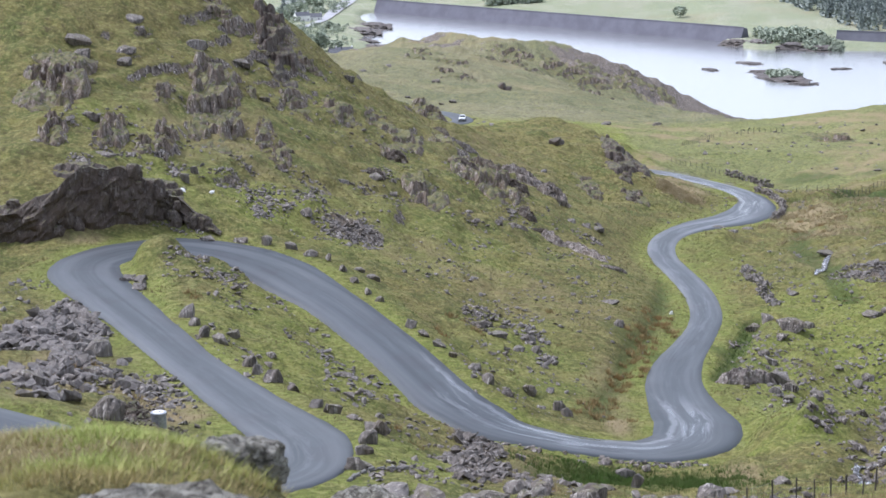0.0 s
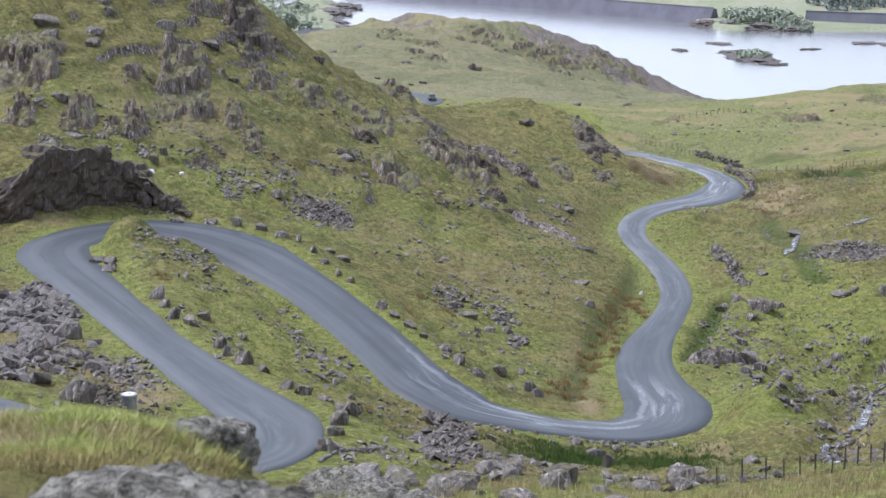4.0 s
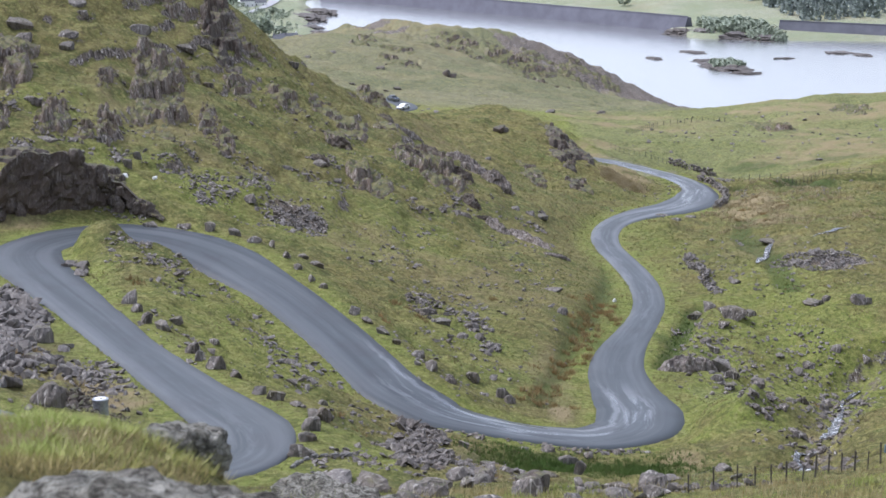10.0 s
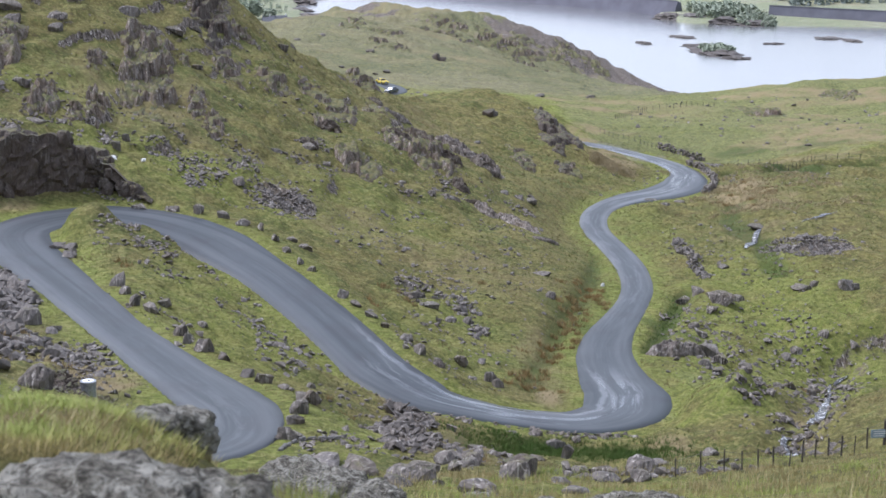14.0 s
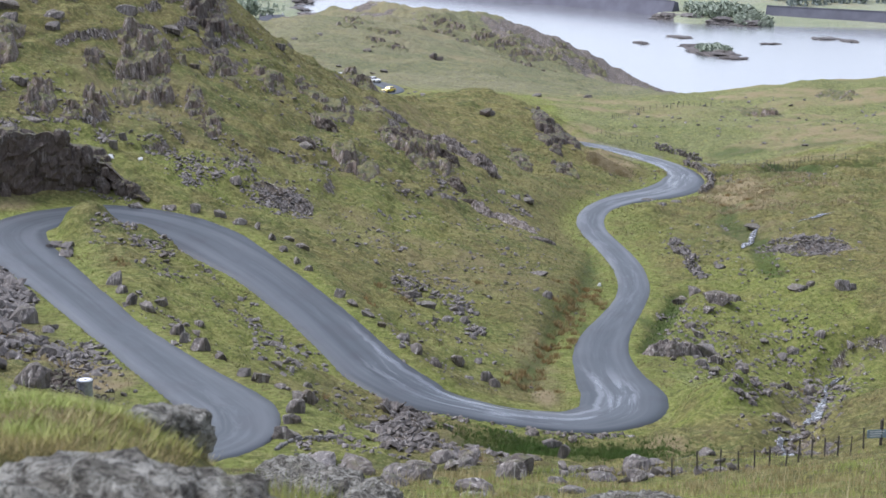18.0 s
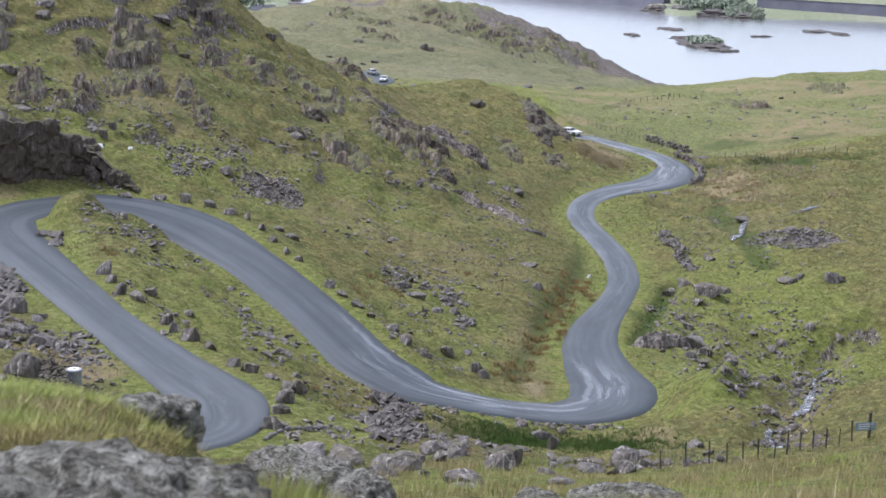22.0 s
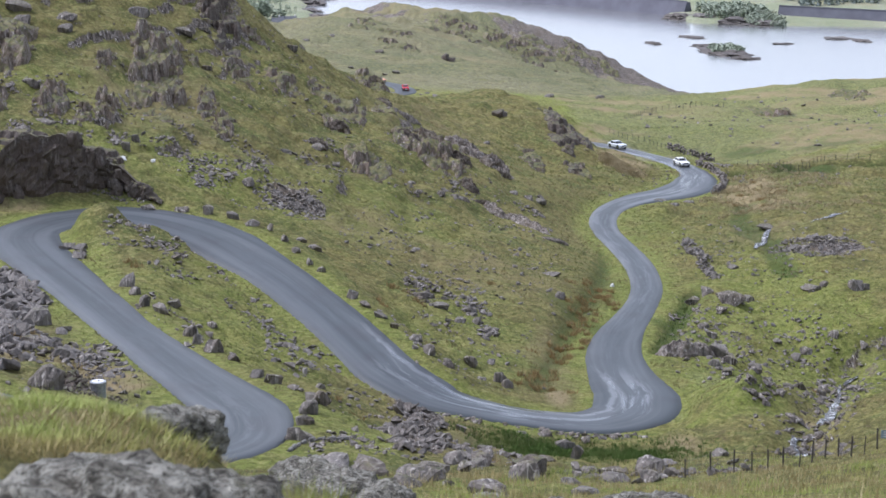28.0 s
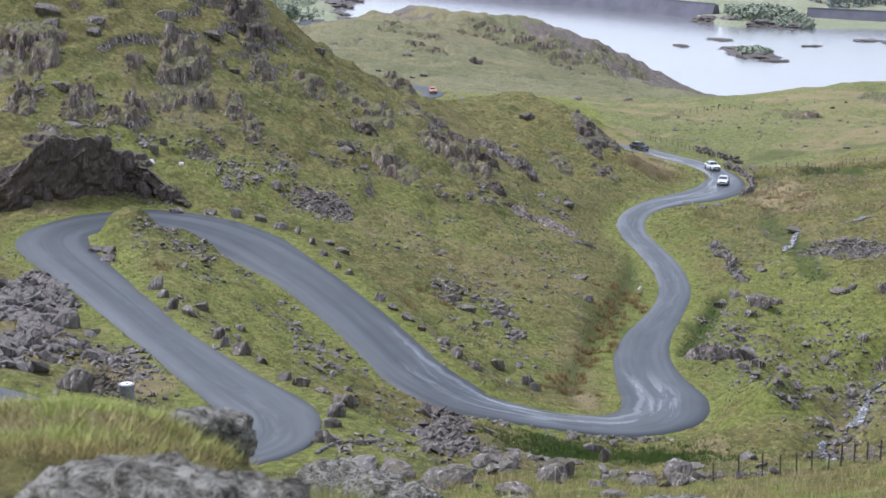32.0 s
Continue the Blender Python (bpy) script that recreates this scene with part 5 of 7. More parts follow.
boulder(4.7, 82.0, 1.60, 1.35, "large rounded slate boulder in rough grass", group="boulders below the bend")
boulder(7.5, 85.7, 0.63, 0.96, "large rounded slate boulder in rough grass", group="boulders below the bend")
boulder(10.7, 81.0, 1.14, 0.79, "large rounded slate boulder in rough grass", group="boulders below the bend")
boulder(12.1, 84.7, 1.04, 0.57, "large rounded slate boulder in rough grass", group="boulders below the bend")
boulder(9.1, 82.0, 1.51, 0.68, "large rounded slate boulder in rough grass", group="boulders below the bend")
boulder(6.8, 79.1, 1.11, 0.59, "large rounded slate boulder in rough grass", group="boulders below the bend")
boulder(6.6, 69.8, 1.33, 0.63, "large rounded slate boulder in rough grass", group="boulders below the bend")
boulder(0.2, 79.6, 1.31, 0.83, "large rounded slate boulder in rough grass", group="boulders below the bend")
boulder(1.9, 91.1, 1.17, 0.81, "large rounded slate boulder in rough grass", group="boulders below the bend")
boulder(2.9, 97.0, 1.30, 0.72, "large rounded slate boulder in rough grass", group="boulders below the bend")
boulder(1.0, 78.7, 0.72, 0.47, "large rounded slate boulder in rough grass", group="boulders below the bend")
boulder(-1.0, 77.4, 1.33, 0.64, "large rounded slate boulder in rough grass", group="boulders below the bend")
boulder(-4.8, 89.1, 1.96, 0.66, "large rounded slate boulder in rough grass", group="boulders below the bend")
boulder(4.7, 139.7, 1.61, 1.14, "large rounded slate boulder in rough grass", group="boulders below the bend")
boulder(12.1, 149.0, 2.08, 1.22, "large rounded slate boulder in rough grass", group="boulders below the bend")
boulder(13.9, 149.8, 0.82, 0.67, "large rounded slate boulder in rough grass", group="boulders below the bend")
boulder(-2.4, 85.1, 0.78, 0.63, "large rounded slate boulder in rough grass", group="boulders below the bend")
boulder(-3.8, 92.2, 0.96, 0.55, "large rounded slate boulder in rough grass", group="boulders below the bend")
boulder(24.0, 138.8, 1.45, 0.84, "large rounded slate boulder in rough grass", group="boulders below the bend")
boulder(10.4, 154.4, 1.40, 0.69, "large rounded slate boulder in rough grass", group="boulders below the bend")
boulder(8.1, 151.5, 1.56, 0.78, "large rounded slate boulder in rough grass", group="boulders below the bend")
boulder(2.7, 144.3, 1.13, 0.75, "large rounded slate boulder in rough grass", group="boulders below the bend")
boulder(-23.9, 105.6, 2.01, 2.06, "large mossy slate block beside the road", group="slate blocks by the near road")
boulder(-28.2, 122.1, 1.64, 1.37, "large mossy slate block beside the road", group="slate blocks by the near road")
boulder(-32.5, 141.4, 2.15, 1.89, "large mossy slate block beside the road", group="slate blocks by the near road")
boulder(-30.7, 114.1, 2.11, 2.15, "large mossy slate block beside the road", group="slate blocks by the near road")
boulder(-25.5, 118.2, 1.30, 0.97, "large mossy slate block beside the road", group="slate blocks by the near road")
boulder(-29.3, 118.7, 1.09, 0.89, "large mossy slate block beside the road", group="slate blocks by the near road")
# ---- stones in the right-hand pasture ----
boulder(32.6, 192.6, 2.4, 2.2, "cracked slate block beside the lower bend", "slate humps by the lower bend", 0.35)
boulder(33.3, 189.6, 1.9, 1.4, "cracked slate block beside the lower bend", "slate humps by the lower bend", 0.35)
boulder(33.8, 221.2, 2.51, 1.61, "slate boulder half sunk in the pasture", group="boulders in the pasture")
boulder(35.6, 221.0, 1.85, 1.13, "slate boulder half sunk in the pasture", group="boulders in the pasture")
boulder(37.3, 212.2, 3.56, 1.71, "slate boulder half sunk in the pasture", group="boulders in the pasture")
boulder(39.6, 215.0, 1.94, 1.42, "slate boulder half sunk in the pasture", group="boulders in the pasture")
boulder(35.5, 209.5, 1.63, 0.92, "slate boulder half sunk in the pasture", group="boulders in the pasture")
boulder(32.6, 203.9, 1.59, 0.90, "slate boulder half sunk in the pasture", group="boulders in the pasture")
boulder(32.9, 199.6, 1.44, 1.03, "slate boulder half sunk in the pasture", group="boulders in the pasture")
boulder(36.3, 190.1, 1.38, 1.27, "slate boulder half sunk in the pasture", group="boulders in the pasture")
boulder(42.1, 197.3, 1.56, 1.32, "slate boulder half sunk in the pasture", group="boulders in the pasture")
boulder(43.9, 199.6, 1.58, 1.04, "slate boulder half sunk in the pasture", group="boulders in the pasture")
boulder(48.0, 216.7, 2.88, 1.28, "slate boulder half sunk in the pasture", group="boulders in the pasture")
boulder(49.8, 218.4, 1.32, 1.29, "slate boulder half sunk in the pasture", group="boulders in the pasture")
boulder(53.4, 216.4, 2.50, 2.09, "slate boulder half sunk in the pasture", group="boulders in the pasture")
boulder(54.7, 216.8, 1.32, 1.29, "slate boulder half sunk in the pasture", group="boulders in the pasture")
boulder(40.7, 200.4, 1.09, 0.59, "slate boulder half sunk in the pasture", group="boulders in the pasture")
boulder(31.3, 187.2, 1.47, 1.38, "slate boulder half sunk in the pasture", group="boulders in the pasture")
boulder(32.3, 185.3, 1.57, 1.10, "slate boulder half sunk in the pasture", group="boulders in the pasture")
boulder(39.1, 180.1, 1.65, 1.21, "slate boulder half sunk in the pasture", group="boulders in the pasture")
boulder(42.3, 183.5, 1.46, 1.24, "slate boulder half sunk in the pasture", group="boulders in the pasture")
boulder(37.6, 178.3, 1.09, 0.80, "slate boulder half sunk in the pasture", group="boulders in the pasture")
boulder(50.7, 200.9, 1.60, 1.05, "slate boulder half sunk in the pasture", group="boulders in the pasture")
boulder(47.6, 201.6, 1.47, 0.90, "slate boulder half sunk in the pasture", group="boulders in the pasture")
boulder(40.9, 292.5, 1.90, 0.84, "slate boulder half sunk in the pasture", group="boulders in the pasture")
boulder(44.3, 299.4, 1.77, 0.86, "slate boulder half sunk in the pasture", group="boulders in the pasture")
boulder(39.9, 303.0, 2.14, 0.87, "slate boulder half sunk in the pasture", group="boulders in the pasture")
boulder(41.7, 237.7, 1.70, 0.87, "slate boulder half sunk in the pasture", group="boulders in the pasture")
pale_block(-38.8, 220.1, 1.19, 0.72)
pale_block(-35.3, 222.6, 0.87, 0.65)
# stand-in block where a sheep probably stands by the road
pale_block(23.9, 226.5, 0.67, 1.04)
# ---- loose stone ----
scree("scree", -17.5, 226.0, 8.1, 11.1, 0, 120, 0.25, 1.0, "pale broken slate spilled down the hillside")
scree("scree", -28.8, 220.4, 7.2, 8.6, 0, 110, 0.25, 0.9, "pale broken slate spilled down the hillside", bare=0.4)
scree("scree", -23.5, 235.9, 8.4, 16.4, 0, 160, 0.2, 0.7, "pale broken slate spilled down the hillside", bare=0.5)
scree("scree", -14.2, 249.1, 5.2, 25.6, 0, 60, 0.2, 0.7, "pale broken slate spilled down the hillside", bare=0.2)
scree("scree", -38.0, 212.0, 9.8, 6.0, 0, 120, 0.2, 0.7, "fallen slate at the foot of the cut face", bare=0.3)
scree("scree", -23.8, 182.3, 7.2, 33.6, 0, 260, 0.22, 1.0, "tumbled slate between the two legs of the road", bare=0.35)
scree("scree", -30.5, 181.1, 8.1, 11.1, 0, 150, 0.2, 0.85, "tumbled slate between the two legs of the road", bare=0.25)
scree("scree", -11.9, 162.5, 6.7, 35.5, 0, 220, 0.2, 1.0, "tumbled slate between the two legs of the road", bare=0.25)
scree("scree", -0.8, 128.4, 5.6, 60.0, 0, 560, 0.28, 1.3, "dark heap of slate waste below the road", bare=0.9, pile=0.8)
scree("scree", 3.8, 119.1, 6.4, 60.0, 0, 210, 0.2, 1.0, "slate blocks under the road edge", bare=0.3)
scree("scree", 11.7, 158.5, 14.4, 4.9, 0, 150, 0.2, 0.7, "rough stones edging the road", bare=0.5)
scree("scree", -37.6, 151.2, 8.8, 59.0, 0, 1500, 0.35, 1.7, "dark slate tip of angular blocks beside the road", bare=0.9, pile=0.5)
scree("scree", -30.5, 123.5, 8.0, 34.9, 0, 420, 0.3, 1.6, "dark slate tip of angular blocks beside the road", bare=0.4)
scree("scree", -24.3, 128.3, 8.6, 14.8, 0, 170, 0.2, 1.0, "stones on the bank beside the road", bare=0.25)
scree("scree", 38.2, 246.3, 2.7, 35.4, 0, 260, 0.3, 1.0, "fallen dry stone wall on the pasture", bare=0.7, pile=1.1)
scree("scree", 54.9, 247.5, 13.2, 18.9, 0, 520, 0.25, 0.9, "pale heap of slate spoil", bare=1.0, pile=1.8)
scree("scree", 33.1, 197.8, 8.9, 49.3, 0, 190, 0.2, 0.9, "stones scattered in the pasture", bare=0.1)
scree("scree", 31.8, 139.6, 7.1, 60.0, 0, 650, 0.28, 1.3, "grey stones along the stream bed", bare=0.35)
scree("scree", 58.1, 349.4, 3.1, 60.0, 0, 150, 0.35, 1.1, "tumbled boundary wall at the far bend", bare=0.3)
scree("scree", 2.4, 199.0, 10.5, 27.3, 0, 170, 0.2, 0.9, "stones scattered in the bowl", bare=0.15)
scree("scree", -4.7, 97.7, 5.3, 15.5, 0, 120, 0.15, 0.7, "stones in the turf by the near bend", bare=0.3)
scree("scree", 44.7, 202.3, 18.4, 34.9, 0, 190, 0.2, 0.75, "stones scattered in the pasture", bare=0.0)
scree("scree", -7.8, 231.4, 18.0, 28.9, 0, 70, 0.12, 0.45, "stones scattered on the slope", bare=0)
scree("scree", -11.2, 281.2, 18.1, 41.9, 0, 110, 0.15, 0.6, "stones scattered on the slope", bare=0)
scree("scree", -42.7, 249.9, 24.4, 43.9, 0, 160, 0.15, 0.7, "stones scattered on the hillside", bare=0)
scree("stones", -1.7, 220.4, 20.1, 40.7, 0, 180, 0.16, 0.85, "small grey stones strewn over the turf", bare=0)
scree("stones", 12.7, 219.6, 14.4, 60.0, 0, 165, 0.16, 0.85, "small grey stones strewn over the turf", bare=0)
scree("stones", -18.5, 161.4, 19.7, 60.0, 0, 390, 0.16, 0.85, "small grey stones strewn over the turf", bare=0)
scree("stones", 48.5, 249.4, 29.8, 60.0, 0, 300, 0.16, 0.85, "small grey stones strewn over the turf", bare=0)
scree("stones", 37.1, 192.1, 24.5, 54.3, 0, 390, 0.16, 0.85, "small grey stones strewn over the turf", bare=0)
scree("stones", 2.1, 174.9, 20.9, 28.8, 0, 165, 0.16, 0.85, "small grey stones strewn over the turf", bare=0)
scree("stones", -0.2, 129.9, 19.2, 60.0, 0, 300, 0.16, 0.85, "small grey stones strewn over the turf", bare=0)
scree("stones", 12.3, 88.4, 12.1, 16.6, 0, 180, 0.16, 0.85, "small grey stones strewn over the turf", bare=0)
scree("stones", -23.8, 226.7, 23.6, 19.8, 0, 330, 0.16, 0.85, "small grey stones strewn over the turf", bare=0)
scree("stones", 3.0, 260.5, 30.4, 38.3, 0, 255, 0.16, 0.85, "small grey stones strewn over the turf", bare=0)
scree("stones", -45.8, 230.6, 25.0, 23.0, 0, 210, 0.16, 0.85, "small grey stones strewn over the turf", bare=0)
scree("stones", -26.5, 287.7, 26.8, 51.4, 0, 225, 0.16, 0.85, "small grey stones strewn over the turf", bare=0)
scree("stones", 41.3, 322.6, 25.2, 60.0, 0, 90, 0.16, 0.85, "small grey stones strewn over the turf", bare=0)
scree("stones", 70.0, 333.1, 29.5, 60.0, 0, 135, 0.16, 0.85, "small grey stones strewn over the turf", bare=0)
scree("stones", -24.2, 120.9, 12.3, 34.5, 0, 180, 0.16, 0.85, "small grey stones strewn over the turf", bare=0)
scree("stones", -45.4, 177.7, 7.2, 45.6, 0, 90, 0.16, 0.85, "small grey stones strewn over the turf", bare=0)
scree("rubble", -49.0, 226.2, 5.2, 4.0, 0, 78, 0.22, 0.95, "pale slate rubble strewn over the slope", bare=0.25, pile=0.05)
scree("rubble", -51.7, 220.4, 3.6, 4.0, 0, 52, 0.22, 0.95, "pale slate rubble strewn over the slope", bare=0.25, pile=0.05)
scree("rubble", -55.9, 231.7, 4.6, 4.0, 0, 39, 0.22, 0.95, "pale slate rubble strewn over the slope", bare=0.25, pile=0.05)
scree("rubble", -33.7, 229.9, 4.5, 6.0, 0, 78, 0.22, 0.95, "pale slate rubble strewn over the slope", bare=0.25, pile=0.05)
scree("rubble", -28.4, 225.6, 8.1, 8.9, 0, 156, 0.22, 0.95, "pale slate rubble strewn over the slope", bare=0.25, pile=0.05)
scree("rubble", -23.5, 232.0, 5.3, 9.2, 0, 78, 0.22, 0.95, "pale slate rubble strewn over the slope", bare=0.25, pile=0.05)
scree("rubble", -18.0, 249.0, 4.8, 4.9, 0, 58, 0.22, 0.95, "pale slate rubble strewn over the slope", bare=0.25, pile=0.05)
scree("rubble", -15.4, 260.7, 4.2, 8.9, 0, 45, 0.22, 0.95, "pale slate rubble strewn over the slope", bare=0.25, pile=0.05)
scree("rubble", -19.2, 224.6, 8.0, 8.0, 0, 221, 0.22, 0.95, "pale slate rubble strewn over the slope", bare=0.25, pile=0.05)
scree("rubble", -17.0, 258.3, 3.3, 4.6, 0, 39, 0.22, 0.95, "pale slate rubble strewn over the slope", bare=0.25, pile=0.05)
scree("rubble", -26.9, 242.6, 4.7, 4.0, 0, 45, 0.22, 0.95, "pale slate rubble strewn over the slope", bare=0.25, pile=0.05)
scree("rubble", 3.9, 264.2, 6.8, 10.1, 0, 78, 0.22, 0.95, "pale slate rubble strewn over the slope", bare=0.25, pile=0.05)
scree("rubble", -2.0, 251.5, 4.1, 4.0, 0, 32, 0.22, 0.95, "pale slate rubble strewn over the slope", bare=0.25, pile=0.05)
scree("rubble", 15.3, 268.5, 5.2, 4.8, 0, 45, 0.22, 0.95, "pale slate rubble strewn over the slope", bare=0.25, pile=0.05)
scree("rubble", -13.1, 282.8, 3.6, 5.2, 0, 32, 0.22, 0.95, "pale slate rubble strewn over the slope", bare=0.25, pile=0.05)
scree("rubble", -33.2, 237.8, 3.9, 4.0, 0, 52, 0.22, 0.95, "pale slate rubble strewn over the slope", bare=0.25, pile=0.05)
scree("rubble", -40.9, 227.4, 2.2, 9.4, 0, 65, 0.22, 0.95, "pale slate rubble strewn over the slope", bare=0.25, pile=0.05)
scree("rubble", -0.9, 201.4, 4.6, 10.5, 0, 169, 0.22, 0.95, "pale slate rubble strewn over the slope", bare=0.25, pile=0.05)
scree("rubble", 5.0, 198.4, 3.9, 7.8, 0, 117, 0.22, 0.95, "pale slate rubble strewn over the slope", bare=0.25, pile=0.05)
scree("rubble", 6.3, 190.4, 2.5, 7.1, 0, 65, 0.22, 0.95, "pale slate rubble strewn over the slope", bare=0.25, pile=0.05)
scree("rubble", 34.6, 152.0, 7.0, 20.0, -14, 110, 0.25, 0.9, "dark mossy stones lining the stream bed", bare=0.3, pile=0.05)
scree("rubble", 37.5, 172.0, 6.0, 22.0, -14, 50, 0.25, 0.9, "dark mossy stones lining the stream bed", bare=0.2, pile=0.05)
scree("stones", 85.0, 450.0, 85, 120, 0, 160, 0.4, 1.5, "small grey stones strewn over the far moor", bare=0)
scree("rubble", 44.5, 184.0, 7.0, 26.0, -14, 260, 0.25, 1.1, "grey stones beside the white stream", bare=0.2, pile=0.05)
scree("rubble", 13.0, 156.6, 16.0, 3.0, 4, 150, 0.25, 0.9, "rough stones under the low bend", bare=0.4, pile=0.05)
scree("rubble", 0.5, 156.5, 10.0, 5.0, -30, 120, 0.25, 0.9, "rough stones under the low bend", bare=0.4, pile=0.05)
scree("earth_bank", -22.6, 110.5, 6.0, 9.0, 0, 420, 0.15, 0.6, "dark reddish earth and stones scraped from the bank", bare=0.9, pile=0.6, material=DAMP)
# ---- growth ----
cover(17.9, 203.2, 5.0, 17.6, 30, 1, 0.6)
cover(29.0, 203.2, 3.0, 20.3, 30, 1, 0.7)
cover(49.4, 273.0, 5.4, 23.4, 0, 1, 0.8)
cover(71.0, 338.1, 14.5, 21.7, 0, 1, 1.0)
cover(71.7, 396.5, 14.3, 11.3, 0, 1, 0.8)
cover(89.6, 391.6, 16.8, 17.4, 0, 1, 0.7)
cover(-33.8, 171.5, 5.7, 15.3, 0, 3, 0.9)
cover(30.0, 171.7, 8.1, 37.6, 0, 3, 1.3)
cover(-6.9, 155.4, 5.2, 33.9, 35, 2, 0.9)
cover(12.8, 183.0, 5.0, 33.0, 0, 2, 0.4)
cover(57.0, 308.5, 15.2, 48.5, 0, 2, 1.0)
cover(81.2, 366.9, 21.8, 19.3, 0, 2, 0.7)
cover(33.5, 382.0, 11, 14, 0, 2, 0.9)
cover(38.2, 341.9, 11.1, 17.1, 0, 2, 1.0)
cover(12.6, 171.7, 2.9, 11.8, 0, 2, 0.9)
cover(21.6, 146.4, 4.5, 10.5, 0, 2, 0.7)
cover(50.8, 264.0, 13.1, 12.7, 0, 2, 0.5)
cover(-22.7, 120.5, 8.5, 12.8, 0, 2, 1.0)
cover(-30.5, 123.3, 8.0, 38.3, 0, 2, 0.9)
cover(-48.2, 204.0, 7.5, 7.6, 0, 2, 0.8)
cover(-8.3, 224.8, 27.8, 16.9, 0, 2, 0.35)
cover(4.7, 217.4, 21.3, 23.9, 0, 2, 0.3)
cover(3.4, 124.8, 5.5, 48.2, 0, 2, 0.6)
cover(44.7, 215.6, 26.7, 72.6, 0, 3, 0.8)
cover(4.1, 187.3, 18.5, 36.2, 0, 3, 0.55)
cover(-17.8, 162.8, 21.5, 77.9, 0, 3, 0.7)
cover(34.4, 270.7, 13.3, 60.6, 0, 3, 0.5)
cover(-3.8, 109.1, 5.9, 25.8, 0, 3, 0.8)
cover(11.6, 52.0, 5.4, 67.7, 0, 3, 0.6)
cover(13, 145, 17, 9, 0, 1, 1.0)
cover(22.3, 165.0, 7.8, 8.9, 0, 3, 1.35)
cover(100.9, 487.3, 41.5, 18.9, 0, 2, 0.5)
cover(92.6, 429.6, 29.7, 42.0, 0, 2, 0.6)
cover(68.3, 482.9, 23.5, 41.7, 0, 2, 0.4)
cover(-39.8, 249.0, 21.9, 37.3, 0, 2, 0.35)
cover(-1.4, 311.1, 26.0, 77.4, 0, 2, 0.3)
cover(-4.6, 13.6, 6, 6, 0, 3, 1.0)
cover(5, 50, 50, 60, 0, 3, 0.7)
cover(-3.4, 12.6, 2.6, 1.2, 0, 2, 0.9)

cover(-26, 224, 44, 22, 0, 3, 0.7)
cover(-8, 236, 30, 30, 0, 3, 0.45)
cover(-48, 238, 24, 16, 0, 3, 0.5)

# ---- in the foreground ----
def near_rock(x, y, wide, deep, tall, label, seed, lift=0.0):
    """A weathered rock close to the viewpoint, pitted and ribbed."""
    bm = bmesh.new()
    bmesh.ops.create_icosphere(bm, subdivisions=6 if wide > 1.9 else 5, radius=1)
    off = Vector((seed * 3.7, seed, 0))
    for v in bm.verts:
        k = (abs(v.co.x) ** 2.7 + abs(v.co.y) ** 2.7 + abs(v.co.z) ** 2.7) ** (-1 / 2.7)
        p = v.co * k * 0.5
        q = Vector((p.x * wide, p.y * deep, p.z * tall))
        lumps = noise.fractal(q * 1.6 / wide ** 0.5 + off, 0.9, 2.0, 3) * 0.22
        ribs = -abs(noise.noise(Vector((q.x * 3 + q.z * 2, q.y * 6, q.z * 7 - q.x * 2)) + off)) * 0.16
        pits = noise.fractal(q * 9 + off, 0.7, 2.2, 4) * 0.06 - max(0, noise.noise(q * 8 + off * 2) - 0.2) * 0.26
        big, small = noise.voronoi(q * 2.6 / wide ** 0.4 + off)[0], noise.voronoi(q * Vector((7, 9, 11)) + off)[0]
        facets = 0.13 * (big[1] - big[0]) + 0.07 * (small[1] - small[0])
        v.co = q * (1 + lumps + ribs) + v.normal * (pits * 0.6 + facets) * min(wide, tall) ** 0.5 * 0.7
    for f in bm.faces:
        f.smooth = True
    me = bpy.data.meshes.new("rock")
    bm.to_mesh(me)
    bm.free()
    me.materials.append(NEAR_ROCK)
    ob = new("rock", me)
    ob.location = (x, y, ground_at(x, y) + tall * 0.22 + lift)
    tagged(ob, label, "rock", "rocks near the viewpoint")


def make_near_rock():
    s = Shader("lichened_rock", 0.85, 0, 0.25)
    p = s.place()
    big, mid, fine = s.noise(p, 2.2, 5, 0.7), s.noise(s.place(1, 2.0, 1.7), 8.0, 6, 0.75, 0.5), s.noise(p, 24.0, 5, 0.8)
    lichen = s.noise(p, 5.5, 6, 0.8, 0.4)
    c = s.mix(s.span(mid, 0.38, 0.6), (0.11, 0.1, 0.08), (0.42, 0.395, 0.33))
    c = s.mix(s.span(lichen, 0.49, 0.55, 0, 0.85), c, (0.6, 0.58, 0.5))
    c = s.mix(s.span(fine, 0.54, 0.64, 0, 0.75), c, (0.05, 0.05, 0.045))
    c = s.mix(s.span(big, 0.56, 0.66, 0, 0.5), c, (0.13, 0.14, 0.06))
    warp = s.n.new("ShaderNodeVectorMath")
    warp.operation = "MULTIPLY_ADD"
    s.l.new(lichen, warp.inputs[0])
    warp.inputs[1].default_value = (0.5, 0.5, 0.3)
    s.l.new(s.place(1, 1.5, 1.8), warp.inputs[2])
    crack = s.calc("MULTIPLY", s.span(s.cells(warp.outputs[0], 4.0, "DISTANCE_TO_EDGE"), 0.0, 0.05, 0.5, 1), s.span(s.cells(warp.outputs[0], 11.0, "DISTANCE_TO_EDGE"), 0.0, 0.07, 0.8, 1))
    c = s.mix(crack, (0.035, 0.033, 0.028), c)
    return s.done(c, None, s.calc("ADD", s.calc("ADD", mid, crack), s.calc("MULTIPLY", fine, 0.5)), 1.0, 0.09)


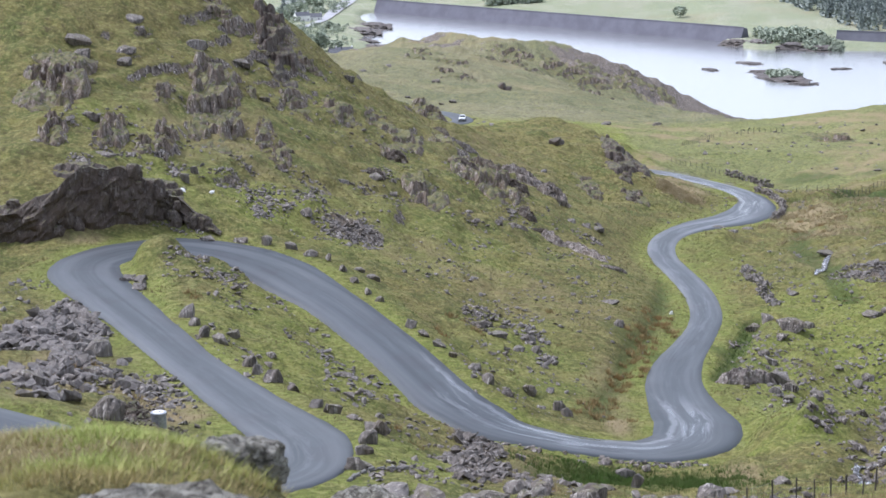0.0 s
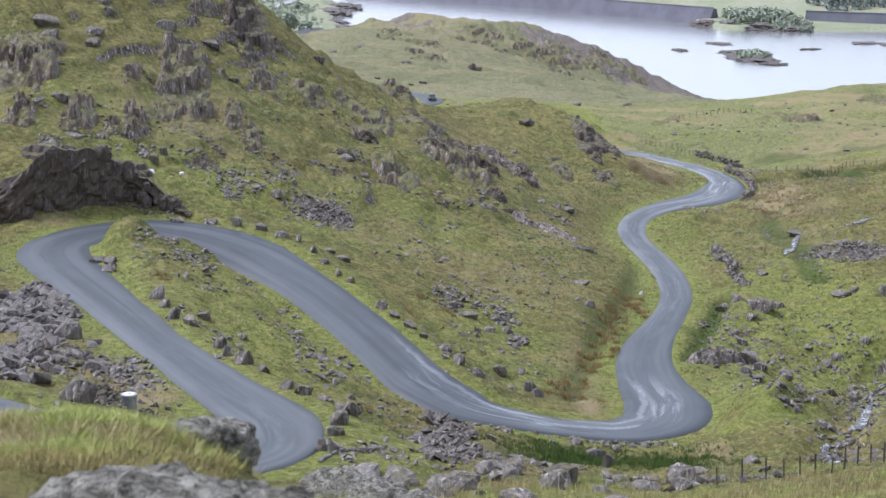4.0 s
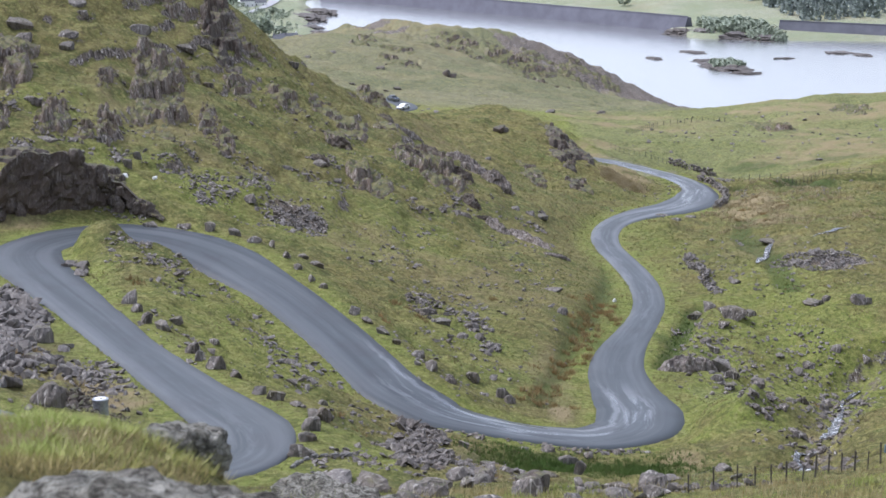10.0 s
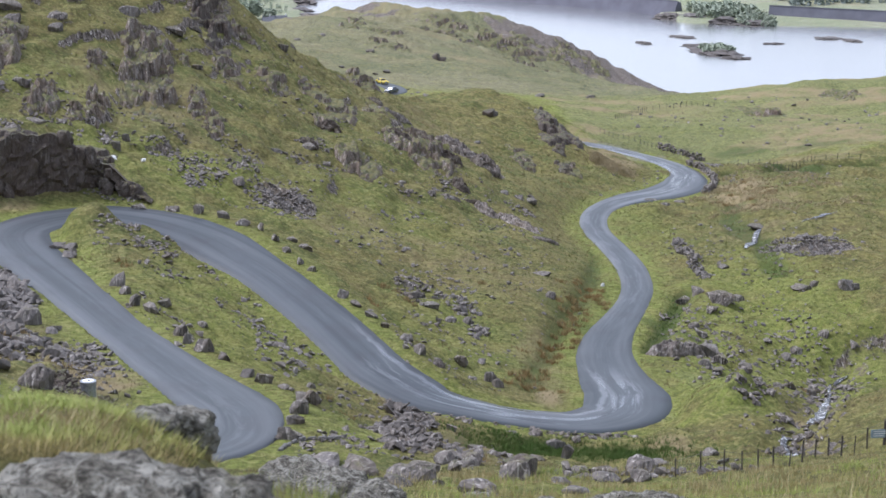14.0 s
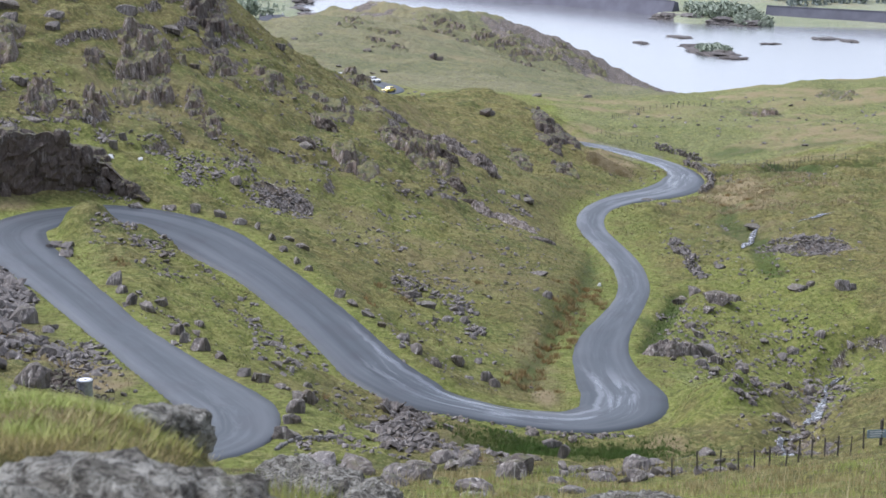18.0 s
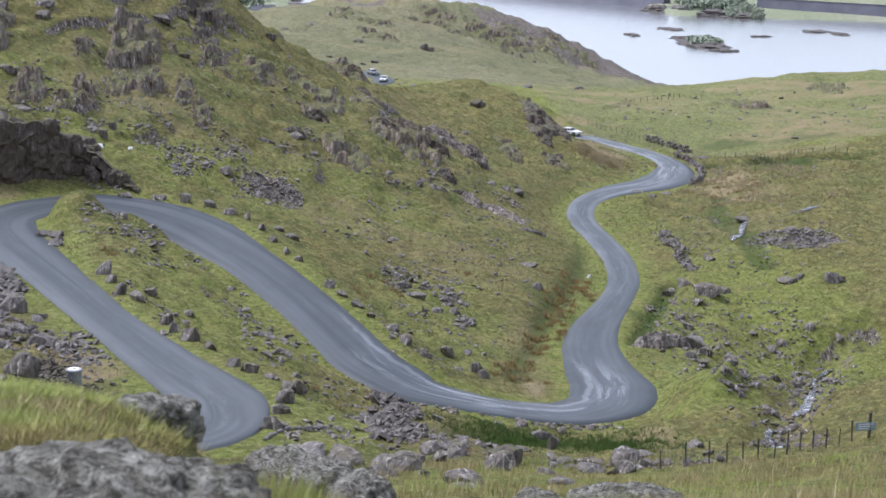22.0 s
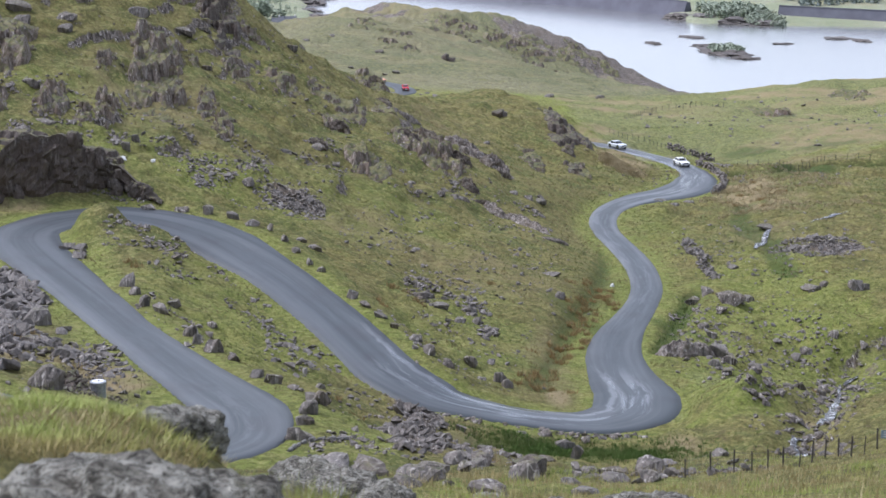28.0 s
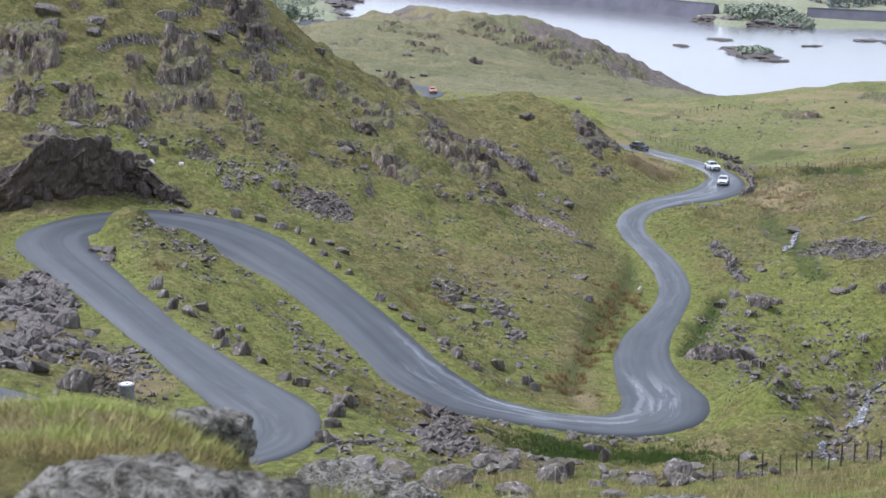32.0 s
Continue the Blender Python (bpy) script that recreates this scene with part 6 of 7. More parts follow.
NEAR_ROCK = make_near_rock()
near_rock(-2.03, 13.9, 0.74, 0.5, 0.46, "lichened rock at the edge of a grassy bank", 3, -0.04)
near_rock(-2.13, 13.6, 0.42, 0.35, 0.24, "pale flat stone in the grassy bank", 5, 0.03)
near_rock(-1.68, 9.8, 1.8, 1.4, 1.25, "large pitted grey rock beside the viewpoint", 7, -0.47)
near_rock(-2.35, 31.5, 1.4, 1.9, 1.5, "rough grey rock rib in the grass", 8, 0.05)
near_rock(-1.5, 29.5, 1.5, 1.7, 1.3, "rough grey rock rib in the grass", 9, -0.12)
near_rock(-0.72, 28.0, 1.1, 1.6, 1.15, "rough grey rock rib in the grass", 14, 0.02)
near_rock(-1.95, 26.6, 0.9, 0.9, 0.7, "low grey rock below the rib", 15, 0.05)
near_rock(-1.2, 25.6, 0.8, 0.8, 0.6, "low grey rock below the rib", 16, 0.0)
near_rock(3.45, 25.2, 1.85, 1.2, 1.0, "humped grey rock in long grass", 10, -0.28)
near_rock(2.0, 25.0, 0.8, 0.7, 0.6, "small grey rock in long grass", 11, -0.02)
near_rock(9.6, 40, 1.7, 1.2, 0.8, "flat pale slab in the turf", 12, -0.2)
near_rock(2.3, 60, 1.9, 1.6, 0.9, "pale sunken slab in long grass", 13, -0.2)


def grass_blades(name, x, y, height, spread, blades, material, label, width=0.02, seed=1, droop=0.6):
    """Tufts of real blades rooted in the turf."""
    rng = np.random.default_rng(seed)
    i, j = np.clip(np.searchsorted(GX, x) - 1, 0, len(GX) - 2), np.clip(np.searchsorted(GY, y) - 1, 0, len(GY) - 2)
    u, v = (x - GX[i]) / (GX[i + 1] - GX[i]), (y - GY[j]) / (GY[j + 1] - GY[j])
    z = (LAND[j, i] * (1 - u) + LAND[j, i + 1] * u) * (1 - v) + (LAND[j + 1, i] * (1 - u) + LAND[j + 1, i + 1] * u) * v
    keep = (VERGE[j, i] > 0.25) & (COVER[j, i, 0] < 0.45)
    x, y, z, height = x[keep], y[keep], z[keep], height[keep]
    x, y, z, h = (np.repeat(a, blades) for a in (x, y, z, height))
    n = len(x)
    a, b = rng.uniform(0, 6.283, n), rng.uniform(0, 6.283, n)
    r = rng.uniform(0, 1, n) * spread * h
    h = h * rng.uniform(0.55, 1.15, n)
    bx, by = x + r * np.cos(a), y + r * np.sin(a)
    w = width * rng.uniform(0.6, 1.5, n) * np.maximum(1, np.hypot(x, y) / 60)
    lean = h * rng.uniform(0.15, droop, n)
    verts = np.empty((n, 3, 3), np.float32)
    verts[:, 0] = np.stack([bx - w * np.cos(b), by - w * np.sin(b), z - 0.03], 1)
    verts[:, 1] = np.stack([bx + w * np.cos(b), by + w * np.sin(b), z - 0.03], 1)
    verts[:, 2] = np.stack([bx + lean * np.cos(a), by + lean * np.sin(a), z + h], 1)
    tagged(new(name, sheet(name, verts.reshape(-1, 3), np.arange(n * 3).reshape(-1, 3), material)), label, "grass", kind="stuff")


def scatter(rng, n, x0, x1, y0, y1):
    return rng.uniform(x0, x1, n), rng.uniform(y0, y1, n)


def sow():
    rng = np.random.default_rng(5)
    # the bank close by
    x, y = scatter(rng, 22000, -7.5, -1.75, 11.2, 16.2)
    k = fractal(x, y, 0.9, 3, 7) + 0.22 * (y - 12.9) > rng.normal(0, 0.22, len(x))
    grass_blades("grass", x[k], y[k], rng.uniform(0.04, 0.11, k.sum()), 0.6, 4, NEAR_GRASS, "long green grass on the near bank", 0.0045, 2, 1.8)
    grass_blades("moor_grass", x[~k], y[~k], rng.uniform(0.04, 0.1, (~k).sum()), 0.6, 4, NEAR_STRAW, "straw-coloured grass on the near bank", 0.0045, 3, 1.8)
    x, y = scatter(rng, 22000, -1.2, 9.0, 9.0, 24.0)
    k = fractal(x, y, 1.6, 3, 21) > 0.0
    grass_blades("grass", x[k], y[k], rng.uniform(0.1, 0.3, k.sum()), 0.5, 3, NEAR_GRASS, "long green grass below the viewpoint", 0.006, 22)
    grass_blades("moor_grass", x[~k], y[~k], rng.uniform(0.1, 0.32, (~k).sum()), 0.5, 3, NEAR_STRAW, "bleached grass below the viewpoint", 0.006, 23)
    x, y = np.repeat(rng.uniform(-3.2, 0.2, 45), 60), np.repeat(rng.uniform(24.5, 33, 45), 60)
    grass_blades("tussocks", x + rng.normal(0, 0.16, len(x)), y + rng.normal(0, 0.2, len(x)), rng.uniform(0.2, 0.5, len(x)), 0.5, 2, TAWNY, "rusty tussocks among the rock ribs", 0.008, 24)
    # the slope below
    x, y = scatter(rng, 34000, -22, 26, 18, 88)
    h = rng.uniform(0.14, 0.34, len(x)) * (0.6 + 0.8 * (fractal(x, y, 6, 3, 9) > 0.0))
    k = fractal(x, y, 3.0, 3, 17) > -0.08
    grass_blades("grass", x[~k], y[~k], h[~k], 0.5, 3, NEAR_GRASS, "rough green grass on the slope", 0.012, 4)
    grass_blades("moor_grass", x[k], y[k], h[k] * 1.15, 0.5, 3, NEAR_STRAW, "bleached moor grass on the slope", 0.012, 6)
    # round the road and on the hillside
    x, y = scatter(rng, 85000, -58, 64, 88, 235)
    straw = COVER[np.clip(np.searchsorted(GY, y), 0, len(GY) - 1), np.clip(np.searchsorted(GX, x), 0, len(GX) - 1), 2]
    lush = COVER[np.clip(np.searchsorted(GY, y), 0, len(GY) - 1), np.clip(np.searchsorted(GX, x), 0, len(GX) - 1), 1]
    h = rng.uniform(0.06, 0.17, len(x))
    f = fractal(x, y, 5, 4, 19)
    k = (straw > 0.35) & (rng.random(len(x)) < 0.75) | (f > 0.38)
    m = ~k & (lush > 0.75)
    grass_blades("moor_grass", x[k], y[k], h[k] * 1.7, 0.6, 3, STRAW, "tawny moor grass beside the road", 0.011, 8)
    grass_blades("rushes", x[m], y[m], h[m] * 2.0, 0.4, 4, RUSH, "dark green rushes in a wet hollow", 0.011, 9)
    g = ~k & ~m
    grass_blades("grass", x[g], y[g], h[g], 0.7, 3, GRASS, "short grazed turf beside the road", 0.011, 10)
    # rushes in the wet hollow below the bend, and tawny tussocks
    grass_blades("rushes", 13.2 + rng.normal(0, 4.6, 5000), 144.8 + rng.normal(0, 2.3, 5000), rng.uniform(0.2, 0.5, 5000), 0.5, 4, RUSH, "dark green rushes in the hollow below the bend", 0.012, 14)
    x, y = scatter(rng, 1700, -55, 62, 95, 330)
    straw = COVER[np.clip(np.searchsorted(GY, y), 0, len(GY) - 1), np.clip(np.searchsorted(GX, x), 0, len(GX) - 1), 2]
    k = (fractal(x, y, 22, 3, 31) + straw > 0.42) & (np.abs(y - 147) > 8) & ((y < 212) | (straw > 0.45))
    x, y = np.repeat(x[k], 16), np.repeat(y[k], 16)
    x, y = x + rng.normal(0, 0.28, len(x)), y + rng.normal(0, 0.28, len(x))
    grass_blades("tussocks", x, y, rng.uniform(0.25, 0.6, len(x)), 0.7, 3, TAWNY, "tawny tussocks of moor grass", 0.014, 15)
    y = np.repeat(rng.uniform(172, 226, 70), 18)
    x = 10.9 + (y - 171.8) * 0.21 + np.repeat(rng.normal(0, 1.3, 70), 18) + rng.normal(0, 0.25, len(y))
    grass_blades("tussocks", x, y + rng.normal(0, 0.25, len(y)), rng.uniform(0.3, 0.7, len(y)), 0.6, 3, TAWNY, "tawny tussocks along the drain", 0.014, 18)
    x, y = scatter(rng, 2600, 46, 74, 282, 338)
    k = fractal(x, y, 6, 3, 35) > -0.05
    grass_blades("moor_grass", x[k], y[k], rng.uniform(0.35, 0.8, k.sum()) * 0.8, 0.8, 5, PALE_STRAW, "bleached tussocks on the bank beyond the far bend", 0.014, 16)
    k = rng.uniform(0, 1, 1500)
    grass_blades("moor_grass", 32.9 + 6.8 * k + rng.normal(0, 0.7, 1500), 337.5 - 6.5 * k + rng.normal(0, 1.6, 1500), rng.uniform(0.2, 0.45, 1500), 0.8, 5, PALE_STRAW, "bleached tussocks on the slope inside the far bend", 0.014, 26)
    x, y = scatter(rng, 52000, -105, 120, 235, 430)
    h = rng.uniform(0.12, 0.36, len(x)) * (1 - 0.7 * step(y, 320, 400))
    k = fractal(x, y, 9, 4, 29) > 0.16
    grass_blades("moor_grass", x[k], y[k], h[k], 0.8, 3, STRAW, "tawny moor grass on the hillside", 0.012, 11)
    grass_blades("grass", x[~k], y[~k], h[~k], 0.8, 3, GRASS, "short turf on the hillside", 0.012, 12)


sow()


# ---- fences, drum, sign, stream ----
def fence(points, spacing, tall, thick, label, wires=3):
    p = spline(np.array([(x, y, 0, 0) for x, y in points], float), spacing)[:, :2]
    rnd = random.Random(int(p[0, 0] * 10))
    ob = thing("fence", (*p[0], ground_at(*p[0])), label, "fence", "wire fences on the moor")
    o = ob.matrix_world.translation
    tops = []
    for x, y in p:
        z = ground_at(x, y)
        t, lx, ly = tall * rnd.uniform(0.85, 1.1), rnd.uniform(-0.06, 0.06), rnd.uniform(-0.06, 0.06)
        a = Vector((x, y, z - 0.25)) - o
        b = Vector((x + lx, y + ly, z + t)) - o
        part("post", strut(a, b, thick * rnd.uniform(0.8, 1.2), 6), POST, ob)
        tops.append((a, b))
    for k in range(wires):
        f = 0.35 + 0.55 * k / max(1, wires - 1)
        line = [a.lerp(b, f) for a, b in tops]
        bm = loft([[p + Vector((0, 0, 0.009)), p + Vector((0.006, 0.006, -0.006)), p + Vector((-0.006, -0.006, -0.006))] for p in line])
        part("wire", bm, WIRE, ob)


fence([(12.3, 80.5), (14.6, 80.4), (16.5, 81.8), (18.4, 83.6), (20.9, 86.0), (23.4, 88.0), (25.6, 88.9), (28.0, 89.5)], 0.97, 1.1, 0.042, "weathered post and wire fence on rough pasture")
fence([(41.7, 412.9), (45.7, 410.0), (50.6, 407.3), (55.1, 401.5), (58.5, 397.6), (63.1, 390.3)], 1.15, 1.25, 0.055, "dark post and wire fence beside the far road", 2)
fence([(49.8, 454.9), (61.0, 480.4), (70.7, 483.2), (80.5, 486.8)], 1.7, 1.3, 0.07, "post fence crossing the moor", 2)
fence([(60.1, 343.9), (67.3, 338.3), (80.2, 357.1), (88.8, 354.6)], 1.9, 1.2, 0.06, "old post fence along a ditch", 2)


def marker_drum(x, y):
    ob = thing("marker_drum", (x, y, ground_at(x, y) + 0.2), "galvanised steel drum with a white lid on the bank", "drum")
    part("shell", drum(0.49, -0.5, 1.1, 20, bevel=0.03), GALVANISED, ob)
    part("rim", drum(0.52, 1.02, 1.12, 20), GALVANISED, ob)
    lid = part("lid", drum(0.36, 1.12, 1.15, 20), WHITE_PAINT, ob, "white painted lid")
    part("mark", drum(0.09, 1.15, 1.165, 10, (0.05, 0.0)), DARK_TRIM, lid)


def notice(x, y):
    z = ground_at(x, y)
    ob = thing("sign", (x, y, z), "small blue notice board on a dark post by the fence", "sign", turn=8)
    part("post", drum(0.09, -0.3, 1.45, 8, (0.25, 0.05)), POST, ob)
    board = part("board", block(-0.55, 0.55, -0.03, 0.0, 0.5, 0.95, 0.01), SIGN_BLUE, ob)
    for k in range(3):
        part("text_line", block(-0.42, 0.4 - 0.13 * k, -0.036, -0.031, 0.83 - 0.12 * k, 0.87 - 0.12 * k), WHITE_PAINT, board)


def drain_kerb(points, tall):
    """A low curved course of stones beside the near bend."""
    p = spline(np.array([(x, y, 0, 0) for x, y in points], float), 0.55)[:, :2]
    ob = thing("drain_kerb", (*p[0], ground_at(*p[0])), "low curved kerb of grey stones by the near bend", "kerb")
    o = ob.matrix_world.translation
    rnd = random.Random(3)
    for (x, y), (u, v) in zip(p, p[1:]):
        s = part("stone", block(-0.285, 0.285, -0.12, 0.12, -0.3, tall * rnd.uniform(0.85, 1.15), 0.05), KERB, ob)
        s.matrix_local = pose((x + u) / 2 - o.x, (y + v) / 2 - o.y, ground_at((x + u) / 2, (y + v) / 2) - o.z, rnd.uniform(-4, 4), rnd.uniform(-4, 4), math.degrees(math.atan2(v - y, u - x)))


def stone_wall(points, tall, wide, label):
    """A tumbled dry stone wall: rough blocks in two or three uneven courses."""
    p = spline(np.array([(x, y, 0, 0) for x, y in points], float), 0.8)[:, :2]
    ob = thing("stone_wall", (*p[0], ground_at(*p[0])), label, "stone wall", "dry stone walls on the moor")
    o = ob.matrix_world.translation
    rnd = random.Random(int(p[0, 0] * 7))
    for i, (x, y) in enumerate(p):
        height = tall * (0.55 + 0.6 * lattice(i // 3, 5, 8))
        level = -0.15
        while level < height:
            w, h = wide * rnd.uniform(0.7, 1.35), rnd.uniform(0.35, 0.6)
            c = new("stone", STONES[rnd.randrange(18)])
            c.parent = ob
            px, py = x + rnd.gauss(0, 0.2), y + rnd.gauss(0, 0.2)
            c.matrix_local = Matrix.LocRotScale((px - o.x, py - o.y, ground_at(px, py) - o.z + level + h / 2), Euler((rnd.uniform(-0.3, 0.3), rnd.uniform(-0.3, 0.3), rnd.uniform(0, 6.3))), (w, w * rnd.uniform(0.6, 0.9), h * 1.25))
            level += h * 0.9


def beside_road(s0, s1, gap, count):
    """Points along the outer (left-hand) verge of the road."""
    out = []
    for q in np.linspace(s0, s1, count):
        x0, y0, x1, y1 = (float(np.interp(q + d, LENGTH, LINE[:, k])) for d in (-1, 1) for k in (0, 1))
        r = float(np.interp(q, LENGTH, LINE[:, 3])) / 2 + gap
        n = math.hypot(x1 - x0, y1 - y0)
        out.append(((x0 + x1) / 2 - (y1 - y0) / n * r, (y0 + y1) / 2 + (x1 - x0) / n * r))
    return out


def brook(name, points, wide, label):
    """Water that tumbles over stones, as a rough ribbon."""
    p = spline(np.array([(x, y, 0, w) for x, y, w in points], float), 0.5)
    tan = np.gradient(p[:, :2], axis=0)
    tan /= np.hypot(*tan.T)[:, None] + 1e-6
    off = np.array([-1, -0.5, 0, 0.5, 1])
    v = np.empty((len(p), 5, 3))
    for k, o in enumerate(off):
        w = p[:, 3] / 2 * wide * (1 + 0.4 * fractal(np.arange(len(p)) * 0.5, np.full(len(p), o * 3.0), 2.0, 2, 33))
        v[:, k, 0], v[:, k, 1] = p[:, 0] + tan[:, 1] * o * w, p[:, 1] - tan[:, 0] * o * w
        v[:, k, 2] = np.array([ground_at(a, b) for a, b in zip(v[:, k, 0], v[:, k, 1])]) + 0.16 + 0.06 * (1 - o * o)
    tagged(new(name, sheet(name, v.reshape(-1, 3), grid_faces(len(p), 5), FOAM)), label, "stream", kind="structure")


stone_wall([(54.6, 403.2), (57.0, 400.8), (59.4, 397.6), (61.2, 394.4), (63.0, 391.2)], 1.1, 1.0, "tumbled dry stone wall beside the far road")
stone_wall(beside_road(583, 614, 1.3, 7), 0.95, 0.95, "tumbled dry stone wall round the far bend")
marker_drum(-21.1, 108.5)
notice(23.9, 87.4)
brook("stream", [(49.4, 196.5, 0.2), (48.1, 194.4, 0.5), (47.2, 193.7, 0.3), (46.1, 191.4, 0.2), (43.8, 181.6, 0.35), (41.5, 173.8, 0.7), (38.1, 160.8, 0.7), (37.0, 158.7, 0.6), (36.1, 156.5, 0.4)], 1.3, "white stream tumbling over stones")
brook("stream", [(34.4, 149.9, 0.3), (33.5, 148.1, 0.6), (32.4, 148.4, 0.5), (31.7, 146.8, 0.4), (32.0, 144.4, 0.7), (31.2, 142.2, 0.4)], 1.5, "white stream spreading over stones")
brook("waterfall", [(51.3, 263.5, 0.8), (50.1, 260.0, 1.0), (48.6, 255.6, 1.1), (46.9, 250.3, 0.5)], 1.0, "small white waterfall below a slab")
brook("stream", [(64.7, 270.7, 0.3), (62.6, 269.8, 1.0), (60.4, 267.0, 0.4), (57.6, 264.0, 0.2)], 1.0, "glint of the stream higher up")
boulder(51.3, 265.5, 3.2, 0.7, "flat slab above the waterfall", group="boulders in the pasture", sink=0.1)
boulder(12.8, 350.5, 2.6, 2.4, "dark shrub-covered boulder on the hill", group="boulders on the moor")
boulder(6.6, 640.8, 3.4, 2.2, "large dark split boulder on the far moor", group="boulders on the moor")
boulder(4.2, 641.3, 3.4, 3.2, "large dark split boulder on the far moor", group="boulders on the moor")
boulder(-3.0, 491.5, 1.4, 0.5, "grey rock on the far moor", group="rocks on the far moor")
boulder(-4.2, 501.5, 1.4, 0.5, "grey rock on the far moor", group="rocks on the far moor")
boulder(0.7, 369.5, 1.4, 0.5, "grey rock on the far moor", group="rocks on the far moor")
boulder(-1.4, 494.4, 1.5, 0.6, "grey rock on the far moor", group="rocks on the far moor")
boulder(-15.5, 575.8, 2.2, 0.9, "grey rock on the far moor", group="rocks on the far moor")
boulder(-11.8, 579.0, 3.0, 1.2, "grey rock on the far moor", group="rocks on the far moor")
boulder(-26.8, 583.0, 2.2, 0.9, "grey rock on the far moor", group="rocks on the far moor")
boulder(-47.0, 659.7, 3.0, 1.2, "grey rock on the far moor", group="rocks on the far moor")
boulder(-38.2, 671.4, 3.0, 1.2, "grey rock on the far moor", group="rocks on the far moor")
boulder(-19.0, 635.5, 3.0, 1.2, "grey rock on the far moor", group="rocks on the far moor")
boulder(33.5, 508.5, 3.0, 1.2, "grey rock on the far moor", group="rocks on the far moor")
boulder(49.2, 519.3, 3.0, 1.2, "grey rock on the far moor", group="rocks on the far moor")
boulder(71.5, 842.6, 3.0, 1.2, "grey rock on the far moor", group="rocks on the far moor")
drain_kerb([(-8.2, 98.7), (-7.7, 100.6), (-6.8, 101.9), (-5.6, 102.5), (-4.9, 103.1)], 0.2)


# ---- the lake shore ----
def dam(a, b, tall):
    """A long dark dam with a parapet and a sloping face."""
    a, b = Vector((*a, -4)), Vector((*b, -4))
    ob = thing("dam", a, "long dark stone dam across the lake", "dam")
    d = b - a
    n = Vector((d.y, -d.x, 0)).normalized()
    n = n if n.y < 0 else -n
    rings = []
    for k in range(25):
        c = d * (k / 24)
        rings.append([c + n * 9, c + n * 2 + Vector((0, 0, tall + 4)), c - n * 3 + Vector((0, 0, tall + 4)), c - n * 9])
    part("wall", loft(rings), DAM_STONE, ob)
    part("parapet", loft([[c + n * 2.2 + Vector((0, 0, tall + 4)), c + n * 2.2 + Vector((0, 0, tall + 5.4)), c + n * 1.2 + Vector((0, 0, tall + 5.4)), c + n * 1.2 + Vector((0, 0, tall + 4))] for c in (d * 0, d)]), DAM_STONE, ob)


def hump_shape(seed):
    """A low uneven back of rock."""
    bm = bmesh.new()
    bmesh.ops.create_icosphere(bm, subdivisions=4, radius=0.5)
    for v in bm.verts:
        v.co *= 1 + 0.55 * noise.fractal(v.co * 3 + Vector((seed * 5.3, 0, 0)), 0.8, 2.1, 5)
    return arrays(bm)


HUMPS = [sheet("islet", *hump_shape(40 + k), ISLET_ROCK, False) for k in range(4)]


def islet(x, y, wide, deep, tall, label="low dark rock islet in the lake"):
    ob = new("islet", HUMPS[int(abs(x)) % 4])
    ob.matrix_world = Matrix.LocRotScale((x, y, 0), Euler((0, 0, 0.3)), (wide, deep, tall))
    tagged(ob, label, "islet", "islets in the lake")


def clump_mesh(kind, material, pointed, seed):
    """A crown of many small leaf sprays about one metre high."""
    rnd = random.Random(seed)
    vs, fs = [], []
    for k in range(170):
        h = rnd.random()
        if pointed:
            r = (1 - h) * 0.34 * rnd.uniform(0.5, 1.1)
        else:
            r = 0.5 * math.sqrt(max(0.02, 1 - (2 * h - 0.9) ** 2 / 1.3)) * rnd.uniform(0.55, 1.08)
        a = rnd.uniform(0, 6.283)
        c = Vector((r * math.cos(a), r * math.sin(a), h))
        s = rnd.uniform(0.07, 0.15)
        e = Euler((rnd.uniform(-1.2, 1.2), rnd.uniform(-1.2, 1.2), rnd.uniform(0, 6.28)))
        n = len(vs)
        for dx, dy in ((-1, -0.6), (1, -0.7), (0.8, 0.8), (-0.7, 0.7)):
            q = Vector((dx * s, dy * s, rnd.uniform(-0.3, 0.3) * s))
            q.rotate(e)
            vs.append(c + q)
        fs.append((n, n + 1, n + 2, n + 3))
    return sheet(kind, [v[:] for v in vs], fs, material, False)


CROWNS = [clump_mesh("crown", HAZED_LEAF, False, k) for k in range(4)]
SPIRES = [clump_mesh("crown", HAZED_NEEDLE, True, 10 + k) for k in range(3)]


def tree(x, y, tall, wide, label="dark green broadleaved tree by the lake", conifer=False):
    z = max(0, ground_at(x, y))
    rnd = random.Random(int(x * 7 + y))
    ob = thing("tree", (x, y, z), label, "tree", "trees by the lake", rnd.uniform(0, 360))
    part("trunk", drum(tall * 0.03, -0.5, tall * 0.55, 7, top=tall * 0.012), BARK, ob)
    for k in range(3):
        a = rnd.uniform(0, 6.28)
        part("limb", strut((0, 0, tall * (0.25 + 0.1 * k)), (math.cos(a) * wide * 0.3, math.sin(a) * wide * 0.3, tall * (0.45 + 0.12 * k)), tall * 0.01), BARK, ob)
    c = new("crown", rnd.choice(SPIRES if conifer else CROWNS))
    c.parent = ob
    c.matrix_local = Matrix.LocRotScale((0, 0, tall * (0.08 if conifer else 0.2)), None, (wide * (1.4 if conifer else 1), wide * (1.4 if conifer else 1), tall * (0.92 if conifer else 0.8)))


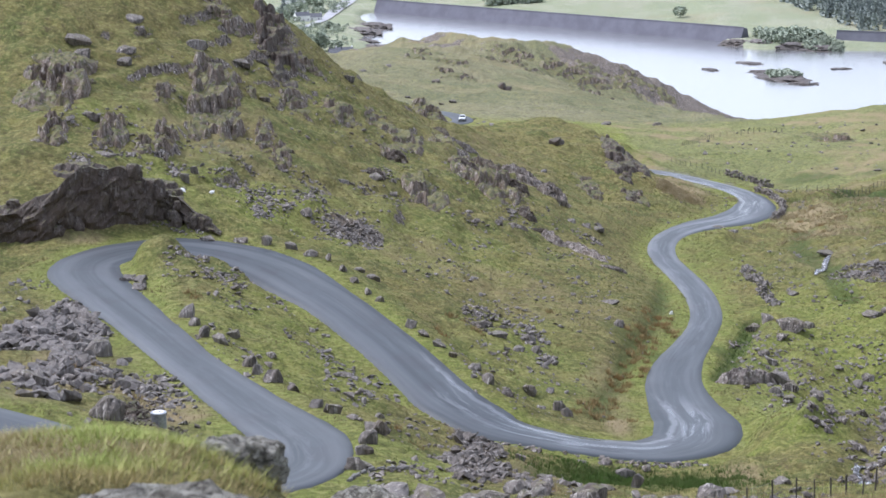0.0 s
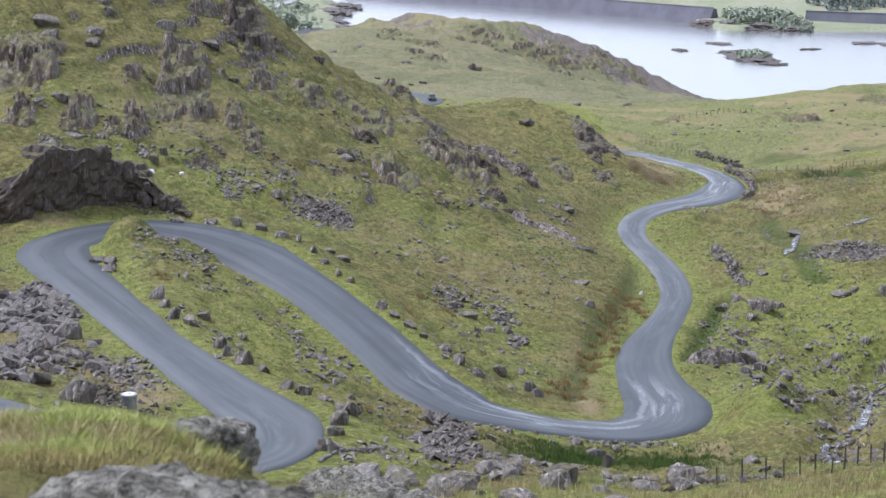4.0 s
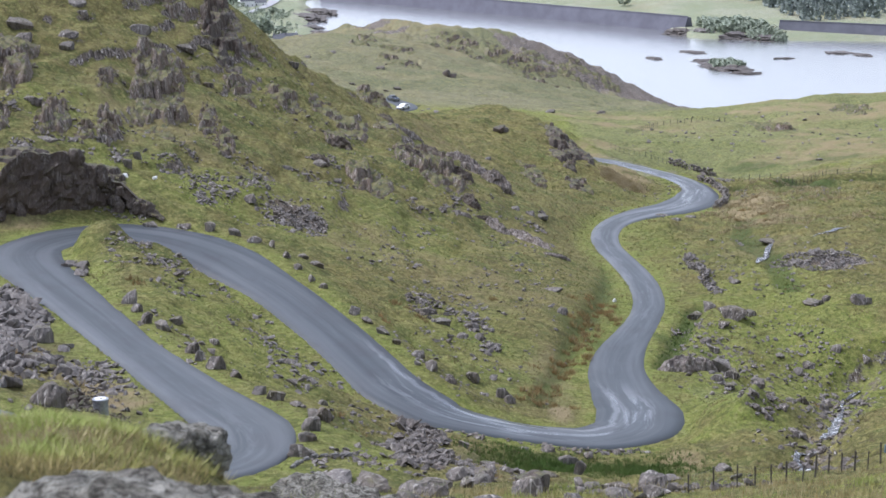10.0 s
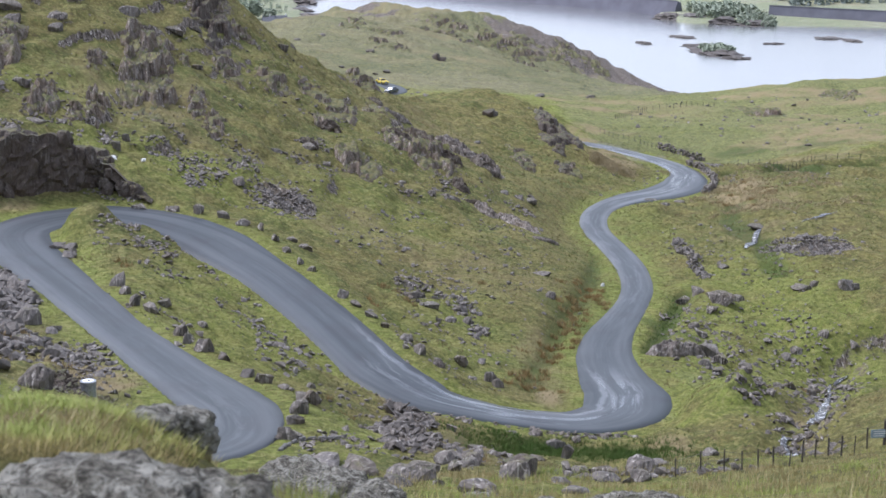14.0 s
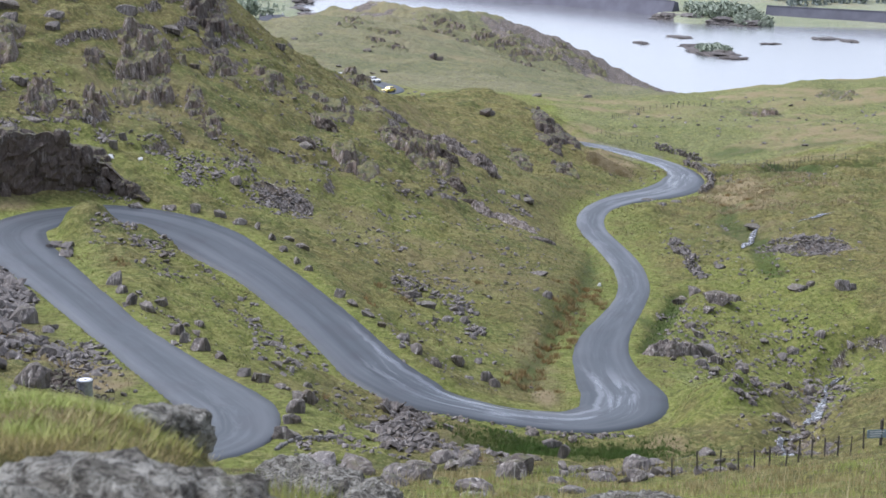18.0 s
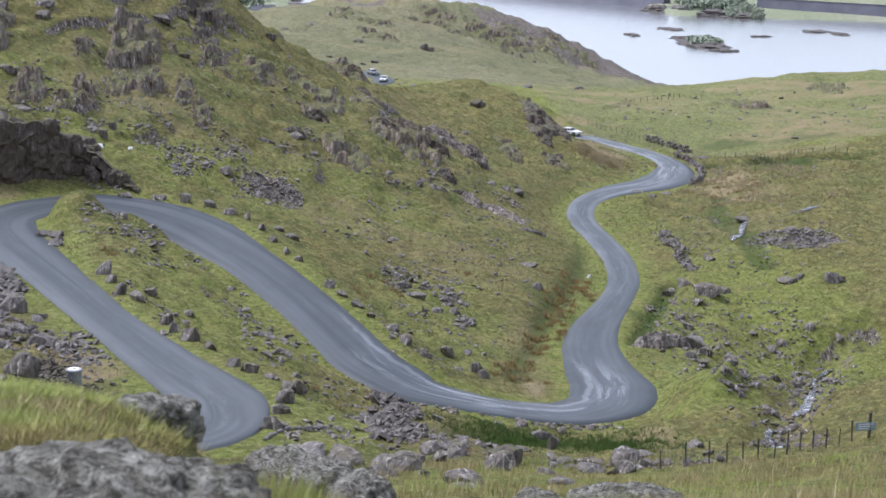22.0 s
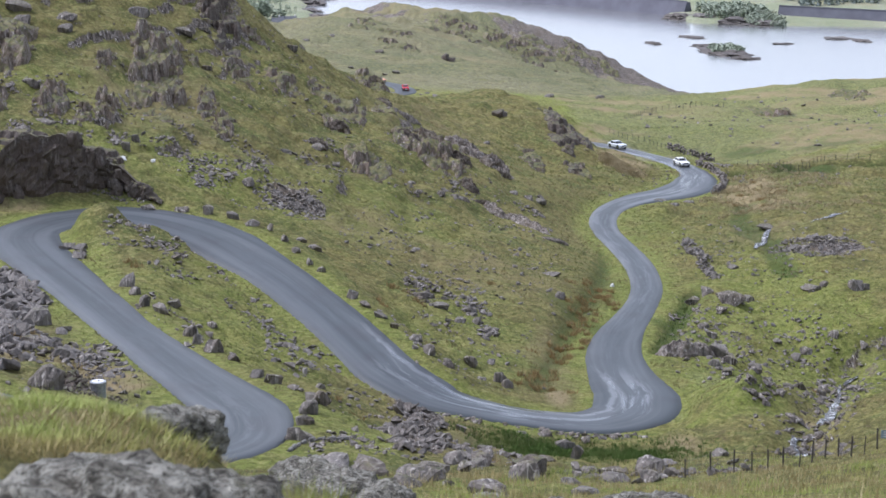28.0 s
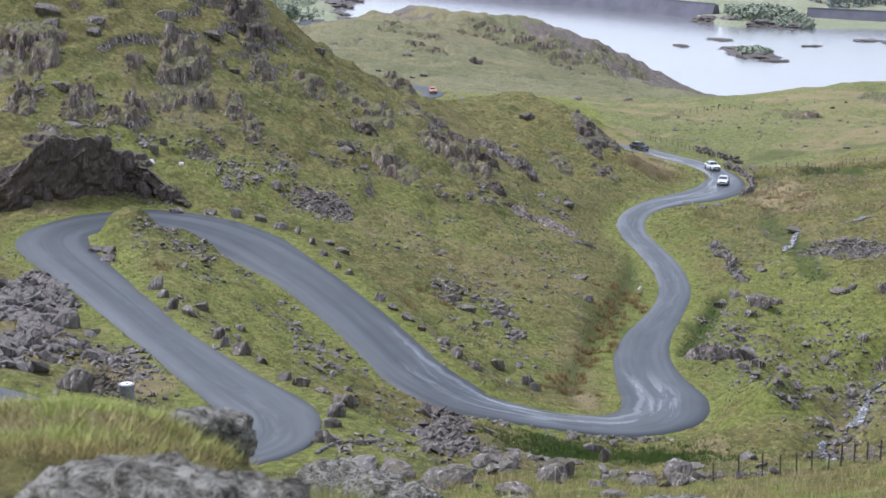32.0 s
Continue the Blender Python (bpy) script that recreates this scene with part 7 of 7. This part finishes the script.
def wood(name, x, y, wide, deep, turn, count, tall, label, conifer):
    """A far wood, as one mass of single crowns."""
    rnd = random.Random(int(x + y))
    src = []
    for me in (SPIRES if conifer else CROWNS):
        co = np.empty(len(me.vertices) * 3, np.float32)
        me.vertices.foreach_get("co", co)
        src.append(co.reshape(-1, 3)[: 4 * 70])
    vs, n, a = [], 0, radians(turn)
    for k in range(count):
        u, v = rnd.uniform(-0.5, 0.5) * wide, rnd.uniform(-0.5, 0.5) * deep
        px, py = x + u * math.cos(a) - v * math.sin(a), y + u * math.sin(a) + v * math.cos(a)
        h = tall * rnd.uniform(0.6, 1.15)
        w = h * (0.9 if conifer else 1.25)
        vs.append(rnd.choice(src) * (w, w, h) + (px, py, max(ground_at(px, py), 0) - 0.05 * h))
        n += 1
    v = np.vstack(vs)
    tagged(new(name, sheet(name, v, np.arange(len(v)).reshape(-1, 4), HAZED_NEEDLE if conifer else HAZED_LEAF, False)), label, "wood", kind="stuff")


def house(x, y, turn, long, deep, tall, label, wall=None, roof=None):
    ob = thing("house", (x, y, ground_at(x, y)), label, "house", "houses by the lake", turn)
    l, d = long / 2, deep / 2
    w = part("wall", block(-l, l, -d, d, -1, tall), wall or WHITEWASH, ob)
    bm = loft([[(k, -d - 0.3, tall - 0.1), (k, 0, tall + deep * 0.42), (k, d + 0.3, tall - 0.1), (k, d + 0.3, tall - 0.25), (k, 0, tall + deep * 0.42 - 0.2), (k, -d - 0.3, tall - 0.25)] for k in (-l - 0.3, l + 0.3)])
    r = part("roof", bm, roof or SLATE_ROOF, ob)
    for k in (-l + 0.001, l - 0.001):
        part("gable", loft([[(k, -d, tall), (k, 0, tall + deep * 0.4), (k, d, tall)], [(k * 0.96, -d, tall), (k * 0.96, 0, tall + deep * 0.4), (k * 0.96, d, tall)]]), wall or WHITEWASH, ob)
    for k in (-l + 0.8, l - 0.8):
        part("chimney", block(k - 0.5, k + 0.5, -0.5, 0.5, tall, tall + deep * 0.42 + 1.2), wall or WHITEWASH, r)
    for k in range(3):
        c = -l + long * (k + 0.5) / 3
        win = part("window", block(c - 0.6, c + 0.6, -d - 0.05, -d + 0.02, 0.9, 2.2), WINDOW, ob)
        part("sill", block(c - 0.7, c + 0.7, -d - 0.12, -d - 0.05, 0.78, 0.9), WHITE_PAINT, win)
    part("door", block(-0.5, 0.5, -d - 0.06, -d - 0.001, 0, 2.05), DARK_TRIM, ob)


def lane(points, label):
    p = spline(np.array([(x, y, 0, w) for x, y, w in points], float), 6)
    tan = np.gradient(p[:, :2], axis=0)
    tan /= np.hypot(*tan.T)[:, None]
    v = np.empty((len(p), 3, 3))
    for k, o in enumerate((-1, 0, 1)):
        v[:, k, 0], v[:, k, 1] = p[:, 0] + tan[:, 1] * o * p[:, 3] / 2, p[:, 1] - tan[:, 0] * o * p[:, 3] / 2
    v[..., 2] = np.array([max(ground_at(a, b), 0) for a, b in p[:, :2]])[:, None] + 0.9
    tagged(new("lane", sheet("lane", v.reshape(-1, 3), grid_faces(len(p), 3), LANE)), label, "lane", kind="structure")


dam((-132, 2126), (246, 1722), 14.0)
dam((331, 1705), (448, 1649), 12.5)
islet(228, 1462, 24, 26, 3.0)
islet(235, 1413, 28, 60, 6.0)
islet(224, 1532, 18, 26, 2.5)
islet(244, 1378, 22, 18, 2.5)
islet(184, 1480, 10, 19, 3.0)
islet(293, 1487, 17, 12, 1.8)
islet(350, 1535, 26, 22, 2.4)
islet(367, 1515, 12, 20, 3.0)
wood("shrubs", 235, 1421, 22, 26, 0, 60, 6, "green scrub on the islet", False)
islet(236, 1698, 27, 30, 10.5, "rocky grey shore below the scrub")
islet(256, 1687, 33, 30, 12.1, "rocky grey shore below the scrub")
islet(282, 1665, 38, 30, 10.3, "rocky grey shore below the scrub")
islet(308, 1649, 37, 30, 8.5, "rocky grey shore below the scrub")
wood("scrub", 288, 1705, 58, 60, 0, 90, 9, "green scrub on the far shore, paled for haze", False)
wood("scrub", 268, 1716, 26, 60, 0, 40, 8, "green scrub on the far shore, paled for haze", False)
wood("scrub", 309, 1663, 32, 60, 0, 40, 6, "green scrub on the far shore, paled for haze", False)
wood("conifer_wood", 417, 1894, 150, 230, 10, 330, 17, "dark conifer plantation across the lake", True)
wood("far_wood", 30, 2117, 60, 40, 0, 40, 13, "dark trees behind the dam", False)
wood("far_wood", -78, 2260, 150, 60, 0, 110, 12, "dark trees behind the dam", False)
house(-128, 1567, 20, 16, 8, 4.5, "whitewashed lakeside cottage with a slate roof")
house(-135, 1562, 10, 12, 8, 3.5, "grey stone outhouse beside the cottage", DAM_STONE)
house(-202, 1923, 30, 16, 9, 6, "white gabled house among trees")
house(-193, 1940, 10, 22, 9, 3.5, "low white building beside the lane")
house(-235, 2166, 0, 26, 10, 5, "long pale building by the village lane")
islet(-128, 1832, 34, 60, 12, "brown rocky point on the lake shore")
islet(-120, 1905, 30, 60, 10, "brown rocky point on the lake shore")
islet(-122, 1735, 26, 34, 6, "brown rocky point on the lake shore")
islet(-112, 1700, 30, 16, 2.5, "pale shingle spit at the lake shore")
wood("scrub", -165, 1700, 70, 60, 0, 45, 4, "green scrub behind the lake shore", False)
wood("scrub", -178, 1810, 60, 140, 0, 60, 4.5, "green scrub behind the lake shore", False)
wood("far_wood", -235, 1960, 70, 160, 0, 60, 7, "dark trees round the lakeside houses", False)
wood("far_wood", -200, 2110, 60, 160, 0, 45, 7, "dark trees round the lakeside houses", False)
lane([(-207, 1697, 7), (-200, 1786, 7), (-188, 1864, 8), (-180, 1946, 10), (-179, 2046, 14), (-178, 2151, 18), (-171, 2269, 18)], "pale lane running down to the village")
tree(-163, 1588, 12, 16)
tree(-159, 1609, 14, 18)
tree(-152, 1601, 17, 14)
tree(-182, 1667, 9, 14)
tree(-194, 1678, 9, 12)
tree(-140, 1614, 9, 14)
tree(-217, 1934, 16, 14)
tree(-227, 1969, 20, 10, "dark conifer by the village lane", True)
tree(-228, 2078, 20, 10, "dark conifer by the village lane", True)
tree(-201, 2089, 13, 14)
tree(-213, 2136, 13, 14)
tree(-216, 2015, 13, 13)
tree(-166, 1842, 7, 10)
tree(204, 1915, 11, 14)
tree(429, 1895, 11, 12)


# ---- cars ----
def car_body(stations):
    """Rings along the car: x, half width, sill and shoulder heights."""
    return loft([[(x, -w * 0.94, lo), (x, -w, lo + 0.12), (x, -w, hi - 0.14), (x, -w * 0.9, hi), (x, w * 0.9, hi), (x, w, hi - 0.14), (x, w, lo + 0.12), (x, w * 0.94, lo)] for x, w, lo, hi in stations])


def car(label, colour, boxy=False, roof_colour=None):
    """A small older saloon or coupe, nose towards +x, standing on its wheels."""
    paint = plain("car_paint", colour, 0.14, 0, 0.6, 0.04)
    roof = paint if roof_colour is None else plain("roof_paint", roof_colour, 0.3, 0, 0.6, 0.04)
    ob = thing("car", (0, 0, 0), label, "car", "cars driving up the pass")
    w, top = 0.83, 1.36 if boxy else 1.3
    part("body", car_body([(-2.12, 0.66, 0.42, 0.74), (-2.02, 0.78, 0.3, 0.86), (-1.3, w, 0.24, 0.9), (0.6, w, 0.22, 0.9), (1.5, w * 0.98, 0.24, 0.86), (2.0, 0.76, 0.32, 0.78), (2.12, 0.64, 0.42, 0.68)]), paint, ob)
    back, front = (-1.55, 0.75) if boxy else (-1.7, 0.65)
    part("windows", loft([[(x, -hw, 0.86), (x + sx, -hw * 0.82, top - 0.05), (x + sx, hw * 0.82, top - 0.05), (x, hw, 0.86)] for x, sx, hw in ((back, 0.45 if boxy else 0.75, 0.74), (-0.5, 0, 0.76), (0.0, 0, 0.76), (front, -0.55, 0.74))]), GLASS, ob, "dark car windows")
    rb, rf = back + (0.42 if boxy else 0.7), front - 0.5
    part("roof", loft([[(x, -hw, top - 0.07), (x, -hw * 0.8, top), (x, hw * 0.8, top), (x, hw, top - 0.07)] for x, hw in ((rb, 0.6), (-0.3, 0.65), (rf, 0.6))]), roof, ob)
    for s in (-1, 1):
        part("pillar", strut((front - 0.02, s * 0.73, 0.87), (rf, s * 0.6, top - 0.06), 0.035), paint, ob)
        part("pillar", strut((-0.3, s * 0.755, 0.87), (-0.3, s * 0.635, top - 0.06), 0.04), paint, ob)
        part("pillar", strut((back + 0.03, s * 0.73, 0.87), (rb, s * 0.6, top - 0.06), 0.06), paint, ob)
        part("headlight", drum(0.11, 0, 0.06, 12, (0, 0)), LAMP, ob).matrix_local = pose(2.05, s * 0.55, 0.62, 0, 90, 0)
        part("tail_light", block(-2.12, -2.06, s * 0.58 - 0.1, s * 0.58 + 0.1, 0.58, 0.72, 0.01), RED_LAMP, ob)
        part("mirror", block(0.42, 0.5, s * 0.86 - 0.06, s * 0.86 + 0.06, 0.9, 1.0, 0.01), DARK_TRIM, ob)
        for x in (-1.27, 1.3):
            wheel = new("wheel")
            wheel.parent = ob
            wheel.matrix_local = pose(x, s * 0.77, 0.31)
            part("tyre", drum(0.31, -0.09, 0.09, 18, axis="y"), RUBBER, wheel)
            part("rim", drum(0.19, -0.1, 0.1, 12, axis="y"), CHROME, wheel)
    for side in (-1, 1):
        part("sill", block(-1.0, 1.0, side * 0.8 - 0.03, side * 0.8 + 0.03, 0.2, 0.33, 0.01), DARK_TRIM, ob)
        part("side_trim", block(-1.9, 1.9, side * 0.835 - 0.012, side * 0.835 + 0.012, 0.56, 0.6), CHROME, ob)
        for x in (-1.27, 1.3):
            part("wheel_arch", drum(0.4, -0.02, 0.02, 18, axis="y"), DARK_TRIM, ob).matrix_local = pose(x, side * 0.825, 0.36)
    part("bumper", block(2.06, 2.16, -0.72, 0.72, 0.4, 0.5, 0.02), CHROME, ob)
    part("bumper", block(-2.17, -2.08, -0.72, 0.72, 0.42, 0.52, 0.02), CHROME, ob)
    part("grille", block(2.06, 2.13, -0.42, 0.42, 0.5, 0.7, 0.01), DARK_TRIM, ob)
    ob.scale = (1.15, 1.15, 1.15)
    part("number_plate", block(2.155, 2.17, -0.26, 0.26, 0.38, 0.48), WHITE_PAINT, ob)
    return ob


CARS = []


def drives(ob, *stops):
    """The car passes these points: seconds, and metres along the road."""
    CARS.append((ob, stops))


drives(car("white older coupe driving up the wet road", (0.78, 0.79, 0.8)), (0, 400), (20.6, 544), (21.8, 549), (23, 554.6), (24.5, 561.6), (25.5, 567.3), (27.5, 581), (28.7, 586), (29.9, 593), (31.1, 598.3), (32, 603.3))
drives(car("pale silver-white older saloon driving up the pass", (0.68, 0.72, 0.75)), (0, 364.3), (0.8, 366.8), (1.6, 369.8), (2.5, 376), (25.8, 546), (27.5, 555), (28.7, 560.7), (29.9, 568.7), (31.1, 578), (32, 584.8))
drives(car("black saloon with shining windows on the wet road", (0.012, 0.013, 0.018), True), (0, 330), (2, 346.5), (3.2, 355.5), (4.5, 364), (5.8, 369), (7, 376), (29.9, 546), (31.1, 551.9), (32, 555.3))
drives(car("white boxy hatchback on the far bend", (0.78, 0.78, 0.77), True), (0, 312), (5.5, 344), (6.5, 350), (7.5, 355), (8.5, 362.6), (9.5, 367), (10.5, 370), (11.5, 376), (32, 520))
drives(car("dark slate-blue saloon on the far bend", (0.03, 0.045, 0.065), True), (0, 285), (9, 345), (10, 349), (11, 355), (12, 362), (13, 365.5), (14, 369), (15, 375), (32, 492))
drives(car("bright yellow small car on the far bend", (0.72, 0.55, 0.06), True), (0, 252), (13, 341), (13.5, 345), (14, 348.5), (15.2, 356), (16.5, 364.5), (17.5, 367.5), (18.5, 370.5), (19.5, 377), (32, 465))
drives(car("white saloon following the queue of cars", (0.77, 0.77, 0.78)), (0, 235), (17.5, 344), (18.5, 347), (19.5, 352), (20.5, 358.4), (21.5, 364), (22.5, 366.2), (23.5, 368.7), (24.5, 373), (32, 424))
drives(car("silver-grey saloon with a pale roof on the far bend", (0.2, 0.22, 0.24), True, (0.6, 0.62, 0.64)), (0, 222), (20.6, 345), (21.5, 348.1), (22.5, 353.5), (23.5, 360), (24.5, 364), (25.5, 366), (26.6, 370), (28, 378), (32, 406))
drives(car("red saloon on the far bend", (0.5, 0.015, 0.03)), (0, 200), (24.6, 344), (25.5, 347.5), (26.5, 354), (27.5, 360), (28.7, 363.8), (29.6, 367.4), (30.4, 369.6), (31.2, 372), (32, 378))
drives(car("orange saloon following the red one", (0.7, 0.3, 0.17)), (0, 185), (28.6, 344.5), (29.6, 347.6), (30.4, 351), (31.1, 355.4), (32, 361))


def on_road(s):
    """The pose of a car whose middle has come s metres along the road."""
    p = [np.array([np.interp(s + d, LENGTH, LINE[:, k]) for k in range(3)]) for d in (-1.3, 1.3)]
    d = p[1] - p[0]
    x, y, z = (p[0] + p[1]) / 2
    return pose(x, y, z + 0.055, 0, -math.degrees(math.atan2(d[2], math.hypot(d[0], d[1]))), math.degrees(math.atan2(d[1], d[0])))


def progress(t, stops):
    """How far the car has come: smooth between the stops, never back."""
    ts, ss = np.array(stops, float).T
    v = np.diff(ss) / np.diff(ts)
    m = np.concatenate([[v[0]], 2 * v[:-1] * v[1:] / (v[:-1] + v[1:]), [v[-1]]])
    i = int(np.clip(np.searchsorted(ts, t, "right") - 1, 0, len(v) - 1))
    h = ts[i + 1] - ts[i]
    k = (t - ts[i]) / h
    return (2 * k ** 3 - 3 * k ** 2 + 1) * ss[i] + (k ** 3 - 2 * k ** 2 + k) * h * m[i] + (3 * k ** 2 - 2 * k ** 3) * ss[i + 1] + (k ** 3 - k ** 2) * h * m[i + 1]


def motions():
    for ob, stops in CARS:
        walk(ob, [(k * 0.5, on_road(progress(k * 0.5, stops))) for k in range(65)])
        # the wheels roll as far as the car has come
        turns = [(k * 0.08, math.degrees((progress(k * 0.08, stops) - stops[0][1]) / 0.357)) for k in range(401)]
        for wheel in [c for c in ob.children if c.name.startswith("wheel")]:
            at = wheel.location.copy()
            walk(wheel, [(t, pose(*at, 0, a, 0)) for t, a in turns])

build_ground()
build_road()
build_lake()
motions()
